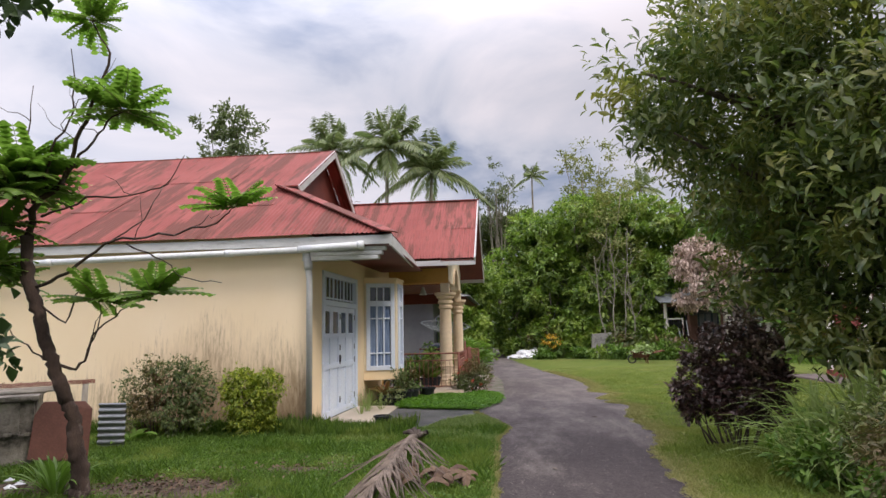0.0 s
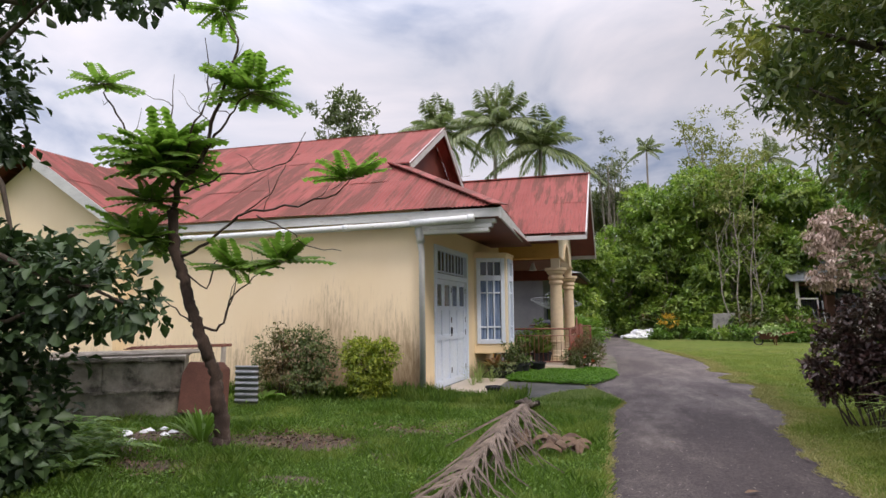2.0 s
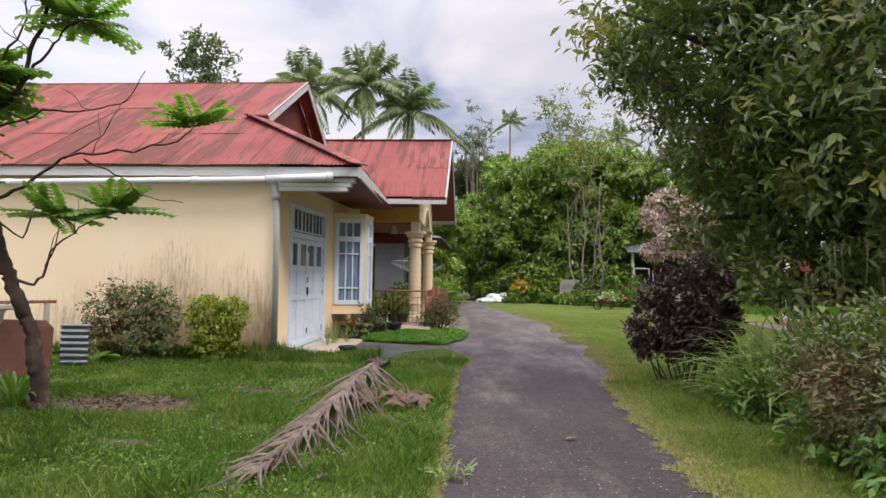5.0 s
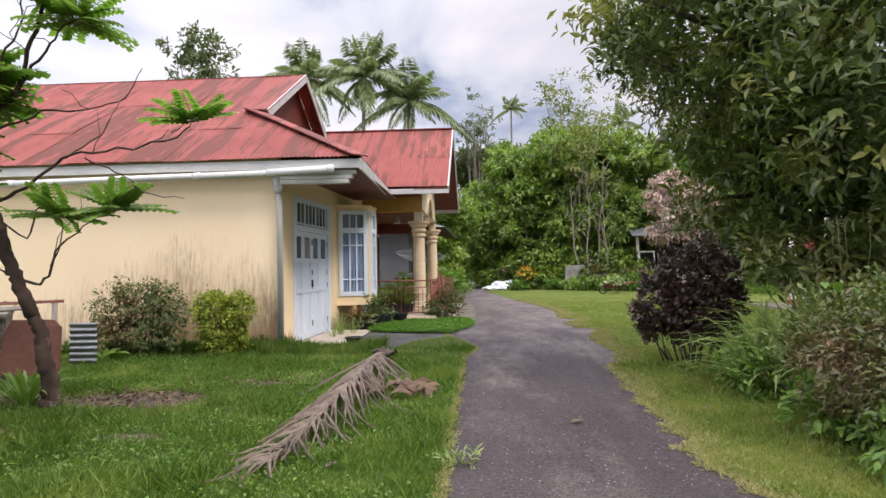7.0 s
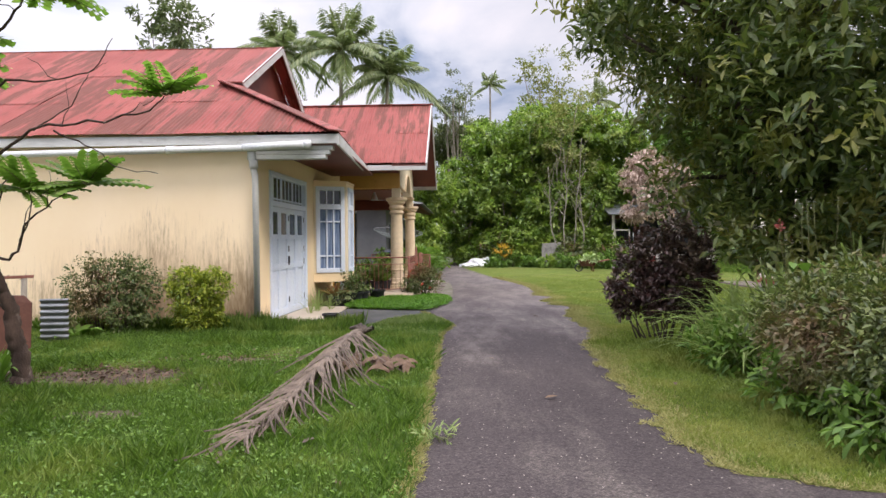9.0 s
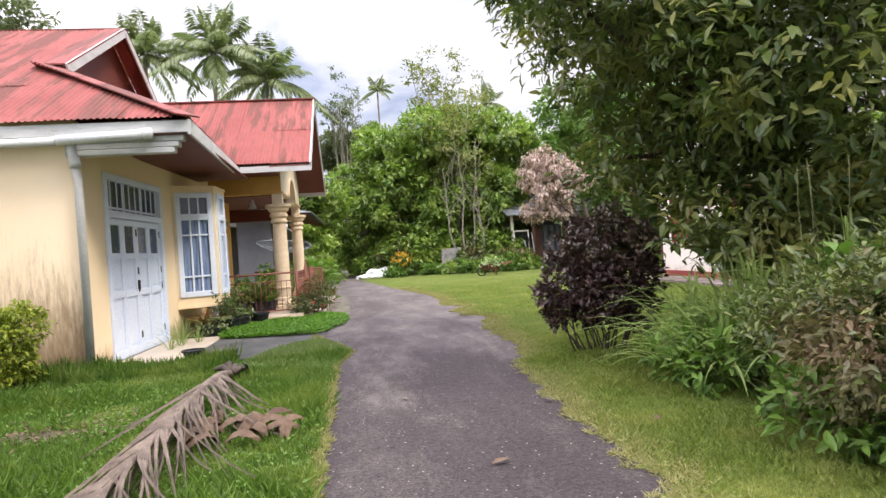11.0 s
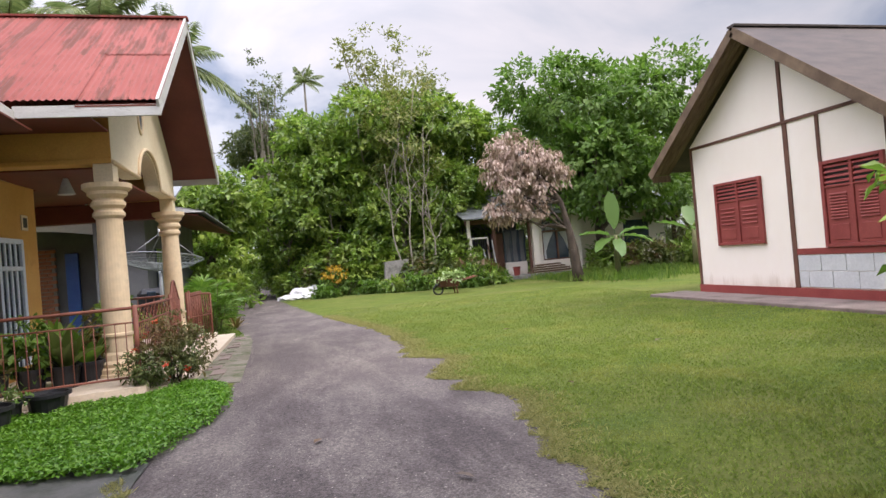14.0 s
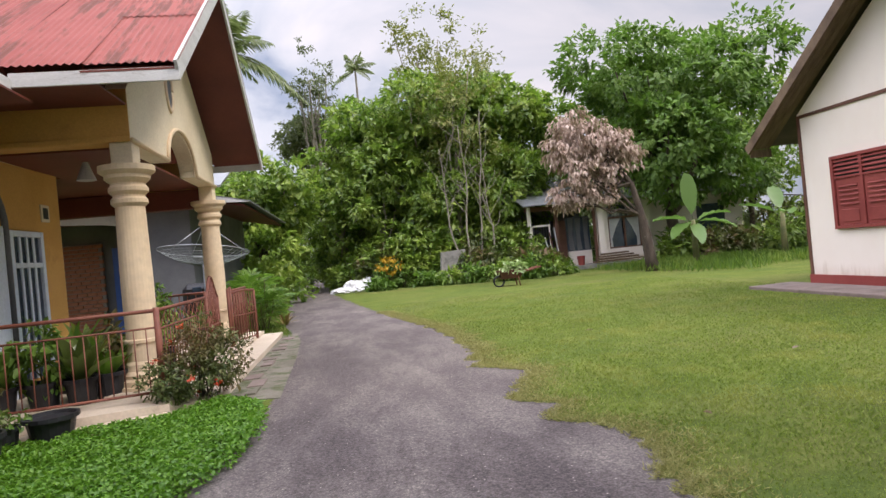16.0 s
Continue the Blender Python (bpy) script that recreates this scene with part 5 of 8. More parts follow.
# big dark tree on the lane's edge
rng = np.random.default_rng(5)
bt_trunk = [((6.3, 8.6, -0.05), 0.24), ((6.2, 8.7, 1.2), 0.20), ((6.35, 8.8, 2.6), 0.17), ((6.2, 9.0, 4.2), 0.12), ((6.3, 9.0, 6.0), 0.05)]
BT = [(4.15, 8.95, 2.3, 0.36, 0.42, 0.6), (4.65, 8.95, 2.5, 0.6, 0.6, 0.65), (5.3, 8.9, 2.3, 0.8, 0.8, 0.6), (5.0, 9.2, 3.2, 0.85, 0.85, 0.6), (4.75, 8.8, 1.75, 0.35, 0.4, 0.45), (5.2, 7.3, 1.5, 0.7, 0.7, 0.7), (6.9, 8.3, 2.2, 1.0, 0.8, 1.0), (2.68, 7.6, 4.87, 0.66, 0.62, 0.44), (2.98, 7.8, 4.15, 0.52, 0.52, 0.34), (5.0, 8.0, 1.8, 0.5, 0.5, 0.65), (5.4, 8.3, 1.7, 0.7, 0.5, 0.8), (4.75, 7.9, 1.5, 0.4, 0.4, 0.6), (6.4, 7.4, 1.3, 1.3, 1.1, 1.0), (7.8, 6.6, 1.4, 1.5, 1.2, 1.3), (8.6, 7.6, 5.6, 1.8, 1.8, 1.8), (6.2, 9.2, 5.6, 2.6, 2.6, 2.3), (4.6, 8.6, 4.6, 1.6, 1.7, 1.5), (5.4, 7.0, 4.3, 1.9, 1.7, 1.9), (4.0, 8.6, 3.5, 0.7, 0.75, 0.55), (5.4, 8.2, 3.0, 1.2, 1.0, 0.95), (6.6, 6.6, 2.9, 1.9, 1.7, 1.8), (7.6, 8.6, 3.6, 2.2, 2.2, 2.4), (5.0, 10.2, 5.2, 1.7, 1.6, 1.5), (4.2, 7.3, 5.6, 1.3, 1.3, 0.9), (7.2, 5.2, 4.4, 1.8, 1.6, 1.8), (3.3, 8.2, 4.9, 0.7, 0.7, 0.45), (4.7, 6.3, 2.9, 0.9, 0.9, 0.9), (5.5, 7.3, 1.3, 0.8, 0.8, 0.7)]
limbs = [wander(bt_trunk[2 + (i % 2)][0], b[:3], 0.08, 0.02, 0.12, 6, rng) for i, b in enumerate(BT)]
tree("broadleaf_tree", "large dark green broadleaf tree with dense glossy foliage", bt_trunk, limbs, BT, 60000, 0.17, 0.34, L_DARK, M_BARK, 6, 0.30, 18, 0.5, 0.0, True, tidy=0.25)

# thick-leaved tree at the left edge
rng = np.random.default_rng(8)
lt_trunk = [((-5.6, 3.3, -0.05), 0.14), ((-5.5, 3.3, 1.2), 0.12), ((-5.4, 3.4, 2.6), 0.10), ((-5.3, 3.4, 4.2), 0.06)]
LT = [(-5.98, 3.8, 4.5, 1.05, 1.0, 1.1), (-5.2, 3.9, 3.75, 0.56, 0.55, 0.55), (-5.05, 4.0, 3.3, 0.45, 0.42, 0.40), (-5.9, 3.6, 3.1, 0.5, 0.5, 0.4), (-5.2, 3.9, 1.85, 0.8, 0.7, 0.5), (-4.3, 4.0, 1.78, 0.6, 0.55, 0.42), (-3.62, 4.0, 1.66, 0.5, 0.45, 0.34), (-3.2, 4.0, 1.52, 0.28, 0.3, 0.2), (-4.5, 3.9, 1.25, 0.7, 0.6, 0.55), (-5.2, 3.8, 1.2, 0.8, 0.7, 0.8), (-4.5, 3.8, 0.6, 0.65, 0.55, 0.6), (-5.0, 3.7, 0.5, 0.75, 0.6, 0.5), (-6.2, 3.2, 2.6, 1.1, 1.1, 1.8), (-4.0, 3.9, 4.5, 0.65, 0.5, 0.24), (-3.25, 3.9, 4.36, 0.45, 0.4, 0.14), (-6.4, 2.2, 4.0, 1.2, 1.2, 1.4), (-4.7, 3.4, 0.3, 0.6, 0.45, 0.3), (-4.15, 3.6, 0.25, 0.45, 0.4, 0.25)]
limbs = [wander(lt_trunk[1 + (i % 3)][0], b[:3], 0.045, 0.012, 0.08, 6, rng) for i, b in enumerate(LT)]
tree("garden_tree", "dark garden tree with thick rounded leaves", lt_trunk, limbs, LT, 19000, 0.13, 0.62, L_LEFT, M_BARK, 9, 0.20, 10, 0.3, 0.2, True, tidy=0.6)


# young tree with feathery leaf tufts
def young_tree():
    rng = np.random.default_rng(12)
    t = thing("young_tree", "young tree with bare limbs and bright feathery leaf tufts", "tree")
    Y = 5.6
    def P(x, z, dy=0.0):
        return (x, Y + dy, z)
    stem = [(P(-3.40, -0.05), 0.15), (P(-3.39, 0.12), 0.118), (P(-3.41, 0.32), 0.105), (P(-3.47, 0.55), 0.098), (P(-3.51, 0.78, 0.02), 0.086), (P(-3.61, 1.0), 0.09), (P(-3.71, 1.25, -0.02), 0.078), (P(-3.86, 1.55), 0.084), (P(-3.97, 1.85, 0.02), 0.078), (P(-4.08, 2.15), 0.088), (P(-4.15, 2.65), 0.064)]
    bark = np.random.default_rng(13)
    knots = []
    for (p, r), (q, w) in zip(stem, stem[1:]):
        for f in (0.0, 0.14, 0.28, 0.42, 0.57, 0.71, 0.85):
            knots.append((tuple(np.array(p) * (1 - f) + np.array(q) * f + bark.normal(0, 0.006, 3)), 0.74 * (r * (1 - f) + w * f) * bark.uniform(0.94, 1.07)))
    knots.append(stem[-1])
    tv, tf = tube_data([knots], 14)
    tv = [v + Vector(bark.normal(0, 0.0045, 3)) for v in tv]
    raw("trunk", tv, tf, M_BARK_RED, t, smooth=True)
    def limb(pts, r0, r1):
        v = [np.array(p) for p in pts]
        v = [2 * v[0] - v[1]] + v + [2 * v[-1] - v[-2]]
        out = []
        for i in range(1, len(v) - 2):
            for f in (0.0, 0.25, 0.5, 0.75):
                a, b, c, d = v[i - 1:i + 3]
                p = 0.5 * (2 * b + (c - a) * f + (2 * a - 5 * b + 4 * c - d) * f * f + (3 * b - a - 3 * c + d) * f ** 3)
                out.append(p + (rng.normal(0, 0.012, 3) if out else 0))
        out.append(v[-2])
        k = len(out)
        tube("limb", [(tuple(p), 0.6 * (r0 + (r1 - r0) * i / (k - 1)) * rng.uniform(0.88, 1.12)) for i, p in enumerate(out)], M_BARK_RED, t, 6)
        if r0 > 0.02:
            for j in (k // 2, 2 * k // 3):
                p = out[j]
                q = p + np.array([rng.uniform(-0.45, 0.45), rng.uniform(-0.2, 0.2), rng.uniform(0.1, 0.5)])
                tube("twig", wander(p, q, 0.006, 0.002, 0.03, 5, rng), M_BARK_RED, t, 4)
    limb([P(-4.15, 2.6), P(-4.05, 3.0), P(-3.85, 3.25, 0.1), P(-3.72, 3.7, 0.1), P(-3.5, 4.1), P(-3.35, 4.6), P(-3.55, 5.0)], 0.062, 0.012)
    limb([P(-3.85, 3.25, 0.1), P(-3.6, 3.6, 0.1), P(-3.3, 3.85), P(-3.14, 3.95)], 0.03, 0.01)
    limb([P(-3.95, 3.15), P(-3.85, 3.55, -0.1), P(-3.72, 4.0), P(-3.78, 4.7)], 0.03, 0.007)
    limb([P(-4.12, 2.9), P(-4.5, 3.2), P(-4.85, 3.55, 0.1), P(-5.1, 4.0), P(-5.25, 4.3)], 0.035, 0.01)
    limb([P(-4.1, 3.0), P(-4.2, 3.5), P(-4.28, 4.35, 0.1)], 0.022, 0.006)
    limb([P(-4.0, 2.85), P(-3.6, 3.05, 0.15), P(-3.1, 3.1, 0.2), P(-2.75, 3.2, 0.2), P(-2.55, 3.5, 0.2)], 0.024, 0.006)
    limb([P(-4.05, 2.1), P(-3.6, 2.25, -0.1), P(-3.1, 2.5, -0.2), P(-2.5, 2.55, -0.3), P(-1.9, 2.65, -0.35), P(-1.75, 2.78, -0.35)], 0.035, 0.008)
    limb([P(-2.9, 2.5, -0.2), P(-2.6, 2.35, -0.2), P(-2.3, 2.15, -0.2), P(-1.9, 2.08, -0.2)], 0.016, 0.005)
    limb([P(-3.1, 2.5, -0.2), P(-2.8, 2.75, -0.1), P(-2.6, 3.1, -0.1)], 0.014, 0.005)
    limb([P(-3.75, 1.3), P(-3.45, 1.3), P(-3.35, 1.6), P(-3.05, 1.85), P(-2.75, 2.0)], 0.028, 0.008)
    limb([P(-3.4, 1.45), P(-3.28, 1.7), P(-3.3, 2.0)], 0.014, 0.006)
    limb([P(-3.78, 1.35), P(-4.05, 1.5), P(-4.35, 1.75)], 0.02, 0.008)
    limb([P(-4.05, 2.05), P(-3.75, 1.75, 0.1), P(-3.65, 2.0, 0.1), P(-3.5, 2.05)], 0.02, 0.008)
    limb([P(-4.1, 2.4), P(-4.5, 2.35), P(-4.72, 2.4)], 0.02, 0.008)
    tufts = [(P(-3.55, 5.0), 0.42, 9), (P(-5.25, 4.3), 0.42, 9), (P(-3.14, 3.95), 0.52, 13), (P(-3.4, 4.15), 0.4, 7), (P(-4.25, 3.3), 0.64, 26), (P(-4.4, 3.2, 0.2), 0.56, 18), (P(-4.2, 3.1, -0.2), 0.5, 14), (P(-4.36, 2.75, -0.1), 0.42, 12), (P(-1.73, 2.78, -0.35), 0.40, 10), (P(-3.3, 1.95), 0.45, 10), (P(-2.72, 2.0), 0.48, 11), (P(-4.72, 2.42), 0.5, 12), (P(-4.35, 2.3, -0.25), 0.42, 11), (P(-4.5, 2.2, 0.2), 0.4, 8)]
    for c, size, fronds in tufts:
        size *= 1.1
        pos, way, nor, ln, wd, stems = [], [], [], [], [], []
        fronds = int(fronds * 1.85)
        for k in range(fronds):
            a = 2 * math.pi * (k + 0.6 * rng.random()) / fronds
            el = rng.uniform(-0.15, 1.0)
            d = np.array([math.cos(a) * math.cos(el), math.sin(a) * math.cos(el), math.sin(el)])
            L = size * rng.uniform(0.75, 1.15)
            pts = [np.array(c) + d * L * i / 18 + np.array([0, 0, -0.22 * L * (i / 18) ** 2]) for i in range(19)]
            stems.append([(tuple(p), 0.006 - 0.004 * i / 6) for i, p in enumerate(pts[::3])])
            for i in range(3, 19, 2):
                tg = pts[min(i + 1, 18)] - pts[i - 1]
                tg /= np.linalg.norm(tg)
                s = np.cross(tg, [0, 0, 1.0])
                s /= np.linalg.norm(s) + 1e-9
                wl_ = L * 0.25 * (0.55 + 0.45 * math.sin(math.pi * min(0.85, i / 16)))
                for sg in (-1, 1):
                    pos.append(pts[i])
                    way.append(s * sg + tg * 0.22 + np.array([0, 0, -0.12]))
                    nor.append(np.cross(s, tg))
                    ln.append(wl_)
                    wd.append(L * 0.155)
        tuft = leaf_mesh("leaf_tuft", np.array(pos), np.array(way), np.array(nor), np.array(ln), np.array(wd), L_PINNATE, t, fold=0.08)
        vs, fs = tube_data(stems, 4)
        raw("leaf_stalk", vs, fs, M_STEM, tuft)


young_tree()


def bush(name, label, blobs, count, size, aspect, leafm, seed, stems=8, category="bush", clump=0.12, per=14, shell=0.4, full=True, stem_m=None, stem_r=0.012, droop=0.15, group=""):
    rng = np.random.default_rng(seed)
    t = thing(name, label, category, group)
    bl = np.array(blobs)
    cx, cy = bl[:, 0].mean(), bl[:, 1].mean()
    paths = []
    for k in range(stems):
        b = bl[k % len(bl)]
        foot = (cx + (b[0] - cx) * 0.45 + rng.normal(0, 0.05), cy + (b[1] - cy) * 0.45 + rng.normal(0, 0.05), 0.0)
        tip = (b[0] + rng.normal(0, b[3] * 0.35), b[1] + rng.normal(0, b[4] * 0.35), b[2] + b[5] * 0.5)
        paths.append(wander(foot, tip, stem_r, stem_r * 0.3, 0.03, 5, rng))
    for path in paths:
        tube("stem", path, stem_m or M_BARK, t, 5)
    crown("foliage", blobs, count, size, aspect, leafm, t, rng, clump, per, shell, droop, full)
    return t


PB = [(3.75, 8.5, 1.1, 0.38, 0.38, 0.34), (3.45, 8.45, 0.85, 0.30, 0.32, 0.34), (4.12, 8.4, 1.0, 0.34, 0.34, 0.42), (3.8, 8.4, 0.72, 0.46, 0.42, 0.32), (3.1, 8.4, 0.72, 0.14, 0.16, 0.14), (4.22, 8.35, 1.35, 0.2, 0.24, 0.2), (3.6, 8.5, 1.42, 0.15, 0.16, 0.18), (3.98, 8.4, 1.55, 0.16, 0.16, 0.18), (3.35, 8.5, 1.2, 0.16, 0.16, 0.2), (4.36, 8.4, 0.8, 0.18, 0.2, 0.3), (3.25, 8.45, 0.45, 0.14, 0.14, 0.16), (4.25, 8.4, 0.42, 0.24, 0.24, 0.24), (3.72, 8.4, 0.5, 0.38, 0.34, 0.2)]
bush("purple_shrub", "dark purple-leaved ornamental shrub on the lawn", PB, 11500, 0.070, 0.58, L_PURPLE, 21, 26, "bush", 0.085, 12, 0.45, True, M_BARK, 0.012, -0.1)
HB = [(4.05, 4.6, 0.66, 0.72, 0.8, 0.56), (4.9, 4.2, 0.78, 0.8, 0.8, 0.56), (4.3, 5.5, 0.55, 0.5, 0.6, 0.42), (5.0, 5.2, 0.7, 0.8, 0.7, 0.5), (4.2, 3.9, 0.62, 0.72, 0.6, 0.6), (5.9, 4.4, 0.9, 0.9, 0.8, 0.6), (5.2, 3.6, 0.5, 0.8, 0.4, 0.5), (4.15, 3.65, 0.35, 0.55, 0.45, 0.4), (4.2, 4.4, 0.35, 0.6, 0.6, 0.4), (4.3, 5.1, 0.35, 0.55, 0.5, 0.4), (4.25, 3.5, 0.85, 0.5, 0.4, 0.36), (4.7, 3.4, 0.6, 0.7, 0.4, 0.55)]
bush("hedge", "overgrown green and brown hedge with climbing weeds", HB, 44000, 0.066, 0.42, L_HEDGE, 23, 30, "hedge", 0.14, 18, 0.55, False)
vine = bush("climbing_vine", "pale heart-leaved vine climbing over the hedge", [(b[0] - 0.05, b[1] - 0.05, b[2], b[3] + 0.06, b[4] + 0.06, b[5] + 0.05) for b in HB[:5] + HB[7:]], 130, 0.095, 0.8, L_FERN, 24, 6, "vine", 0.16, 4, 0.97, True, M_STEM, 0.005)
WB = [(3.75, 5.0, 0.2, 0.35, 0.6, 0.22), (3.75, 3.6, 0.22, 0.35, 0.45, 0.24), (3.75, 4.2, 0.2, 0.3, 0.4, 0.2), (4.9, 3.2, 0.3, 0.7, 0.3, 0.3), (3.9, 6.3, 0.25, 0.5, 0.5, 0.25)]
bush("weed_clump", "lush green weeds at the foot of the hedge", WB, 2800, 0.125, 0.34, L_FERN, 25, 12, "weeds", 0.12, 10, 0.2, True, M_STEM, 0.006)
SB = [(-5.0, 9.15, 0.75, 0.32, 0.25, 0.42), (-4.55, 9.2, 0.82, 0.32, 0.28, 0.42), (-4.12, 9.2, 0.72, 0.30, 0.28, 0.42), (-5.1, 9.1, 0.3, 0.3, 0.25, 0.3), (-4.35, 9.15, 0.35, 0.5, 0.25, 0.3), (-4.8, 9.15, 1.15, 0.12, 0.1, 0.14), (-4.3, 9.2, 1.12, 0.1, 0.1, 0.12)]
bush("wall_shrub", "straggly dull green and reddish shrub against the wall", SB, 6500, 0.062, 0.45, L_SHRUB, 27, 24, "bush", 0.10, 10, 0.3, True, M_BARK, 0.008)
YB = [(-3.22, 9.2, 0.55, 0.38, 0.3, 0.42), (-3.42, 9.25, 0.78, 0.26, 0.25, 0.26), (-2.98, 9.25, 0.74, 0.26, 0.25, 0.28), (-3.2, 9.2, 0.25, 0.36, 0.3, 0.25)]
bush("golden_shrub", "clipped yellow-green shrub against the house wall", YB, 8000, 0.055, 0.5, L_YELLOW, 29, 14, "bush", 0.08, 12, 0.6, True, M_BARK, 0.008)

# forest and far trees
auto_tree("mixed_tree", "dense mid-green tree by the lane", (2.6, 39.5), 9.0, 3.2, 14880, 0.31, L_TANGLE, M_BARK_PALE, 41, low=0.05, clump=0.42, per=20, aspect=0.5, shell=0.6)
auto_tree("mixed_tree", "dense mid-green tree by the lane", (5.4, 38.0), 9.6, 3.3, 15500, 0.31, L_TANGLE, M_BARK_PALE, 43, low=0.08, clump=0.42, per=20, aspect=0.5, shell=0.6)
auto_tree("mixed_tree", "tangled light green tree with bare pale stems", (8.3, 38.5), 9.8, 3.4, 15500, 0.31, L_TANGLE, M_BARK_PALE, 45, low=0.06, clump=0.42, per=20, aspect=0.5, shell=0.6)
for bx, by, bh, br, sd in ((3.4, 36.9, 5.8, 2.0, 141), (5.6, 36.4, 4.8, 1.9, 143), (8.2, 36.0, 4.4, 1.7, 145), (1.7, 38.4, 5.2, 1.9, 147), (9.6, 37.2, 6.0, 1.8, 149)):
    auto_tree("mixed_tree", "leafy bright green tree at the thicket's edge", (bx, by), bh, br, 6200, 0.27, L_TANGLE, M_BARK_PALE, sd, low=0.04, trunk_r=0.09, clump=0.34, per=18, aspect=0.5, shell=0.6)
auto_tree("mixed_tree", "olive green tree with sparse top", (7.0, 36.5), 10.6, 2.0, 3800, 0.2, L_OLIVE, M_BARK_PALE, 47, low=0.35, squash=1.6)
auto_tree("mixed_tree", "tall sparse olive tree rising over the thicket", (6.2, 41.0), 14.2, 1.7, 2200, 0.24, L_OLIVE, M_BARK_PALE, 49, low=0.55, squash=1.9)
auto_tree("mixed_tree", "dense mid-green tree by the lane", (11.4, 40.5), 9.6, 3.0, 9920, 0.31, L_TANGLE, M_BARK, 51, low=0.1, clump=0.42, per=20, aspect=0.5, shell=0.6)
auto_tree("mixed_tree", "dark green tree beyond the neighbour's house", (-2.0, 35.5), 6.0, 2.5, 8000, 0.34, L_TANGLE, M_BARK, 53, low=0.08, clump=0.4, per=18, aspect=0.42, shell=0.62)
auto_tree("mixed_tree", "dark green tree beyond the neighbour's house", (-5.5, 38.0), 7.5, 3.4, 10000, 0.34, L_TANGLE, M_BARK, 55, low=0.1, clump=0.45, per=18, aspect=0.42)
auto_tree("mixed_tree", "spreading dark tree behind the lane", (0.4, 51.0), 11.4, 3.4, 9000, 0.30, L_SHADE, M_BARK, 57, low=0.50, squash=0.75)
auto_tree("mixed_tree", "tree standing behind the lane", (4.4, 52.0), 11.6, 3.6, 9000, 0.32, L_SHADE, M_BARK, 59, low=0.2)
auto_tree("mixed_tree", "low dark tree over the lane's end", (-4.6, 62.0), 7.0, 4.0, 5000, 0.34, L_TANGLE, M_BARK, 60, low=0.05)
auto_tree("mixed_tree", "low dark tree over the lane's end", (-9.0, 80.0), 9.0, 6.0, 6000, 0.45, L_TANGLE, M_BARK, 61, low=0.02)
auto_tree("mixed_tree", "low dark tree over the lane's end", (-1.5, 84.0), 9.0, 5.0, 6000, 0.45, L_TANGLE, M_BARK, 62, low=0.02)
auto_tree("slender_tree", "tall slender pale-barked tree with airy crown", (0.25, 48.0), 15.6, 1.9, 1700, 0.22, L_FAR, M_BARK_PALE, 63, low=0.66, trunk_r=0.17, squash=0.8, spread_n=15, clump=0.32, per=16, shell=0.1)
auto_tree("rounded_tree", "big rounded bright green tree", (16.3, 34.6), 9.7, 4.9, 34000, 0.30, L_BIG, M_BARK, 65, low=0.30, trunk_r=0.3, spread_n=18, clump=0.48, per=30, shell=0.75, aspect=0.5, squash=0.85)
rng = np.random.default_rng(67)
wt_trunk = [((11.75, 28.4, -0.05), 0.25), ((11.66, 28.4, 0.5), 0.19), ((11.6, 28.4, 1.2), 0.18), ((11.52, 28.45, 1.9), 0.13), ((11.3, 28.5, 3.0), 0.09), ((10.6, 28.7, 4.2), 0.055), ((10.0, 28.9, 5.4), 0.02)]
WT = [(9.4, 28.9, 5.05, 0.75, 0.8, 0.75), (10.0, 28.8, 4.5, 0.95, 0.9, 0.85), (10.9, 28.7, 4.55, 0.65, 0.7, 0.6), (8.95, 28.8, 4.3, 0.5, 0.6, 0.6), (9.5, 28.7, 3.5, 0.65, 0.7, 0.7), (10.5, 28.8, 3.6, 0.6, 0.7, 0.5), (8.8, 28.8, 2.75, 0.28, 0.35, 0.5), (9.9, 28.8, 2.85, 0.4, 0.4, 0.4), (11.4, 28.7, 4.0, 0.4, 0.4, 0.4), (9.3, 28.7, 2.6, 0.3, 0.35, 0.4), (10.5, 28.7, 2.7, 0.3, 0.35, 0.35)]
limbs = [wander(wt_trunk[3 + (i % 3)][0], b[:3], 0.05, 0.012, 0.1, 6, rng) for i, b in enumerate(WT)]
tree("withered_tree", "leaning tree with pale brown withered drooping leaves", wt_trunk, limbs, WT, 6600, 0.195, 0.42, L_DEAD, M_BARK, 68, 0.26, 16, 0.15, 1.5, False)
auto_tree("mixed_tree", "broad dark tree behind the far house", (22.5, 38.0), 9.0, 4.5, 7000, 0.34, L_TANGLE, M_BARK, 69, low=0.1)
auto_tree("mixed_tree", "dark tree behind the white house", (24.0, 27.0), 8.0, 4.0, 6000, 0.3, L_TANGLE, M_BARK, 71, low=0.05)
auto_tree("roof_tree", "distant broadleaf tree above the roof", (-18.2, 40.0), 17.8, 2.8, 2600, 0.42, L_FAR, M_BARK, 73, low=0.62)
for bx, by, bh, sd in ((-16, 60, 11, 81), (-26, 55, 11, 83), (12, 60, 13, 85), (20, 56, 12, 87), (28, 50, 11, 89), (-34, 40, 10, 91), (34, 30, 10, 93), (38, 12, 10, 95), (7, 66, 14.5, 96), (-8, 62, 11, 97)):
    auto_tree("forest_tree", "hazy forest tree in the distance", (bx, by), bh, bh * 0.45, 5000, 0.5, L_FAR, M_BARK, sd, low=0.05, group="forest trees")


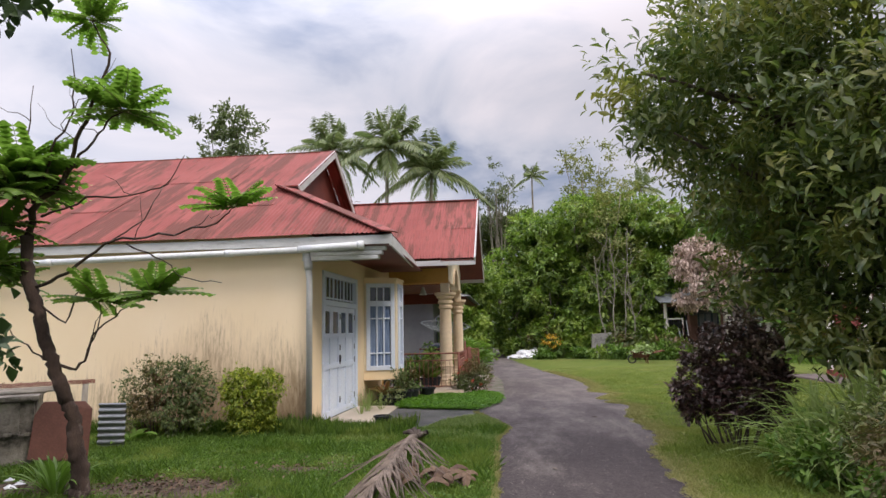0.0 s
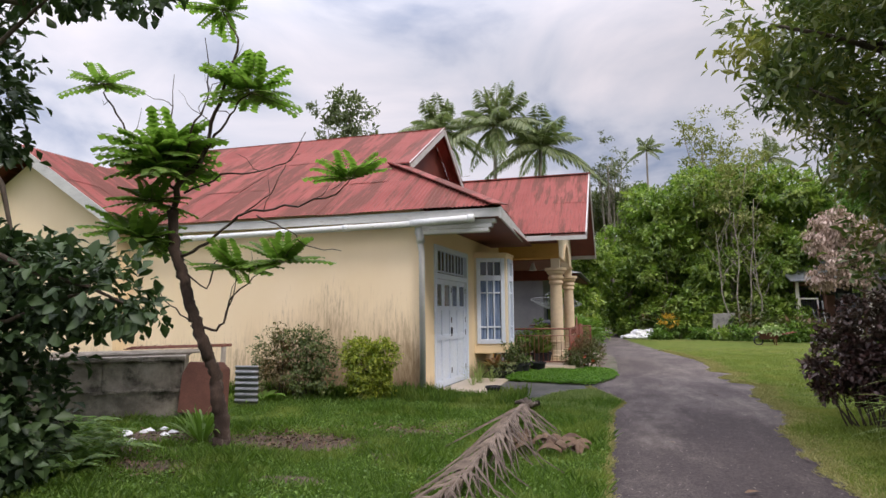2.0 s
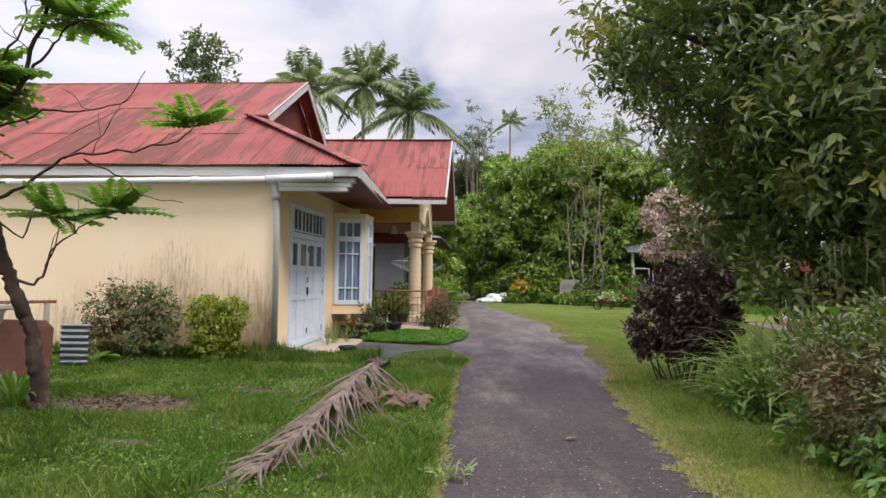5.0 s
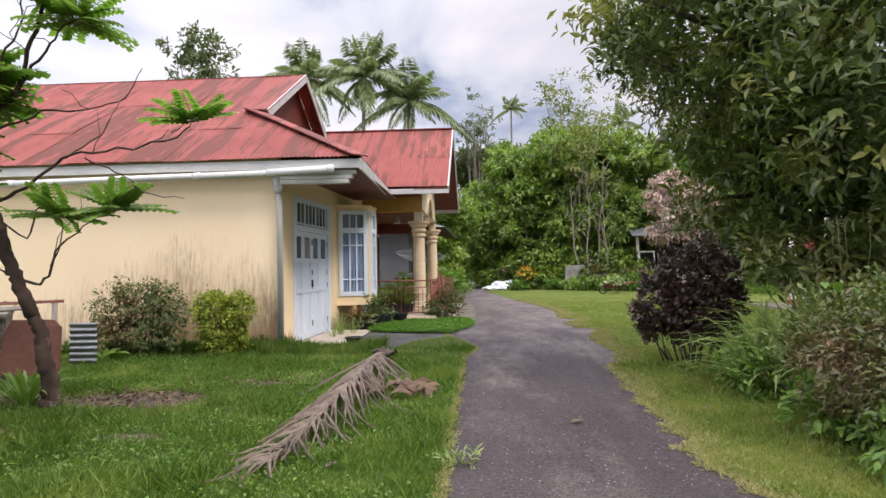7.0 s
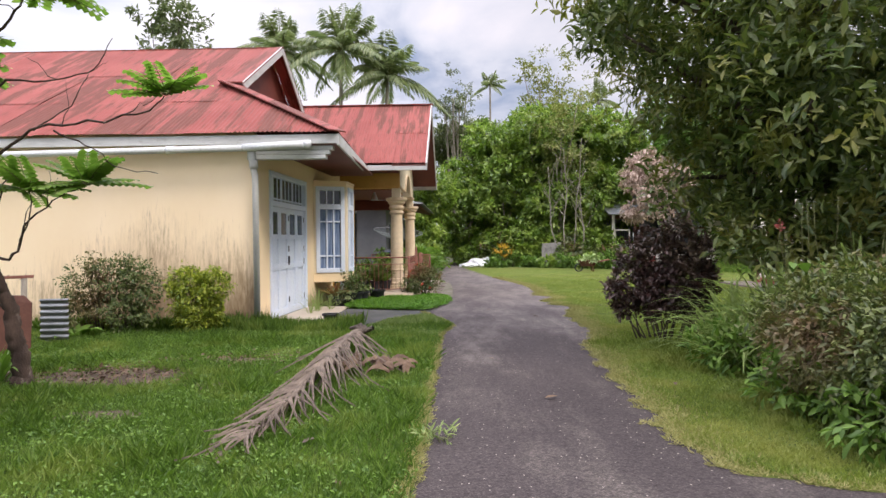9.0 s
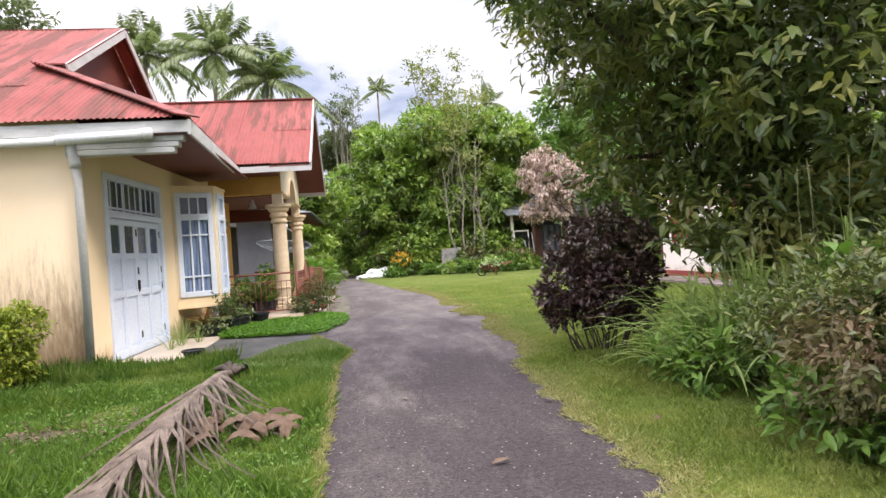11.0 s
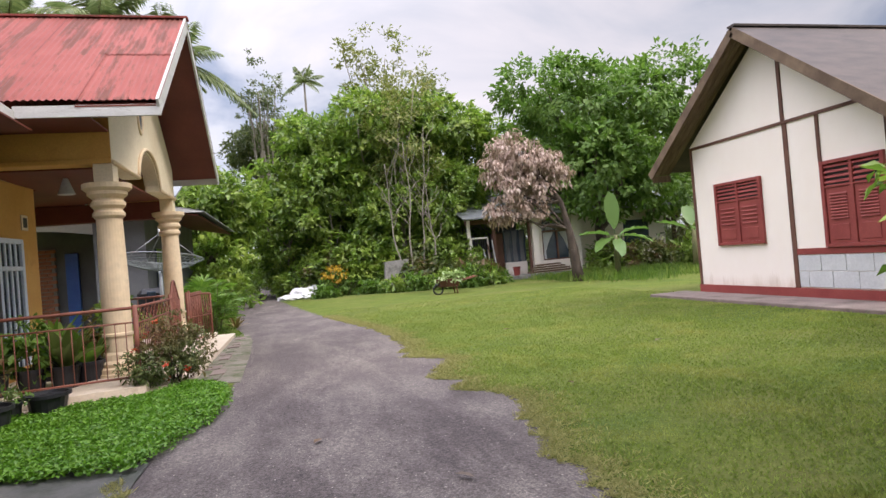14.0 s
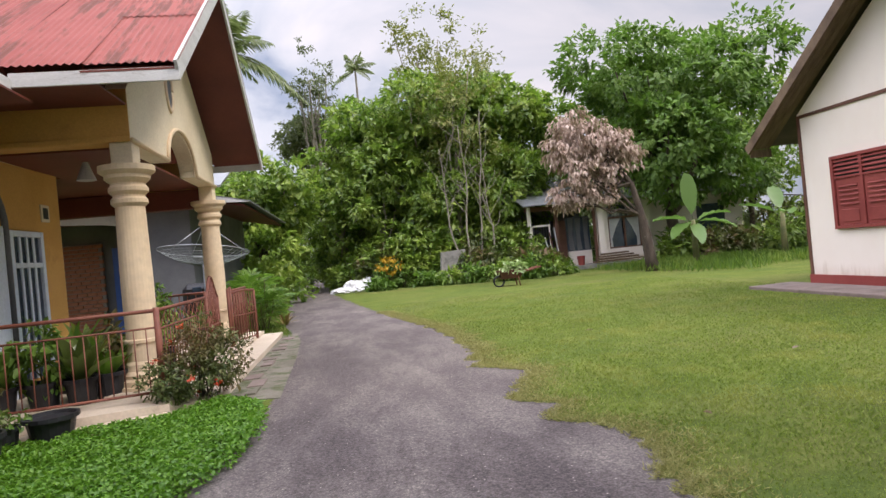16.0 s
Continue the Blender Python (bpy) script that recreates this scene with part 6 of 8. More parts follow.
def palm(name, label, base, height, fronds, length, seed, lean=(0.0, 0.0), trunk_r=0.16, leafm=None, up=0.9, group=""):
    rng = np.random.default_rng(seed)
    t = thing(name, label, "palm tree", group)
    bx, by = base
    top = np.array([bx + lean[0], by + lean[1], height])
    tube("trunk", [((bx + lean[0] * f * f, by + lean[1] * f * f, height * f - 0.05), trunk_r * (1.25 - 0.5 * f)) for f in [i / 10 for i in range(11)]], M_BARK_PALE, t, 9)
    for k in range(fronds):
        a = 2.399 * k + rng.normal(0, 0.15)
        el = up * (1.6 - 2.0 * k / fronds) + rng.normal(0, 0.12) + 0.1
        d = np.array([math.cos(a) * math.cos(el), math.sin(a) * math.cos(el), math.sin(el)])
        L = length * rng.uniform(0.85, 1.1)
        pts = [top + d * L * f + np.array([0, 0, -0.58 * L * f * f * (0.35 + 0.65 * math.cos(el))]) for f in [i / 16 for i in range(17)]]
        pos, way, nor, ln, wd = [], [], [], [], []
        for i in range(2, 17):
            tg = pts[i] - pts[i - 1]
            tg /= np.linalg.norm(tg)
            s = np.cross(tg, [0, 0, 1.0])
            s /= np.linalg.norm(s) + 1e-6
            for h in (0, 0.33, 0.67):
                base_p = pts[i] - tg * L / 16 * h
                for sg in (-1, 1):
                    pos.append(base_p)
                    way.append(s * sg + tg * 0.75 + np.array([0, 0, -0.45 - 0.5 * rng.random()]))
                    nor.append([0, 0, 1.0])
                    ln.append(L * 0.26 * math.sin(math.pi * min(0.93, 0.12 + 0.8 * i / 16)) * rng.uniform(0.85, 1.1))
                    wd.append(L * 0.022)
        fr = tube("frond", [(tuple(p), 0.035 * (1 - 0.8 * i / 16)) for i, p in enumerate(pts)], M_STEM, t, 4)
        leaf_mesh("frond_blade", np.array(pos), np.array(way), np.array(nor), np.array(ln), np.array(wd), leafm or L_PALM, fr, fold=0.1, full=False)
    return t


palm("coconut_palm", "tall coconut palm with drooping fronds behind the house", (-8.1, 45.0), 15.7, 24, 4.9, 101, (0.2, 0), group="coconut palms")
palm("coconut_palm", "tall coconut palm with drooping fronds behind the house", (-12.4, 46.0), 16.0, 22, 4.3, 103, (-0.3, 0), group="coconut palms")
palm("coconut_palm", "tall coconut palm with drooping fronds behind the house", (-5.0, 46.0), 14.0, 22, 4.4, 105, (0.4, 0), group="coconut palms")
palm("areca_palm", "slim areca palm among the far trees", (3.5, 55.0), 15.4, 11, 2.2, 107, (0, 0), 0.10)
palm("areca_palm", "slim areca palm among the far trees", (13.8, 58.0), 14.6, 12, 3.0, 109, (0, 0), 0.12)

# thicket that closes the view between the trunks
THICK = [(10.2, 11.2, 2.6), (10.8, 12.0, 3.2), (12.3, 12.4, 3.0), (8.2, 9.0, 2.2), (9.6, 9.0, 2.4), (8.7, 34.0, 1.5), (8.9, 32.4, 1.0), (15.9, 33.0, 1.3), (1.9, 36.5, 1.3), (3.2, 36.0, 1.6), (4.6, 35.2, 1.5), (6.0, 34.9, 1.4), (7.4, 34.4, 1.7), (8.6, 35.0, 2.0), (9.3, 37.5, 2.4), (4.0, 38.5, 2.6), (6.5, 39.0, 2.8), (1.2, 41.0, 2.4), (11.5, 39.2, 2.6), (16.5, 38.8, 2.6), (19.8, 37.6, 2.2), (22.0, 34.0, 2.4), (21.5, 30.0, 2.0), (19.5, 31.5, 1.4), (17.0, 32.0, 1.2), (-1.6, 31.5, 1.6), (-2.2, 38.0, 2.6), (-4.6, 44.0, 2.8), (-2.6, 47.0, 2.4), (2.0, 46.5, 2.8), (24.5, 22.5, 2.2), (14.5, 40.5, 2.6)]
for i, (tx, ty, th) in enumerate(THICK):
    r = th * 0.75
    bush("thicket_shrub", "dense green undergrowth shrub under the trees", [(tx, ty, th * 0.5, r, r, th * 0.55), (tx + r * 0.6, ty - 0.3, th * 0.35, r * 0.7, r * 0.7, th * 0.4), (tx - r * 0.6, ty + 0.2, th * 0.4, r * 0.7, r * 0.7, th * 0.45)], 1500, 0.28, 0.45, L_TANGLE if i % 3 else L_HEDGE, 300 + i, 4, "bush", 0.3, 14, 0.4, False, group="undergrowth")
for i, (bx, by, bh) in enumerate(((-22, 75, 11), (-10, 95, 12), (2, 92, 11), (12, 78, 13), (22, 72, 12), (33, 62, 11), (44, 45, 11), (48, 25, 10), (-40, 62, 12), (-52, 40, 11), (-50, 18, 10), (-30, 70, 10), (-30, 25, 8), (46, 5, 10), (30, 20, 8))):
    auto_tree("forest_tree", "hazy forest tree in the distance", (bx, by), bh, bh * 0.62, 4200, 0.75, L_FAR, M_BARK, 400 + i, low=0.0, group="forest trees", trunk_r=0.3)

# flowering border by the lawn
bush("flower_bush", "low bush with orange and yellow flowers", [(3.1, 34.6, 0.6, 0.7, 0.5, 0.5), (3.9, 34.2, 0.45, 0.6, 0.4, 0.4)], 700, 0.16, 0.4, L_FERN, 351, 6, "bush", 0.15, 10, 0.4, False)
bush("flower_bush", "bush covered in orange blossom", [(3.2, 34.2, 0.95, 0.5, 0.35, 0.3)], 260, 0.13, 0.6, L_ORANGE, 353, 4, "bush", 0.12, 8, 0.4, False)
for i, (bx, by, bs, lm) in enumerate(((4.6, 33.6, 0.55, L_FERN), (5.5, 32.8, 0.5, L_TANGLE), (6.3, 32.4, 0.6, L_FERN), (7.3, 31.6, 0.65, L_TANGLE), (8.1, 31.4, 0.7, L_FERN), (8.9, 31.6, 0.8, L_TANGLE), (9.6, 32.2, 0.6, L_FERN), (2.6, 33.6, 0.4, L_FERN))):
    bush("border_plant", "leafy green border plant at the lawn's edge", [(bx, by, bs * 0.55, bs * 0.8, bs * 0.6, bs * 0.6), (bx + 0.4, by - 0.2, bs * 0.35, bs * 0.6, bs * 0.5, bs * 0.4)], 520, 0.22, 0.4, lm, 360 + i, 5, "plant", 0.16, 8, 0.3, False, M_STEM, group="border plants")


def strap_plant(name, label, base, leaves, length, width, leafm, seed, arch=0.9, category="plant", up=1.0, thing_=None, group=""):
    """Long arching strap leaves out of one foot; each leaf is a part."""
    rng = np.random.default_rng(seed)
    t = thing_ or thing(name, label, category, group)
    for k in range(leaves):
        a = 2.399 * k + rng.normal(0, 0.3)
        el = up * rng.uniform(0.55, 1.35)
        L = length * rng.uniform(0.6, 1.1)
        d = np.array([math.cos(a) * math.cos(el), math.sin(a) * math.cos(el), math.sin(el)])
        s = np.array([-math.sin(a), math.cos(a), 0])
        vs, fs = [], []
        foot = np.array(base) + np.array([math.cos(a), math.sin(a), 0]) * 0.04
        for i in range(8):
            f = i / 7
            p = foot + d * L * f + np.array([0, 0, -arch * L * f ** 2.2 * 0.5])
            w = width * (0.35 + 1.3 * f - 1.6 * f * f) if f < 0.98 else width * 0.04
            vs += [tuple(p - s * w / 2 + np.array([0, 0, w * 0.2])), tuple(p), tuple(p + s * w / 2 + np.array([0, 0, w * 0.2]))]
        for i in range(7):
            for j in range(2):
                fs.append((i * 3 + j, i * 3 + j + 1, i * 3 + j + 4, i * 3 + j + 3))
        raw("leaf", vs, fs, leafm, t, smooth=True)
    return t


# tall grass by the hedge
for i, (gx, gy, gl, gn) in enumerate(((4.2, 7.15, 1.7, 44), (4.5, 6.6, 2.2, 44), (4.0, 6.35, 1.4, 36), (5.0, 6.0, 2.6, 40), (4.8, 7.3, 2.2, 36), (5.5, 5.7, 2.9, 36), (3.95, 6.9, 1.1, 30), (5.4, 6.6, 2.8, 30), (6.2, 5.2, 3.0, 30), (4.75, 5.7, 2.1, 34), (5.1, 5.1, 2.3, 34), (4.5, 6.1, 1.9, 34))):
    strap_plant("tall_grass", "tall arching green grass clump beside the hedge", (gx, gy, 0.0), gn + 16, gl, 0.048, L_REED, 500 + i, 0.95, "grass", 1.18, group="tall grass clumps")
for i, (gx, gy, gl, gn) in enumerate(((-1.95, 11.9, 0.7, 26), (-2.05, 12.35, 0.75, 26), (-1.75, 12.2, 0.5, 20), (-2.0, 11.5, 0.45, 16))):
    strap_plant("grass_tuft", "yellow-green grass tuft by the door step", (gx, gy, 0.05), gn, gl, 0.018, L_REED, 520 + i, 0.7, "grass", 1.15, group="step grass tufts")
strap_plant("cordyline", "spreading strap-leaved cordyline beside the lane", (-1.0, 25.6, 0.05), 56, 1.7, 0.085, L_FERN, 530, 0.62)
strap_plant("cordyline", "spreading strap-leaved cordyline beside the lane", (-0.7, 26.6, 0.05), 46, 1.7, 0.085, L_FERN, 531, 0.62)
strap_plant("red_plant", "small red-leaved plant on the grass verge", (0.0, 23.4, 0.0), 14, 0.55, 0.09, L_CROTON, 532, 0.7)


def fan_palm(base, stems, height, reach, seed):
    """A clump of thin canes with fan-shaped leaves."""
    rng = np.random.default_rng(seed)
    t = thing("fan_palm", "dense dark green fan palm clump at the end of the porch", "palm")
    for k in range(stems):
        a = 2 * math.pi * k / stems + rng.normal(0, 0.3)
        lean = reach * rng.uniform(0.1, 0.7)
        h = height * rng.uniform(0.45, 0.85)
        foot = (base[0] + 0.12 * math.cos(a), base[1] + 0.12 * math.sin(a), base[2])
        tip = np.array([base[0] + lean * math.cos(a), base[1] + lean * math.sin(a), base[2] + h])
        tube("cane", wander(foot, tip, 0.014, 0.008, 0.04, 5, rng), M_STEM, t, 5)
        for j in range(4):
            b = a + rng.normal(0, 1.1)
            el = rng.uniform(-0.1, 0.9)
            d = np.array([math.cos(b) * math.cos(el), math.sin(b) * math.cos(el), math.sin(el)])
            hub = tip + d * 0.16 - np.array([0, 0, 0.12 * j])
            side = np.cross(d, [0, 0, 1.0])
            side /= np.linalg.norm(side)
            ang = np.linspace(-1.25, 1.25, 9) + rng.normal(0, 0.05, 9)
            way = np.cos(ang)[:, None] * d + np.sin(ang)[:, None] * side + np.array([0, 0, -0.12])
            leaf_mesh("leaf_fan", np.tile(hub, (9, 1)), way, np.tile(np.cross(side, d), (9, 1)), 0.42 * (0.75 + 0.25 * np.cos(ang)), np.full(9, 0.05), L_FERN, t, fold=0.2)
    return t


strap_plant("reed_clump", "tall arching green reeds beside the purple shrub", (3.98, 7.1, 0.0), 46, 1.15, 0.026, L_REED, 545, 0.9, "reeds", 1.0, group="verge reeds")
strap_plant("reed_clump", "tall arching green reeds beside the purple shrub", (4.15, 6.5, 0.0), 46, 1.25, 0.026, L_REED, 546, 0.9, "reeds", 1.0, group="verge reeds")
fan_palm((-0.42, 22.6, 0.0), 11, 1.35, 0.75, 541)
fan_palm((-0.75, 23.5, 0.0), 9, 1.5, 0.7, 542)
strap_plant("bamboo_plant", "leafy green plant at the young tree's foot", (-3.75, 5.75, 0.0), 34, 0.75, 0.06, L_FERN, 533, 0.8, up=1.1)
strap_plant("bamboo_plant", "leafy green plant at the young tree's foot", (-4.0, 5.95, 0.0), 26, 0.6, 0.05, L_FERN, 534, 0.8, up=1.1)
strap_plant("taro_plant", "broad-leaved plant at the wall's foot", (-4.9, 8.75, 0.0), 7, 0.65, 0.28, L_FERN, 535, 0.8)


def fern(label, base, fronds, length, seed, leafm=L_FERN):
    rng = np.random.default_rng(seed)
    t = thing("fern", label, "fern")
    for k in range(fronds):
        a = 2.399 * k + rng.normal(0, 0.2)
        el = rng.uniform(0.3, 1.1)
        L = length * rng.uniform(0.7, 1.15)
        d = np.array([math.cos(a) * math.cos(el), math.sin(a) * math.cos(el), math.sin(el)])
        pts = [np.array(base) + d * L * i / 14 + np.array([0, 0, -0.55 * L * (i / 14) ** 2]) for i in range(15)]
        pos, way, ln = [], [], []
        for i in range(2, 15):
            tg = pts[i] - pts[i - 1]
            tg /= np.linalg.norm(tg)
            s = np.cross(tg, [0, 0, 1.0])
            s /= np.linalg.norm(s) + 1e-6
            for sg in (-1, 1):
                pos.append(pts[i])
                way.append(s * sg + tg * 0.5)
                ln.append(L * 0.2 * math.sin(math.pi * min(0.95, 0.2 + 0.78 * i / 14)))
        leaf_mesh("frond", np.array(pos), np.array(way), np.tile([0, 0, 1.0], (len(pos), 1)), np.array(ln), np.full(len(pos), L * 0.055), leafm, t, fold=0.1)
    return t


fern("bright green fern beside the concrete tank", (-5.15, 5.35, 0.05), 22, 0.75, 601)
fern("bright green fern beside the concrete tank", (-4.75, 5.0, 0.05), 18, 0.6, 602)
fern("bright green fern at the garden's edge", (-4.6, 4.2, 0.05), 20, 0.7, 603)
fern("bright green fern at the garden's edge", (-5.3, 4.5, 0.05), 20, 0.8, 604)
fern("bright green fern at the tree's foot", (-4.25, 4.75, 0.05), 24, 0.75, 608)
fern("bright green fern at the tree's foot", (-4.0, 4.25, 0.03), 22, 0.6, 609)
fern("arching fern under the purple shrub", (4.55, 7.5, 0.25), 16, 1.0, 605)
fern("arching fern in the hedge", (5.0, 6.0, 0.9), 14, 0.9, 606)
fern("pale yellow-green fern arching out of the hedge", (4.35, 6.75, 0.35), 13, 1.05, 607, L_REED)


# ---- dead palm frond on the lawn ----
def dead_frond():
    rng = np.random.default_rng(31)
    t = thing("dead_palm_frond", "dry brown fallen coconut frond lying on the lawn", "palm frond")
    n = 36
    pts = []
    for i in range(n + 1):
        f = i / n
        pts.append(np.array([-0.50 + 0.16 * math.sin(f * 3.0) - 0.06 * f, 8.42 - 4.6 * f, 0.05 + 0.30 * math.sin(math.pi * min(1, 0.08 + f * 0.95)) * (1 - 0.45 * f)]))
    tube("midrib", [(tuple(p), 0.045 * (1 - 0.9 * i / n) + 0.004) for i, p in enumerate(pts)], M_DRY, t, 6)
    for i in range(4, n + 1):
        tg = pts[min(i + 1, n)] - pts[i - 1]
        tg /= np.linalg.norm(tg)
        for sg in (-1, 1):
            for h in range(3):
                if rng.random() < 0.12:
                    continue
                s = np.cross(tg, [0, 0, 1.0]) * sg
                L = 0.95 * math.sin(math.pi * min(0.86, 0.22 + 0.68 * i / n)) * rng.uniform(0.55, 1.15)
                d = s * (rng.uniform(0.08, 0.45) if sg > 0 else rng.uniform(0.12, 0.5)) + tg * 0.95 + rng.normal(0, 0.09, 3)
                d /= np.linalg.norm(d)
                foot = pts[i] - tg * 0.043 * h
                side = np.cross(d, [0, 0, 1.0])
                side /= np.linalg.norm(side)
                width = rng.uniform(0.018, 0.036)
                bend = rng.normal(0, 0.14)
                vs, fs = [], []
                for k in range(6):
                    f = k / 5
                    p = foot + d * L * f + side * bend * f * f
                    p[2] = max(0.045 + 0.012 * rng.random(), foot[2] * (1 - f) ** 0.9 + 0.05 * math.sin(math.pi * f) + 0.02)
                    w = width * (1 - 0.75 * f)
                    vs += [tuple(p - side * w / 2), tuple(p + np.array([0, 0, 0.010])), tuple(p + side * w / 2)]
                for k in range(5):
                    for j in range(2):
                        fs.append((k * 3 + j, k * 3 + j + 1, k * 3 + j + 4, k * 3 + j + 3))
                raw("leaflet", vs, fs, M_DRY, t)
    # the dark split butt
    for k in range(5):
        a = 0.5 * k
        tube("butt", [(tuple(pts[0] + np.array([-0.20 + 0.08 * k, 0.26 - 0.03 * k, 0.02 + 0.02 * (k % 3)])), 0.02), (tuple(pts[0] + np.array([-0.10 + 0.06 * k, 0.24, 0.04 + 0.03 * math.sin(a * 3)])), 0.04), (tuple(pts[0] + np.array([0.01 * k, 0.05, 0.01])), 0.035)], M_BARK, t, 7)
    return t


dead_frond()
rng = np.random.default_rng(33)
husk = thing("palm_sheath", "brown dried palm sheath on the grass", "debris")
for k in range(26):
    a = rng.uniform(0, 6.28)
    p0 = np.array([-0.05 + rng.normal(0, 0.22), 6.25 + rng.normal(0, 0.18), 0.05])
    d = np.array([math.cos(a), math.sin(a), 0.12])
    side = np.array([-math.sin(a), math.cos(a), 0.1])
    vs, fs = [], []
    for i in range(5):
        f = i / 4
        p = p0 + d * 0.28 * f + np.array([0, 0, 0.07 * math.sin(math.pi * f)])
        w = 0.05 * math.sin(math.pi * (0.15 + 0.8 * f))
        vs += [tuple(p - side * w), tuple(p + np.array([0, 0, 0.03])), tuple(p + side * w)]
    for i in range(4):
        for j in range(2):
            fs.append((i * 3 + j, i * 3 + j + 1, i * 3 + j + 4, i * 3 + j + 3))
    raw("flake", vs, fs, M_LITTER, husk)

# ---- concrete tank, sheets, poles ----
tank = thing("concrete_tank", "mouldy grey concrete block tank with a broken rim", "tank")
ta, tb = Vector((-7.3, 5.75, 0)), Vector((-5.22, 7.22, 0))
td = (tb - ta).normalized()
tn = Vector((-td.y, td.x, 0))
for r in range(2):
    for k in range(6):
        off = 0.0 if r == 0 else 0.2
        s0 = max(0, k * 0.43 - off)
        s1 = min((tb - ta).length, (k + 1) * 0.43 - off) - 0.004
        if s1 - s0 < 0.05:
            continue
        z0, z1 = 0.0 + r * 0.40, 0.385 + r * 0.40
        jit = 0.008 * math.sin(k * 3.3 + r)
        pts = [ta + td * s0 + tn * jit, ta + td * s1 + tn * jit, ta + td * s1 + tn * (0.16 + jit), ta + td * s0 + tn * (0.16 + jit)]
        prism("block", [(p.x, p.y, z0) for p in pts], (0, 0, z1 - z0), M_BLOCK, tank)
pc = [ta + tn * 0.02, tb - td * 0.02 + tn * 0.02, tb - td * 0.02 + tn * 0.14, ta + tn * 0.14]
prism("mortar", [(p.x, p.y, 0.0) for p in pc], (0, 0, 0.80), M_BLOCK, tank)
pr = [ta - tn * 0.02, tb + td * 0.02 - tn * 0.02, tb + td * 0.02 + tn * 1.3, ta + tn * 1.3]
prism("rim", [(p.x, p.y, 0.802) for p in pr], (0, 0, 0.06), M_BLOCK, tank, "rough grey slab on the tank")
rng = np.random.default_rng(34)
for k in range(46):
    p = ta + td * (0.05 + 2.44 * k / 46) - tn * (0.03 + 0.012 * rng.random()) + Vector((0, 0, (0.40 if k % 2 else 0.83) + rng.normal(0, 0.012)))
    q = p + td * rng.uniform(0.05, 0.12)
    bar("rough_mortar", tuple(p), tuple(q + Vector((0, 0, rng.normal(0, 0.01)))), 0.03, rng.uniform(0.02, 0.05), M_BLOCK, tank)
pe = [tb + tn * 0.165 - td * 0.16, tb + tn * 0.165, tb + tn * 1.28, tb + tn * 1.28 - td * 0.16]
prism("side_wall", [(p.x, p.y, 0.0) for p in pe], (0, 0, 0.80), M_BLOCK, tank)
for i in range(5):
    pole = tube("pole", [(tuple(ta + td * (0.5 + 0.05 * i) + tn * (0.12 + 0.2 * i) + Vector((0, 0, 0.89 + 0.012 * (i % 2)))), 0.022), (tuple(tb + td * (0.1 + 0.1 * (i % 3)) + tn * (0.1 + 0.21 * i) + Vector((0, 0, 0.90))), 0.018)], M_BARK_PALE, None, 6)
    tagged(pole, "weathered wooden pole lying on the tank", "pole", "poles on the tank")
post = tagged(tube("post", [((-5.35, 8.3, -0.05), 0.045), ((-5.33, 8.3, 0.98), 0.04)], M_BARK_PALE, None, 7), "short weathered wooden post", "post")
wire = thing("wire_mesh", "rusty wire mesh spread over the tank", "wire")
for i in range(7):
    tube("wire", [(tuple(tb + td * (-0.7 + 0.2 * i) + tn * 0.1 + Vector((0, 0, 0.96 + 0.02 * (i % 2)))), 0.006), (tuple(tb + td * (-0.65 + 0.2 * i) + tn * 1.0 + Vector((0, 0, 0.99))), 0.006)], M_IRON, wire, 4)
for i in range(4):
    tube("wire", [(tuple(tb + td * -0.8 + tn * (0.15 + 0.25 * i) + Vector((0, 0, 0.97))), 0.006), (tuple(tb + td * 0.65 + tn * (0.15 + 0.25 * i) + Vector((0, 0, 0.98))), 0.006)], M_IRON, wire, 4)
sheet = tagged(prism("rusted_sheet", [(-5.16, 7.05, 0.10), (-4.58, 7.35, 0.02), (-4.62, 7.45, 0.66), (-4.72, 7.44, 0.76), (-5.12, 7.22, 0.78), (-5.18, 7.15, 0.62)], (0.0, 0.02, 0.004), M_SHEET_RUST), "rusted brown metal sheet leaning on the tank", "metal sheet")
vs, fs = [], []
for i in range(37):
    z = 0.02 + 0.62 * i / 36
    o = 0.016 * math.sin(i / 36 * 2 * math.pi * 7)
    for k in range(5):
        f = k / 4
        vs.append((-5.12 + 0.40 * f, 8.32 + o + 0.03 * f, z))
for i in range(36):
    for k in range(4):
        fs.append((i * 5 + k, i * 5 + k + 1, i * 5 + k + 6, i * 5 + k + 5))
tagged(raw("zinc_sheet", vs, fs, M_ZINC, None, True), "corrugated grey zinc sheet standing on edge", "metal sheet")

# soil under the young tree, with litter
soil = thing("soil_patch", "bare dark soil with dead leaves under the young tree, partly standing in for tree shade", "soil")
rng = np.random.default_rng(35)
# patches at y 4.6 to 5.1 also darken the ground as tree shade
for cx, cy, rx, ry in ((-2.7, 6.0, 1.0, 0.55), (-4.3, 5.95, 0.95, 0.55), (-1.7, 6.9, 0.5, 0.25), (-1.5, 5.6, 0.35, 0.2), (-3.5, 4.7, 0.7, 0.28), (-4.6, 5.1, 0.8, 0.4), (-2.0, 4.6, 0.4, 0.16), (-1.2, 7.6, 0.35, 0.18)):
    ring = []
    for k in range(26):
        a = 2 * math.pi * k / 26
        q = 1 + 0.35 * noise.noise((math.cos(a) * 1.7 + cx, math.sin(a) * 1.7 + cy, 3.0))
        ring.append((cx + rx * q * math.cos(a), cy + ry * q * math.sin(a), 0.006))
    raw("soil", [(cx, cy, 0.028)] + ring, [(0, 1 + k, 1 + (k + 1) % 26) for k in range(26)], M_SOIL, soil, True)
k = 1500
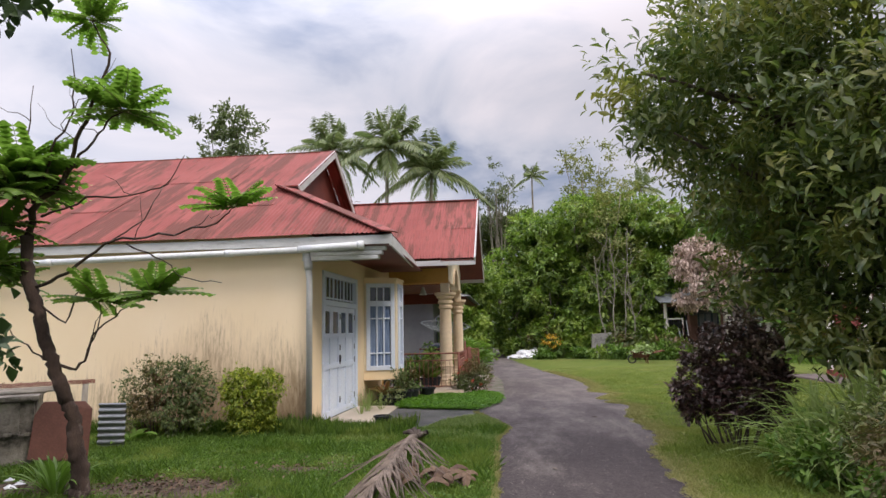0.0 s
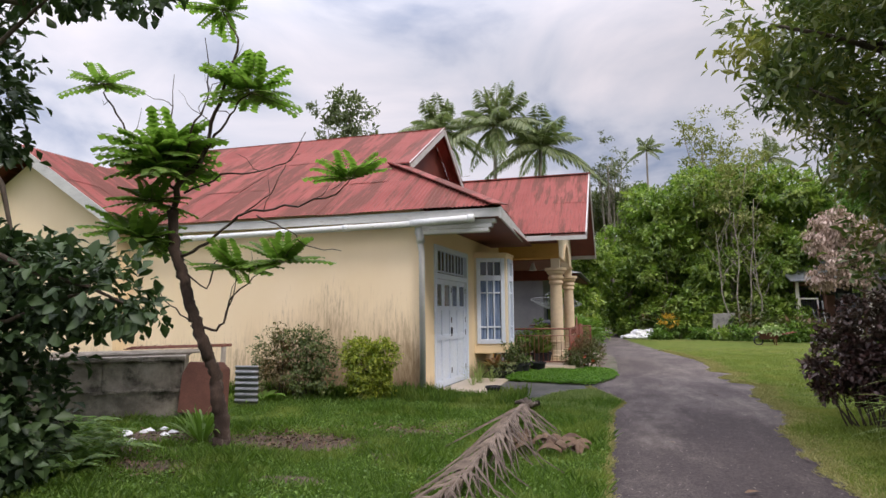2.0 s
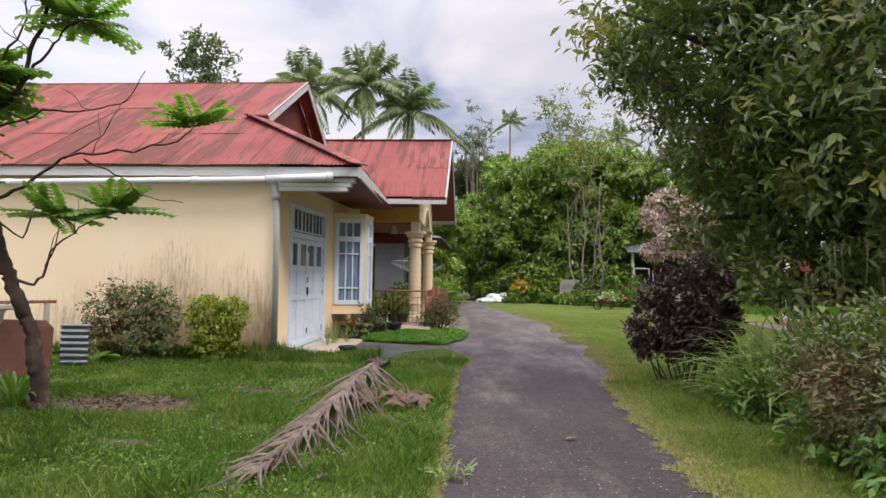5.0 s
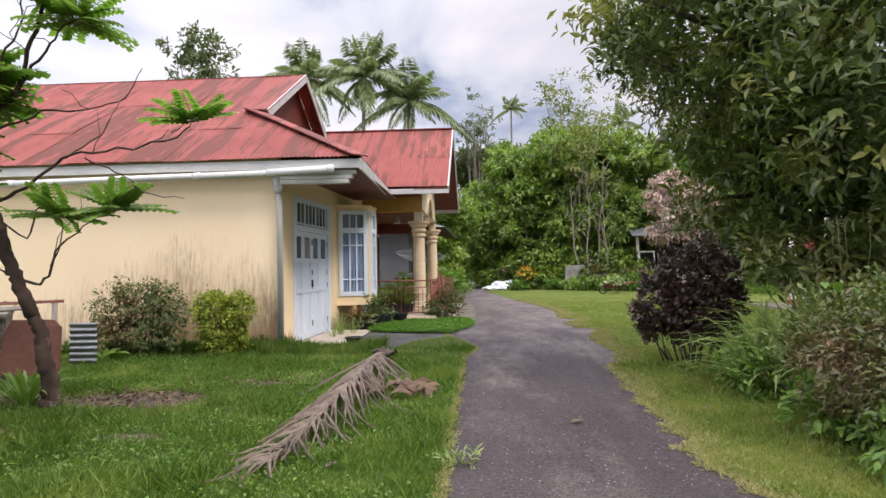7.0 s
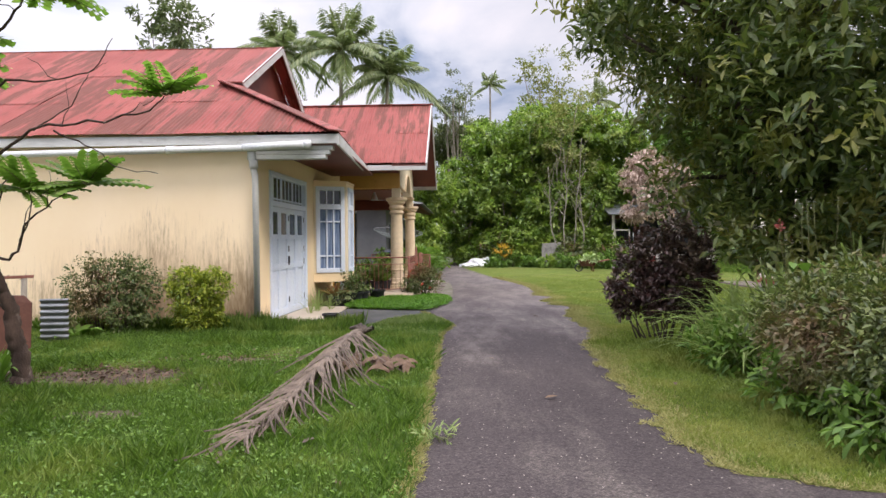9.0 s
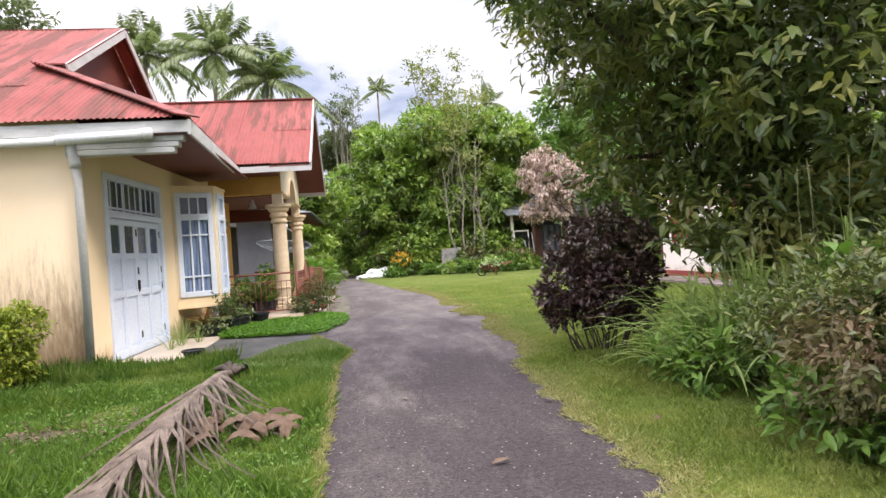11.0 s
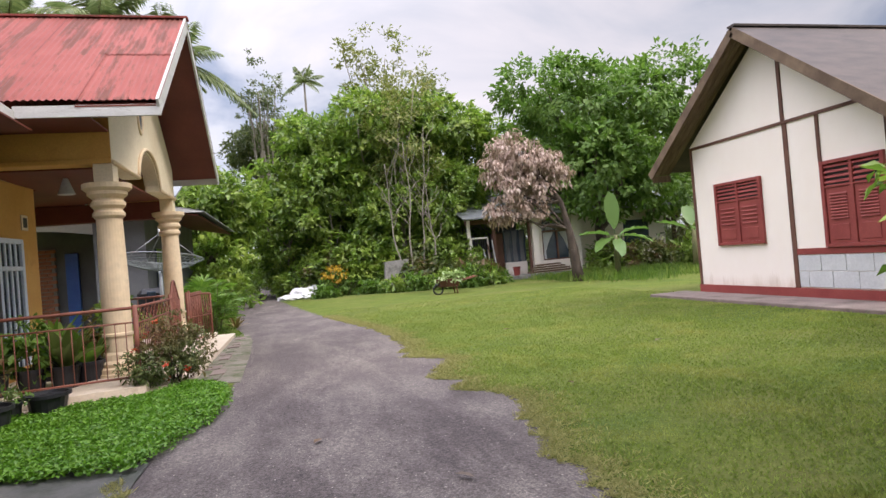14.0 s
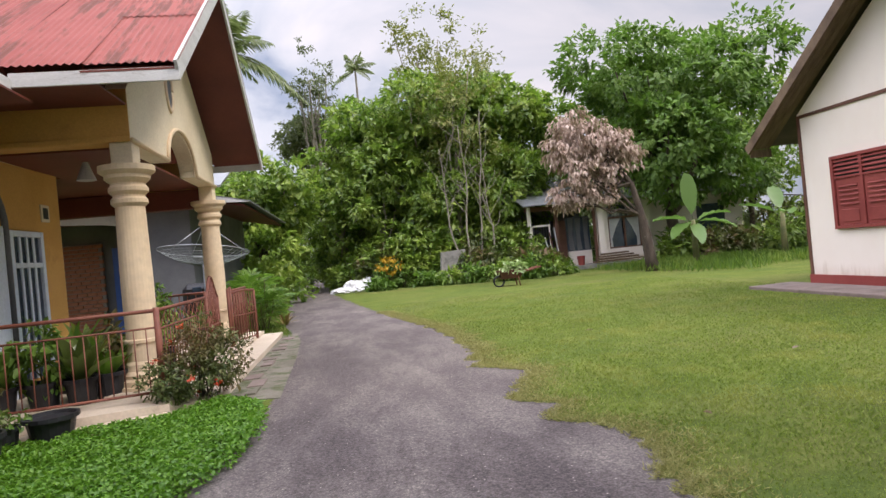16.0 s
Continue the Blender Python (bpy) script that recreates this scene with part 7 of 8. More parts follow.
which = rng.integers(0, 6, k)
cc = np.array([(-2.7, 6.0), (-4.3, 5.95), (-1.7, 6.9), (-3.5, 4.7), (-4.6, 5.1), (-2.9, 6.2)])[which]
pos = np.column_stack([cc[:, 0] + rng.normal(0, 0.5, k), cc[:, 1] + rng.normal(0, 0.28, k), np.full(k, 0.035) + 0.01 * rng.random(k)])
wy = np.column_stack([rng.normal(size=k), rng.normal(size=k), rng.normal(0, 0.15, k)])
lit = leaf_mesh("leaf_litter", pos, wy, np.tile([0, 0, 1.0], (k, 1)) + rng.normal(0, 0.3, (k, 3)), 0.03 + 0.05 * rng.random(k), 0.018 + 0.022 * rng.random(k), M_LITTER)
tagged(lit, "scattered dead brown leaves on the bare soil", "leaves", kind="stuff")
pap = thing("paper_scrap", "crumpled white paper scraps by the tank", "litter")
for k in range(9):
    c = np.array([-4.75 + rng.normal(0, 0.25), 5.9 + rng.normal(0, 0.15), 0.03])
    vs = [tuple(c + np.array([math.cos(a) * 0.08 * rng.uniform(0.5, 1.2), math.sin(a) * 0.06 * rng.uniform(0.5, 1.2), 0.03 * rng.random()])) for a in np.linspace(0, 6.28, 7)[:-1]]
    raw("scrap", [tuple(c + np.array([0, 0, 0.05]))] + vs, [(0, 1 + i, 1 + (i + 1) % 6) for i in range(6)], M_WHITE_BAG, pap)
for i, (lx, ly, lr) in enumerate(((-0.55, 3.45, 0.7), (0.25, 3.15, 2.2), (-0.1, 3.9, 1.0), (-1.55, 8.6, 0.3), (2.45, 6.4, 1.9), (1.75, 5.1, 0.4), (1.3, 6.9, 2.6), (3.0, 5.6, 1.2), (5.9, 14.5, 0.3), (3.9, 12.9, 2.0), (2.75, 8.9, 1.0), (4.8, 17.2, 0.2), (0.85, 9.6, 1.4), (1.5, 12.2, 0.9), (2.3, 11.0, 2.3), (-1.35, 3.7, 2.9))):
    ca, sa = math.cos(lr), math.sin(lr)
    L, W = 0.04 + 0.015 * (i % 3), 0.024
    pts = [(-L, 0, 0.02), (-0.3 * L, W, 0.035), (0.5 * L, 0.8 * W, 0.03), (L, 0, 0.022), (0.5 * L, -0.8 * W, 0.032), (-0.3 * L, -W, 0.03), (0, 0, 0.024)]
    v2 = [(lx + ca * x - sa * y, ly + sa * x + ca * y, z + 0.012) for x, y, z in pts]
    tagged(raw("fallen_leaf", v2, [(6, i2, (i2 + 1) % 6) for i2 in range(6)], M_LITTER if i % 2 else M_DRY), "dry pale brown fallen leaf", "leaf", "fallen leaves")
bush("weed_sprig", "thin green weed trailing on the asphalt edge", [(0.78, 3.95, 0.04, 0.22, 0.10, 0.05)], 90, 0.09, 0.18, L_REED, 641, 5, "weeds", 0.07, 6, 0.1, True, M_STEM, 0.004)

# ---- ground cover and lawns ----
def inside(poly, x, y):
    c = np.zeros(len(x), bool)
    j = len(poly) - 1
    for i in range(len(poly)):
        xi, yi = poly[i]
        xj, yj = poly[j]
        c ^= ((yi > y) != (yj > y)) & (x < (xj - xi) * (y - yi) / (yj - yi + 1e-12) + xi)
        j = i
    return c


def blades(name, label, n, xr, yr, keep, h, w, leafm, seed, z0=0.0, flat=0.35):
    rng = np.random.default_rng(seed)
    x, y = rng.uniform(*xr, n), rng.uniform(*yr, n)
    m = keep(x, y, rng)
    x, y = x[m], y[m]
    k = len(x)
    patch = np.array([0.35 + 1.3 * (noise.noise((float(a) * 0.9, float(b) * 0.9, seed)) * 0.5 + 0.5) for a, b in zip(x[:], y[:])])
    hh = h * (0.5 + 0.9 * rng.random(k)) * patch
    pos = np.column_stack([x, y, np.full(k, z0)])
    way = np.column_stack([rng.normal(0, flat, k), rng.normal(0, flat, k), np.ones(k)])
    ob = leaf_mesh(name, pos, way, rng.normal(size=(k, 3)), hh, np.full(k, w) * (0.6 + 0.8 * rng.random(k)), leafm, None, fold=0.2, full=False)
    return tagged(ob, label, "grass", kind="stuff")


road_l = lambda y: np.interp(y, [k[0] for k in ROAD_L], [k[1] for k in ROAD_L])
road_r = lambda y: np.interp(y, [k[0] for k in ROAD_R], [k[1] for k in ROAD_R])
COVER = [(-1.45, 12.55), (-0.4, 12.25), (0.22, 12.15), (0.62, 13.5), (0.66, 14.3), (0.52, 15.1), (0.1, 15.45), (-0.25, 15.0), (-1.5, 14.45), (-1.7, 13.6)]
APRON = [(-1.5, 9.9), (-0.72, 9.6), (-0.1, 11.2), (0.3, 11.8), (0.3, 12.35), (-1.5, 12.6)]


def keep_left(x, y, rng):
    ok = (x < road_l(y) + 0.03 - 0.12 * rng.random(len(x))) & ~inside(APRON, x, y) & ~inside(COVER, x, y)
    ok &= ~((x < -1.5) & (y > 9.9))
    ok &= rng.random(len(x)) < np.clip((y - 1.0) / 1.6, 0, 1) * np.clip((x + 6.6) / 1.0, 0, 1)
    for cx, cy, rx, ry, few in ((-2.7, 6.0, 0.85, 0.42, 0.05), (-4.3, 5.95, 0.8, 0.4, 0.05), (-3.5, 4.7, 0.6, 0.24, 0.25), (-4.6, 5.1, 0.7, 0.35, 0.2), (-1.7, 6.9, 0.4, 0.2, 0.3), (-1.5, 5.6, 0.3, 0.16, 0.3), (-2.0, 4.6, 0.34, 0.13, 0.3)):
        ok &= (((x - cx) / rx) ** 2 + ((y - cy) / ry) ** 2 > rng.uniform(0.7, 1.25, len(x))) | (rng.random(len(x)) < few)
    return ok


def keep_right(x, y, rng):
    far = np.clip(1.6 - (y - 4) / 15, 0.0, 1)
    return (x > road_r(y) + 0.02 + 0.05 * rng.random(len(x))) & (rng.random(len(x)) < far) & ~((x > 9.3) & (y > 12) & (y < 20.1))


blades("lawn_grass", "lush uneven green grass of the front garden", 185000, (-6.5, 0.8), (1.2, 9.9), keep_left, 0.068, 0.0075, L_GRASS, 701, flat=0.55)
def tufts(name, label, n, per, xr, yr, keep, h, w, leafm, seed):
    """Clumps of longer, arching blades that stand out of the lawn."""
    rng = np.random.default_rng(seed)
    cx, cy = rng.uniform(*xr, n), rng.uniform(*yr, n)
    thick = np.array([noise.noise((float(a) * 1.3, float(b) * 1.3, seed)) for a, b in zip(cx, cy)])
    m = keep(cx, cy, rng) & (thick > -0.12)
    cx, cy, thick = cx[m], cy[m], thick[m]
    k = len(cx) * per
    a = rng.uniform(0, 2 * math.pi, k)
    lean = rng.uniform(0.15, 1.2, k)
    hh = h * (0.5 + 0.8 * rng.random(k)) * np.repeat(0.8 + 1.2 * np.clip(thick, 0, 0.5), per)
    pos = np.column_stack([np.repeat(cx, per) + 0.03 * rng.normal(size=k), np.repeat(cy, per) + 0.03 * rng.normal(size=k), np.zeros(k)])
    way = np.column_stack([np.cos(a) * lean, np.sin(a) * lean, np.ones(k)])
    ob = leaf_mesh(name, pos, way, np.column_stack([-np.cos(a), -np.sin(a), lean]), hh, np.full(k, w) * (0.6 + 0.8 * rng.random(k)), leafm, None, fold=0.2, full=False)
    return tagged(ob, label, "grass", kind="stuff")


tufts("grass_clump", "longer bright grass clumps in the front lawn", 5200, 10, (-6.0, 0.75), (1.5, 9.8), keep_left, 0.125, 0.008, L_GRASS, 721)
tufts("grass_clump", "short pale grass clumps along the verge", 2800, 9, (2.0, 4.4), (3.0, 8.6), keep_right, 0.07, 0.007, L_LAWN, 722)
# paler blades: the brighter exposure here is put into the grass colour
blades("lawn_grass", "yellow-green grass beside the apron, its colour lightened for the brighter exposure", 60000, (-1.6, 0.9), (8.8, 12.4), keep_left, 0.065, 0.007, L_REED, 702, flat=0.9)
blades("lawn_grass", "trimmed yellow-green lawn across the lane", 300000, (2.4, 10.3), (6.0, 26.0), keep_right, 0.030, 0.009, L_LAWN, 703, flat=0.9)
blades("lawn_grass", "trimmed yellow-green lawn across the lane", 60000, (2.4, 4.4), (3.0, 10.0), keep_right, 0.035, 0.007, L_LAWN, 704, flat=0.6)
blades("verge_grass", "green grass verge by the porch", 9000, (-2.0, 0.6), (20.9, 30.0), lambda x, y, r: x < road_l(y), 0.07, 0.012, L_GRASS, 705)
blades("rough_grass", "taller green grass under the banana", 12000, (11.0, 17.5), (24.0, 32.5), lambda x, y, r: r.random(len(x)) < np.clip((y - 24.6 + 0.7 * np.sin(x * 2.1)) / 4.0, 0, 0.9) * np.clip((x - 10.8) / 1.6, 0, 1), 0.26, 0.03, L_GRASS, 706)
blades("wall_grass", "taller grass along the wall's foot", 5000, (-6.0, -2.55), (9.3, 9.88), lambda x, y, r: r.random(len(x)) < 0.9, 0.22, 0.014, L_GRASS, 707)
blades("wall_grass", "taller grass before the garage door step", 3500, (-2.5, -0.7), (9.2, 10.05), lambda x, y, r: r.random(len(x)) < 0.9, 0.20, 0.012, L_GRASS, 708)
# broad-leaved weeds in the lawn
rng = np.random.default_rng(47)
k = 30000
x, y = rng.uniform(-6.0, 0.75, k), rng.uniform(1.5, 9.8, k)
thick = np.array([noise.noise((float(a) * 1.4, float(b) * 1.4, 8.0)) for a, b in zip(x, y)])
m = keep_left(x, y, rng) & (thick > -0.05 - 0.25 * rng.random(k))
x, y = x[m], y[m]
k = len(x)
weeds = leaf_mesh("lawn_weed", np.column_stack([x, y, 0.02 + 0.05 * rng.random(k)]), np.column_stack([rng.normal(size=k), rng.normal(size=k), rng.normal(0.2, 0.3, k)]), np.tile([0, 0, 1.0], (k, 1)) + rng.normal(0, 0.35, (k, 3)), 0.022 + 0.022 * rng.random(k), 0.012 + 0.014 * rng.random(k), L_FERN, None, full=False)
tagged(weeds, "small broad-leaved weeds mixed into the front lawn", "weeds", kind="stuff")
rng = np.random.default_rng(45)
k = 60000
x, y = rng.uniform(-1.8, 0.75, k), rng.uniform(12.1, 15.5, k)
m = inside(COVER, x + rng.normal(0, 0.04, k), y + rng.normal(0, 0.04, k))
x, y = x[m], y[m]
k = len(x)
mound = np.array([0.05 + 0.09 * (noise.noise((float(a) * 2.5, float(b) * 2.5, 2.0)) * 0.5 + 0.5) for a, b in zip(x, y)])
pos = np.column_stack([x, y, mound * (0.4 + 0.6 * rng.random(k))])
cover = leaf_mesh("ground_cover", pos, np.column_stack([rng.normal(size=k), rng.normal(size=k), rng.normal(0.25, 0.3, k)]), np.tile([0, 0, 1.0], (k, 1)) + rng.normal(0, 0.35, (k, 3)), 0.028 + 0.020 * rng.random(k), 0.020 + 0.014 * rng.random(k), L_COVER, None, full=False)
tagged(cover, "bright green low ground-cover bed before the porch", "ground cover", kind="stuff")

def edge_fringe(side, n, y0, y1, seed):
    """Dry straw along one edge of the lane."""
    rng = np.random.default_rng(seed)
    y = rng.uniform(y0, y1, n)
    if side < 0:
        x = np.array([spread(ROAD_L, q) + ragged(q, 1.0) for q in y]) - np.abs(rng.normal(0, 0.05, n)) + 0.03
    else:
        x = np.array([spread(ROAD_R, q) + ragged(q, 40.0, 0.12) for q in y]) + np.abs(rng.normal(0, 0.17, n)) - 0.05
    k = len(x)
    way = np.column_stack([rng.normal(0, 0.9, k), rng.normal(0, 0.9, k), np.ones(k) * 0.5])
    ob = leaf_mesh("edge_straw", np.column_stack([x, y, np.full(k, 0.008)]), way, rng.normal(size=(k, 3)), 0.03 + 0.035 * rng.random(k), 0.004 + 0.004 * rng.random(k), L_STRAW, None, full=False)
    tagged(ob, "dry straw-coloured grass along the asphalt edge", "grass", kind="stuff")


edge_fringe(-1, 9000, 1.2, 12.0, 721)
edge_fringe(1, 30000, 3.1, 24.0, 722)

# ---- porch furniture: railing, pots and plants ----
railing = thing("porch_railing", "rust-red iron railing with scrolls round the porch", "railing")
RX, RY0, RY1 = -0.42, 15.42, 20.9
def rod(name, a, b, r, parent=railing, m=M_IRON, seg=6):
    return tube(name, [(a, r), (b, r)], m, parent, seg)
rod("top_rail", (-2.28, RY0 - 0.28, 1.03), (RX, RY0, 1.03), 0.02)
rod("bottom_rail", (-2.28, RY0 - 0.28, 0.22), (RX, RY0, 0.22), 0.014)
rod("mid_rail", (-2.28, RY0 - 0.28, 0.86), (RX, RY0, 0.86), 0.010)
for i in range(1, 17):
    f = i / 17
    x, y = -2.28 + (RX + 2.28) * f, RY0 - 0.28 + 0.28 * f
    rod("baluster", (x, y, 0.22), (x, y, 0.86), 0.0065, seg=5)
rod("post", (RX, RY0, 0.14), (RX, RY0, 1.06), 0.032)
rod("top_rail", (RX, RY0, 1.03), (RX, 17.55, 1.03), 0.02)
rod("bottom_rail", (RX, RY0, 0.22), (RX, 17.55, 0.22), 0.014)
rod("mid_rail", (RX, RY0, 0.84), (RX, 17.55, 0.84), 0.012)
for i in range(1, 20):
    y = RY0 + (17.55 - RY0) * i / 20
    rod("baluster", (RX, y, 0.22), (RX, y, 0.84), 0.007, seg=5)
for i in range(10):
    y = RY0 + 0.1 + i * 0.21
    tube("scroll", [((RX, y + 0.07 * math.cos(a), 0.935 + 0.07 * math.sin(a)), 0.008) for a in [2 * math.pi * q / 12 for q in range(13)]], M_IRON, railing, 4)
# gate leaves with pointed tops
def gate_leaf(a, b, top):
    g = thing("porch_gate", "rust-red iron gate leaf with a pointed top, ajar", "gate", "porch gates")
    a, b = Vector(a), Vector(b)
    d = b - a
    def at(f, z):
        return tuple(a + d * f + Vector((0, 0, z)))
    rod("stile", at(0, 0.16), at(0, 1.1), 0.024, g)
    rod("stile", at(1, 0.16), at(1, 1.0), 0.024, g)
    rod("rail", at(0, 0.22), at(1, 0.22), 0.015, g)
    rod("rail", at(0, 0.62), at(1, 0.62), 0.012, g)
    tube("arched_rail", [(at(q / 10, 1.0 + (top - 1.0) * math.sin(math.pi * q / 10) ** 1.5), 0.02) for q in range(11)], M_IRON, g, 6)
    for i in range(1, 9):
        rod("bar", at(i / 9, 0.22), at(i / 9, 0.98 + (top - 1.0) * math.sin(math.pi * i / 9) ** 1.5), 0.009, g, seg=5)
    for i in range(4):
        c = (i + 0.5) / 4
        tube("scroll", [(at(c + 0.09 * math.cos(w), 0.74 + 0.08 * math.sin(w)), 0.008) for w in [2 * math.pi * q / 12 for q in range(13)]], M_IRON, g, 4)
gate_leaf((RX, 17.6, 0), (RX, 18.35, 0), 1.30)
gate_leaf((RX + 0.03, 19.2, 0), (RX + 0.30, 19.85, 0), 1.02)
rod("post", (RX, 19.2, 0.14), (RX, 19.2, 1.08), 0.032)
rod("top_rail", (RX, 19.2, 1.03), (RX, RY1, 1.03), 0.02)
rod("bottom_rail", (RX, 19.2, 0.22), (RX, RY1, 0.22), 0.014)
for i in range(1, 14):
    y = 19.2 + (RY1 - 19.2) * i / 14
    rod("baluster", (RX, y, 0.22), (RX, y, 1.03), 0.009, seg=5)
rod("top_rail", (-2.2, RY1, 1.0), (RX, RY1, 1.0), 0.024)
for i in range(0, 12):
    x = -2.2 + (RX + 2.2) * i / 12
    rod("baluster", (x, RY1, 0.16), (x, RY1, 1.0), 0.009, seg=5)


def pot(base, r, h, material, label, plant=None, seed=0, leafm=None, leaves=14, length=0.5, width=0.1, arch=0.8, up=1.0, group=""):
    t = thing("flower_pot", label, "plant pot", group)
    x, y, z = base
    lathe("pot", [(r * 0.72, 0), (r * 0.80, h * 0.3), (r * 0.92, h * 0.85), (r * 1.06, h * 0.86), (r * 1.06, h), (r * 0.94, h), (r * 0.90, h * 0.88), (0.01, h * 0.86)], (x, y, z), material, t, 20)
    if plant == "strap":
        strap_plant("", "", (x, y, z + h * 0.85), leaves, length, width, leafm, seed, arch, "plant", up, t)
    elif plant == "bushy":
        rng = np.random.default_rng(seed)
        for k in range(5):
            tube("stem", wander((x, y, z + h * 0.85), (x + rng.normal(0, r * 0.7), y + rng.normal(0, r * 0.7), z + h + length * rng.uniform(0.5, 1.0)), 0.008, 0.003, 0.02, 4, rng), M_STEM, t, 5)
        crown("foliage", [(x, y, z + h + length * 0.45, r * 1.4, r * 1.4, length * 0.55)], leaves * 14, width, 0.45, leafm, t, rng, 0.08, 10, 0.3, 0.15, True)
    return t


FZ = 0.14
pot((-1.30, 10.15, 0.018), 0.15, 0.18, M_BLACK, "small black plastic pot on the apron")
pot((-1.15, 14.72, 0.0), 0.21, 0.26, M_BLACK, "black plastic basin pot by the porch step")
pot((-1.62, 14.42, 0.0), 0.16, 0.26, M_POT_GREEN, "grey-green pot with a small plant by the step", "bushy", 811, L_FERN, 8, 0.16, 0.06)
pot((-1.42, 14.50, 0.0), 0.12, 0.24, M_BLACK, "small black pot with a seedling", "bushy", 812, L_FERN, 5, 0.12, 0.06)
pot((-1.72, 13.30, 0.0), 0.20, 0.17, M_BLACK, "low black pot with a pale grey-green plant", "bushy", 813, L_PALM, 16, 0.18, 0.07)
pot((-1.92, 13.40, 0.0), 0.16, 0.22, M_BLACK, "pot with an orange and green croton under the bay window", "strap", 814, L_CROTON, 24, 0.62, 0.12, 0.7)
pot((-1.55, 13.75, 0.0), 0.22, 0.28, M_BLACK, "large black tub with a crooked grey-stemmed shrub", "bushy", 815, L_SHRUB, 18, 0.62, 0.08)
pot((-1.45, 14.15, 0.0), 0.20, 0.27, M_BLACK, "black tub with a thin green shrub", "bushy", 816, L_SHRUB, 16, 0.5, 0.07)
pot((-1.78, 14.0, 0.0), 0.18, 0.26, M_POT_GREEN, "grey tub with leafy shrub", "bushy", 817, L_FERN, 14, 0.55, 0.08)
for i, (px, py, kind, lm, n_l, ln_, wd_) in enumerate(((-2.0, 15.6, "strap", L_FERN, 26, 0.62, 0.2), (-1.65, 15.72, "bushy", L_FERN, 26, 0.5, 0.13), (-1.3, 15.75, "strap", L_DARK, 26, 0.62, 0.22), (-1.1, 15.95, "strap", L_FERN, 14, 0.5, 0.17), (-1.75, 16.6, "strap", L_COVER, 20, 0.85, 0.13), (-1.25, 16.5, "bushy", L_CROTON, 20, 0.5, 0.12), (-1.9, 17.5, "strap", L_TANGLE, 18, 0.7, 0.16), (-1.5, 18.6, "bushy", L_TANGLE, 20, 0.55, 0.12), (-1.0, 17.6, "bushy", L_TANGLE, 16, 0.5, 0.1), (-1.8, 20.0, "bushy", L_FERN, 20, 0.7, 0.12), (-1.2, 20.5, "strap", L_FERN, 20, 0.8, 0.12))):
    pot((px, py, FZ), 0.17, 0.27, M_BLACK, "black plastic pot with a leafy green house plant on the porch", kind, 830 + i, lm, n_l, ln_ * 1.15, wd_, 0.5, 1.05, group="porch pot plants")

ix = bush("ixora_bush", "dark-leaved bush with small red flowers by the porch", [(-0.12, 15.55, 0.38, 0.38, 0.36, 0.32), (-0.35, 15.4, 0.32, 0.26, 0.24, 0.26), (0.12, 15.65, 0.45, 0.28, 0.28, 0.28), (-0.05, 15.6, 0.68, 0.28, 0.26, 0.22)], 4600, 0.055, 0.42, L_SHRUB, 851, 20, "bush", 0.09, 10, 0.4, True, M_BARK, 0.008)
crown("blossom", [(-0.1, 15.5, 0.5, 0.42, 0.4, 0.36)], 70, 0.035, 0.8, L_RED, ix, np.random.default_rng(852), 0.04, 10, 0.8, 0.0, False)

# porch window and arched doorway on the front wall
pw = thing("porch_window", "white barred window beside the arched doorway", "window")
fbox("frame", 16.56, 16.63, 0.3, 2.06, 0.004, 0.05, M_BLUEWHITE, pw)
fbox("frame", 17.22, 17.29, 0.3, 2.06, 0.004, 0.05, M_BLUEWHITE, pw)
fbox("frame", 16.631, 17.219, 1.99, 2.06, 0.004, 0.05, M_BLUEWHITE, pw)
fbox("frame", 16.631, 17.219, 1.62, 1.68, 0.004, 0.05, M_BLUEWHITE, pw)
fbox("pane", 16.631, 17.219, 0.3, 1.99, 0.004, 0.012, M_GLASS, pw, 0)
for q in range(1, 4):
    y = 16.63 + 0.59 * q / 4
    fbox("bar", y - 0.02, y + 0.02, 0.3, 1.99, 0.014, 0.04, M_BLUEWHITE, pw)
arch = thing("arched_doorway", "white arched double door in a plaster surround", "door")
fbox("door_panel", 15.35, 16.48, 0.14, 2.1, 0.004, 0.03, M_BLUEWHITE, arch)
tube("arch_rim", [((fx(15.9) + 0.03, 15.92 - 0.62, 0.14), 0.05)] + [((fx(15.9) + 0.03, 15.92 - 0.62 * math.cos(a), 2.05 + 0.62 * math.sin(a)), 0.05) for a in [math.pi * q / 14 for q in range(15)]] + [((fx(15.9) + 0.03, 15.92 + 0.62, 0.14), 0.05)], M_GREY_WALL, arch, 6)
vent = thing("wall_vent", "small square vent block in the porch wall", "vent")
fbox("block", 17.35, 17.55, 2.2, 2.42, 0.003, 0.02, M_CREAM, vent)
# black plate on the solid block, painted as the shade inside an opening
fbox("hole", 17.39, 17.51, 2.24, 2.38, 0.021, 0.024, M_BLACK, vent, 0)
lamp = thing("ceiling_lamp", "small cone-shaped lamp hanging from the porch ceiling", "lamp")
lathe("shade", [(0.02, 0.0), (0.03, 0.0), (0.11, -0.22), (0.10, -0.22)], (-1.5, 16.9, 2.83), M_PALE_BAND, lamp, 16)

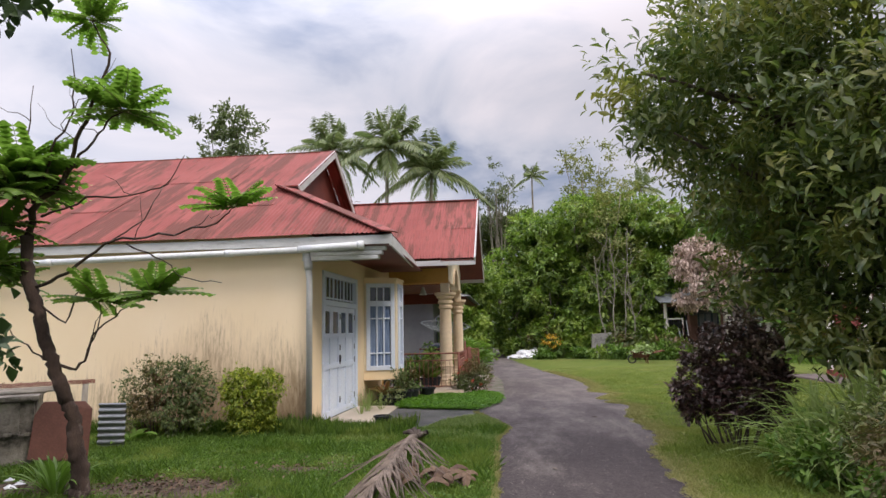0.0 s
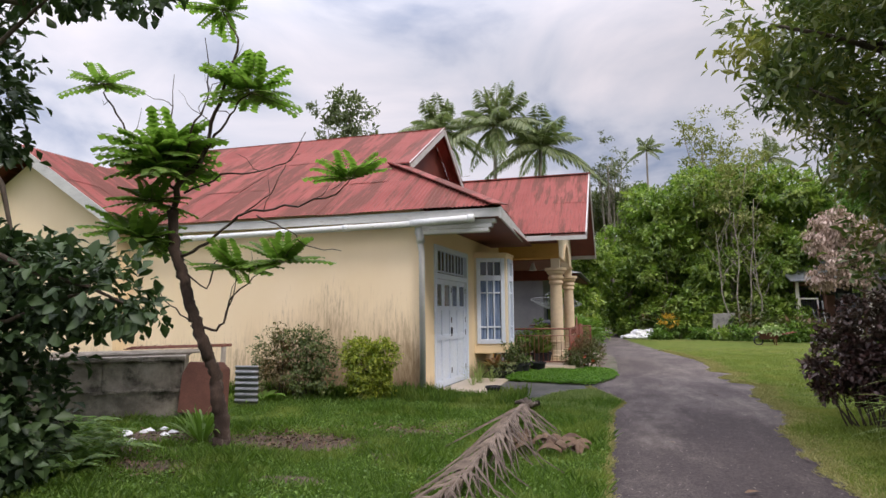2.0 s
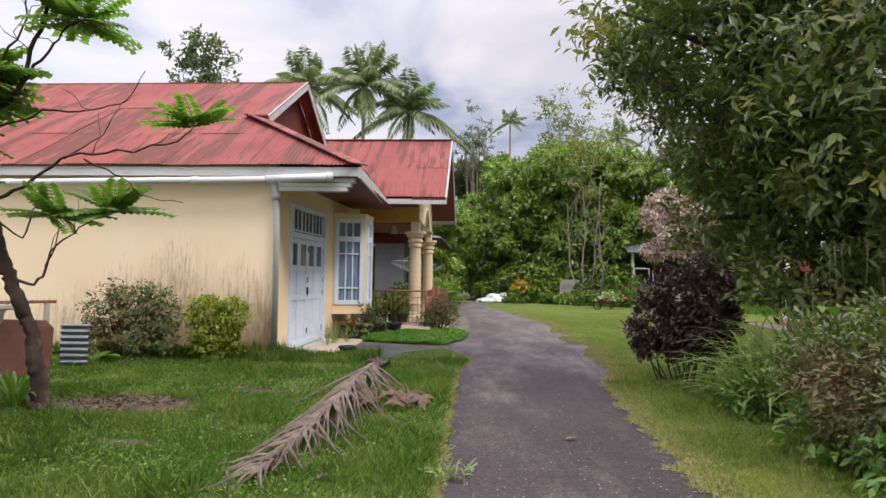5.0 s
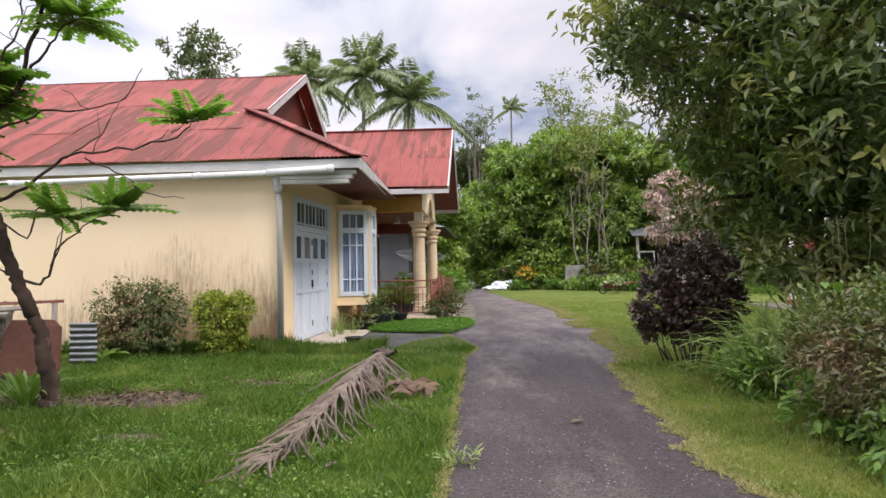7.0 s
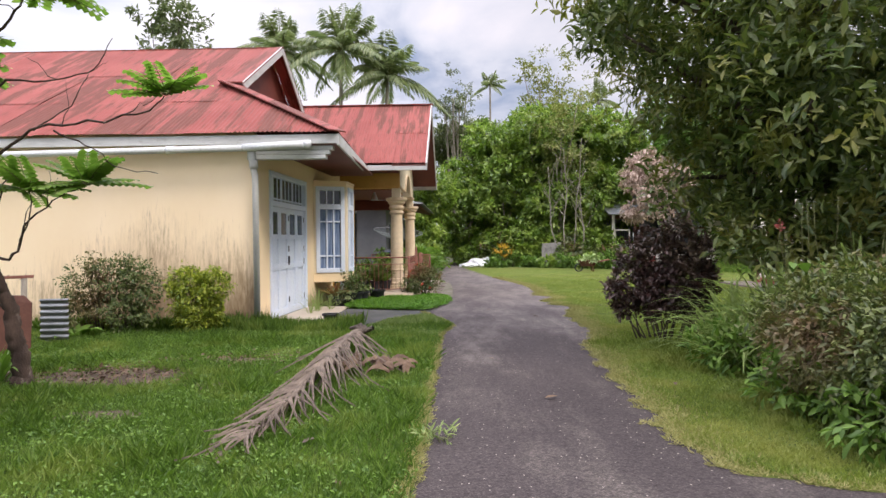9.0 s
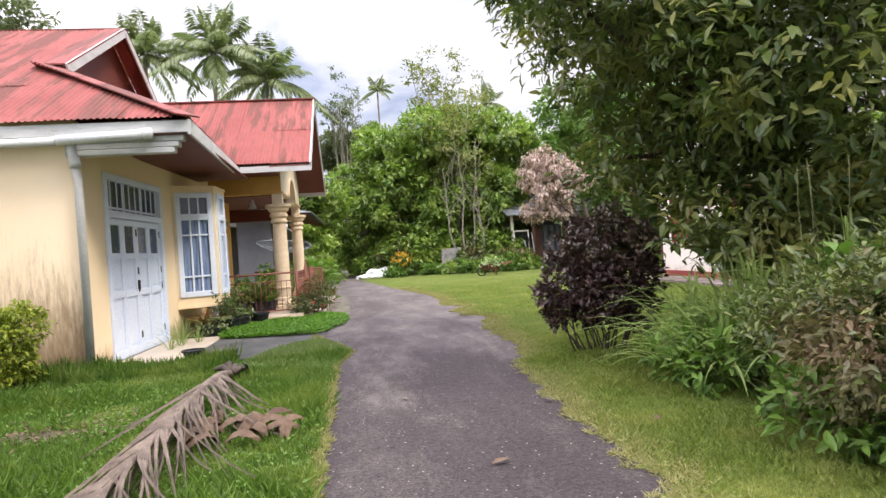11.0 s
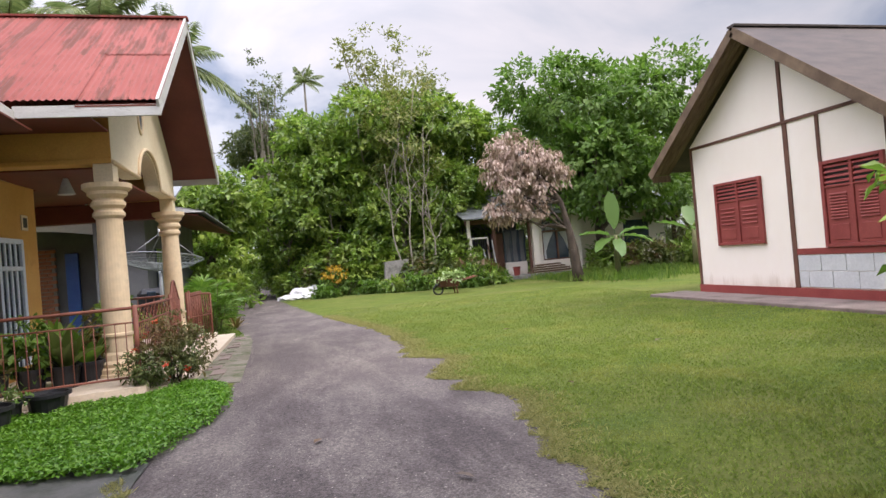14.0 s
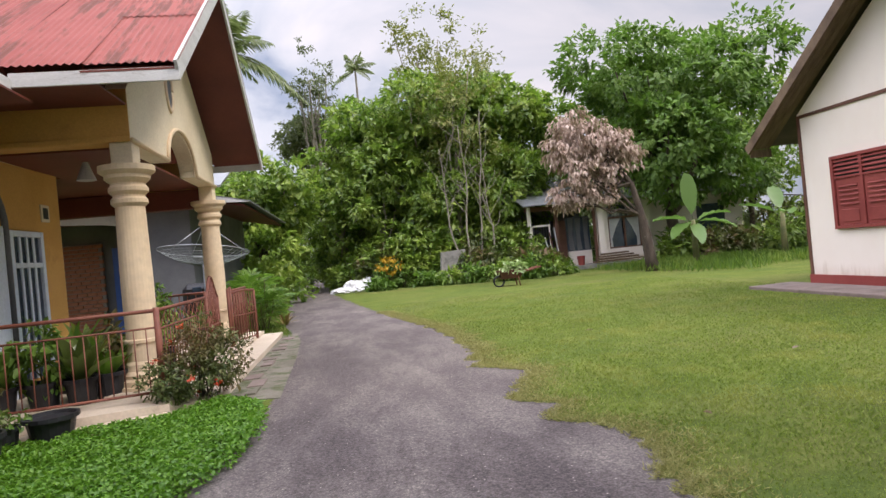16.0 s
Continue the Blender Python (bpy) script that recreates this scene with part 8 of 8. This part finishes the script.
# worn stepping stones along the porch kerb
rng = np.random.default_rng(871)
for i in range(11):
    y0 = 15.9 + i * 0.47
    w, d, z = rng.uniform(0.06, 0.12), rng.uniform(0.10, 0.21), rng.uniform(0.018, 0.03)
    x0 = 0.29 + rng.normal(0, 0.035)
    tagged(prism("kerb_stone", [(x0 - w, y0 - d, -0.02), (x0 + w * rng.uniform(0.8, 1.1), y0 - d * 0.9, -0.02), (x0 + w, y0 + d, -0.02), (x0 - w * 0.9, y0 + d * 0.9, -0.02)], (0, 0, z + 0.02), M_TERRACE if i % 3 else M_MOSSY), "flat worn stone laid beside the porch kerb", "stone", "kerb stones")
# white wild flowers over the hedge
for i in range(16):
    x0, y0 = rng.uniform(4.0, 5.4), rng.uniform(4.4, 6.6)
    top = (x0 + rng.normal(0, 0.08), y0 + rng.normal(0, 0.08), rng.uniform(1.35, 1.85))
    fl = thing("wild_flower", "thin wild flower stalk with tiny white heads", "flower", "wild flowers")
    tube("stalk", wander((x0, y0, 0.0), top, 0.004, 0.002, 0.03, 6, rng), M_STEM, fl, 4)
    for k in range(4):
        c = np.array(top) + rng.normal(0, 0.05, 3)
        a6 = np.linspace(0, 2 * math.pi, 7)[:-1]
        leaf_mesh("flower_head", np.tile(c, (6, 1)), np.column_stack([np.cos(a6), np.sin(a6), np.full(6, 0.3)]), np.tile([0, 0, 1.0], (6, 1)), np.full(6, 0.016), np.full(6, 0.011), M_WHITE_BAG, fl, full=False)
tagged(prism("broken_tile", [(3.32, 2.78, 0.0), (3.62, 2.70, 0.0), (3.70, 2.92, 0.0), (3.38, 2.98, 0.0)], (0, 0, 0.05), M_TILE), "broken tan tile lying at the lane's edge", "tile")

# ---- satellite dish ----
dish = thing("satellite_dish", "large grey mesh satellite dish on a pole", "satellite dish")
DC, DR = Vector((-1.45, 22.5, 1.67)), 0.92
DM = Matrix.Translation(DC) @ Euler((radians(-7), radians(5), 0)).to_matrix().to_4x4()
def dp(r, a):
    return tuple(DM @ Vector((r * math.cos(a), r * math.sin(a), 0.30 * (r / DR) ** 2 - 0.14)))
tube("rim", [(dp(DR, 2 * math.pi * q / 40), 0.014) for q in range(41)], M_ZINC, dish, 5)
for rr in (0.12, 0.2, 0.28, 0.36, 0.44, 0.52, 0.6, 0.68, 0.76, 0.84):
    tube("ring", [(dp(rr, 2 * math.pi * q / 32), 0.006) for q in range(33)], M_MESH, dish, 4)
for q in range(36):
    tube("rib", [(dp(DR * w, 2 * math.pi * q / 36), 0.006) for w in (0.05, 0.35, 0.65, 1.0)], M_MESH, dish, 4)
tube("pole", [((-1.45, 22.5, 0.0), 0.05), ((-1.45, 22.5, 1.55), 0.045)], M_ZINC, dish, 8)
for q in range(3):
    tube("feed_arm", [(dp(DR * 0.95, 2.1 * q), 0.01), (tuple(DM @ Vector((0, 0, 0.75))), 0.01)], M_ZINC, dish, 4)
tube("receiver", [(tuple(DM @ Vector((0, 0, 0.68))), 0.07), (tuple(DM @ Vector((0, 0, 0.84))), 0.07)], M_PALE_BAND, dish, 10)
bike = thing("covered_machine", "black covered machine standing beside the dish", "machine")
part("cover", box_bm(-2.2, -1.5, 23.4, 24.0, 0.0, 1.15, 0.12), M_BLACK, bike)
part("lamp", box_bm(-1.95, -1.75, 23.36, 23.399, 0.95, 1.08, 0.01), M_GLASS, bike)

# ---- far side: banana, barrow, sacks, stone ----
def banana(base, leaves, seed, label):
    rng = np.random.default_rng(seed)
    t = thing("banana_plant", label, "banana plant")
    x, y = base
    tube("stem", [((x, y, -0.03), 0.12), ((x, y, 0.8), 0.10), ((x + 0.02, y, 1.6), 0.07)], M_STEM, t, 9)
    for a, el, L, W, droop in leaves:
        d = np.array([math.cos(a) * math.cos(el), math.sin(a) * math.cos(el), math.sin(el)])
        s = np.array([-math.sin(a), math.cos(a), 0.0]) if abs(el) < 1.3 else np.array([1.0, 0, 0])
        vs, fs = [], []
        foot = np.array([x, y, 1.5])
        for i in range(13):
            f = i / 12
            p = foot + d * L * f + np.array([0, 0, -droop * L * f ** 2])
            w = 0.015 if f < 0.22 else W * math.sin(math.pi * min(0.97, 0.08 + (f - 0.22) / 0.78 * 0.9)) ** 0.6
            ripple = 0.03 * math.sin(i * 2.1 + a)
            vs += [tuple(p - s * w / 2 + np.array([0, 0, w * 0.18 + ripple])), tuple(p), tuple(p + s * w / 2 + np.array([0, 0, w * 0.18 - ripple]))]
        for i in range(12):
            for j in range(2):
                fs.append((i * 3 + j, i * 3 + j + 1, i * 3 + j + 4, i * 3 + j + 3))
        raw("leaf", vs, fs, L_BANANA, t, True)
    return t


banana((13.35, 28.4), [(1.6, 1.5, 1.75, 0.62, 0.02), (3.3, 0.35, 1.7, 0.55, 0.25), (0.1, 0.45, 1.7, 0.5, 0.3), (-2.6, 0.0, 1.4, 0.55, 0.35), (-0.8, 0.2, 1.4, 0.5, 0.4), (-1.9, -0.3, 1.2, 0.45, 0.3)], 901, "young banana plant with broad pale green leaves")
banana((16.6, 28.2), [(2.9, 0.5, 1.6, 0.5, 0.2), (1.2, 1.0, 1.6, 0.5, 0.2), (-2.0, 0.3, 1.4, 0.5, 0.3)], 902, "banana plant beside the white house")
barrow = thing("wheelbarrow", "old rusty wheelbarrow planted with pale leaves", "wheelbarrow")
prism("tray", [(6.35, 28.2, 0.52), (7.15, 28.2, 0.52), (7.05, 28.3, 0.25), (6.45, 28.3, 0.25)], (0, 0.5, 0), M_SHEET_RUST, barrow)
tube("wheel", [((6.35 + 0.17 * math.cos(a), 28.45, 0.18 + 0.17 * math.sin(a)), 0.03) for a in [2 * math.pi * q / 16 for q in range(17)]], M_BLACK, barrow, 6)
for yy in (28.25, 28.65):
    rod("leg", (6.95, yy, 0.3), (7.0, yy, 0.0), 0.02, barrow)
    rod("handle", (7.1, yy, 0.42), (7.75, yy, 0.55), 0.02, barrow)
crown("foliage", [(6.75, 28.45, 0.60, 0.42, 0.26, 0.12)], 160, 0.2, 0.6, L_PALE, barrow, np.random.default_rng(911), 0.14, 8, 0.3, 0.2, False)
rng = np.random.default_rng(913)
for i, (sx, sy, sl, sh) in enumerate(((1.25, 34.8, 0.5, 0.16), (1.75, 35.3, 0.5, 0.34), (2.3, 35.6, 0.45, 0.4), (2.0, 34.9, 0.45, 0.18))):
    bm = bmesh.new()
    bmesh.ops.create_icosphere(bm, subdivisions=3, radius=1.0)
    for v in bm.verts:
        q = 1 + 0.28 * noise.noise((v.co.x * 2.2 + i * 7, v.co.y * 2.2, v.co.z * 2.2))
        v.co = Vector((sx + v.co.x * sl * q, sy + v.co.y * 0.5 * q, max(0.0, sh * 0.45 + v.co.z * sh * q)))
    tagged(part("plastic_sack", bm, M_WHITE_BAG), "crumpled white plastic sack heaped at the lane's edge", "sack", "white sacks")
stone = tagged(prism("stone_marker", [(5.3, 33.9, 0.0), (6.5, 33.9, 0.0), (6.4, 33.9, 1.35), (5.4, 33.9, 1.3)], (0, 0.4, 0), M_CONCRETE), "mossy grey stone block among the shrubs", "stone block")
for i, (dx, dy, hh) in enumerate(((0, 0, 6.5), (0.5, 0.3, 7.2), (-0.4, 0.2, 5.6), (1.0, -0.2, 4.6))):
    r2 = np.random.default_rng(930 + i)
    st = thing("bare_sapling", "pale leafless sapling standing before the thicket", "tree", "bare saplings")
    bx, by = 6.6 + dx, 34.0 + dy
    top = (bx + 0.6 * math.sin(i * 2.0), by, hh)
    main = wander((bx, by, -0.03), top, 0.045, 0.012, 0.08, 9, r2)
    tube("trunk", main, M_BARK_PALE, st, 6)
    for k in range(8):
        j = 4 + k % 5
        p = main[j][0]
        a = r2.uniform(0, 6.28)
        tube("branch", wander(p, (p[0] + 0.9 * math.cos(a), p[1] + 0.5 * math.sin(a), p[2] + r2.uniform(0.7, 1.6)), 0.018, 0.005, 0.06, 5, r2), M_BARK_PALE, st, 5)

# ---- each thing's origin at its own foot ----
for ob in list(scene.objects):
    if ob.type == "EMPTY" and ob.parent is None and ob.children:
        pts = [o.matrix_local @ Vector(c) if o.parent == ob else Vector(c) for o in ob.children if o.type == "MESH" for c in o.bound_box]
        lo = Vector((min(p.x for p in pts), min(p.y for p in pts), min(p.z for p in pts)))
        hi = Vector((max(p.x for p in pts), max(p.y for p in pts), max(p.z for p in pts)))
        foot = Vector(((lo.x + hi.x) / 2, (lo.y + hi.y) / 2, lo.z))
        ob.location = foot
        for o in ob.children:
            o.matrix_parent_inverse = Matrix.Translation(-foot)
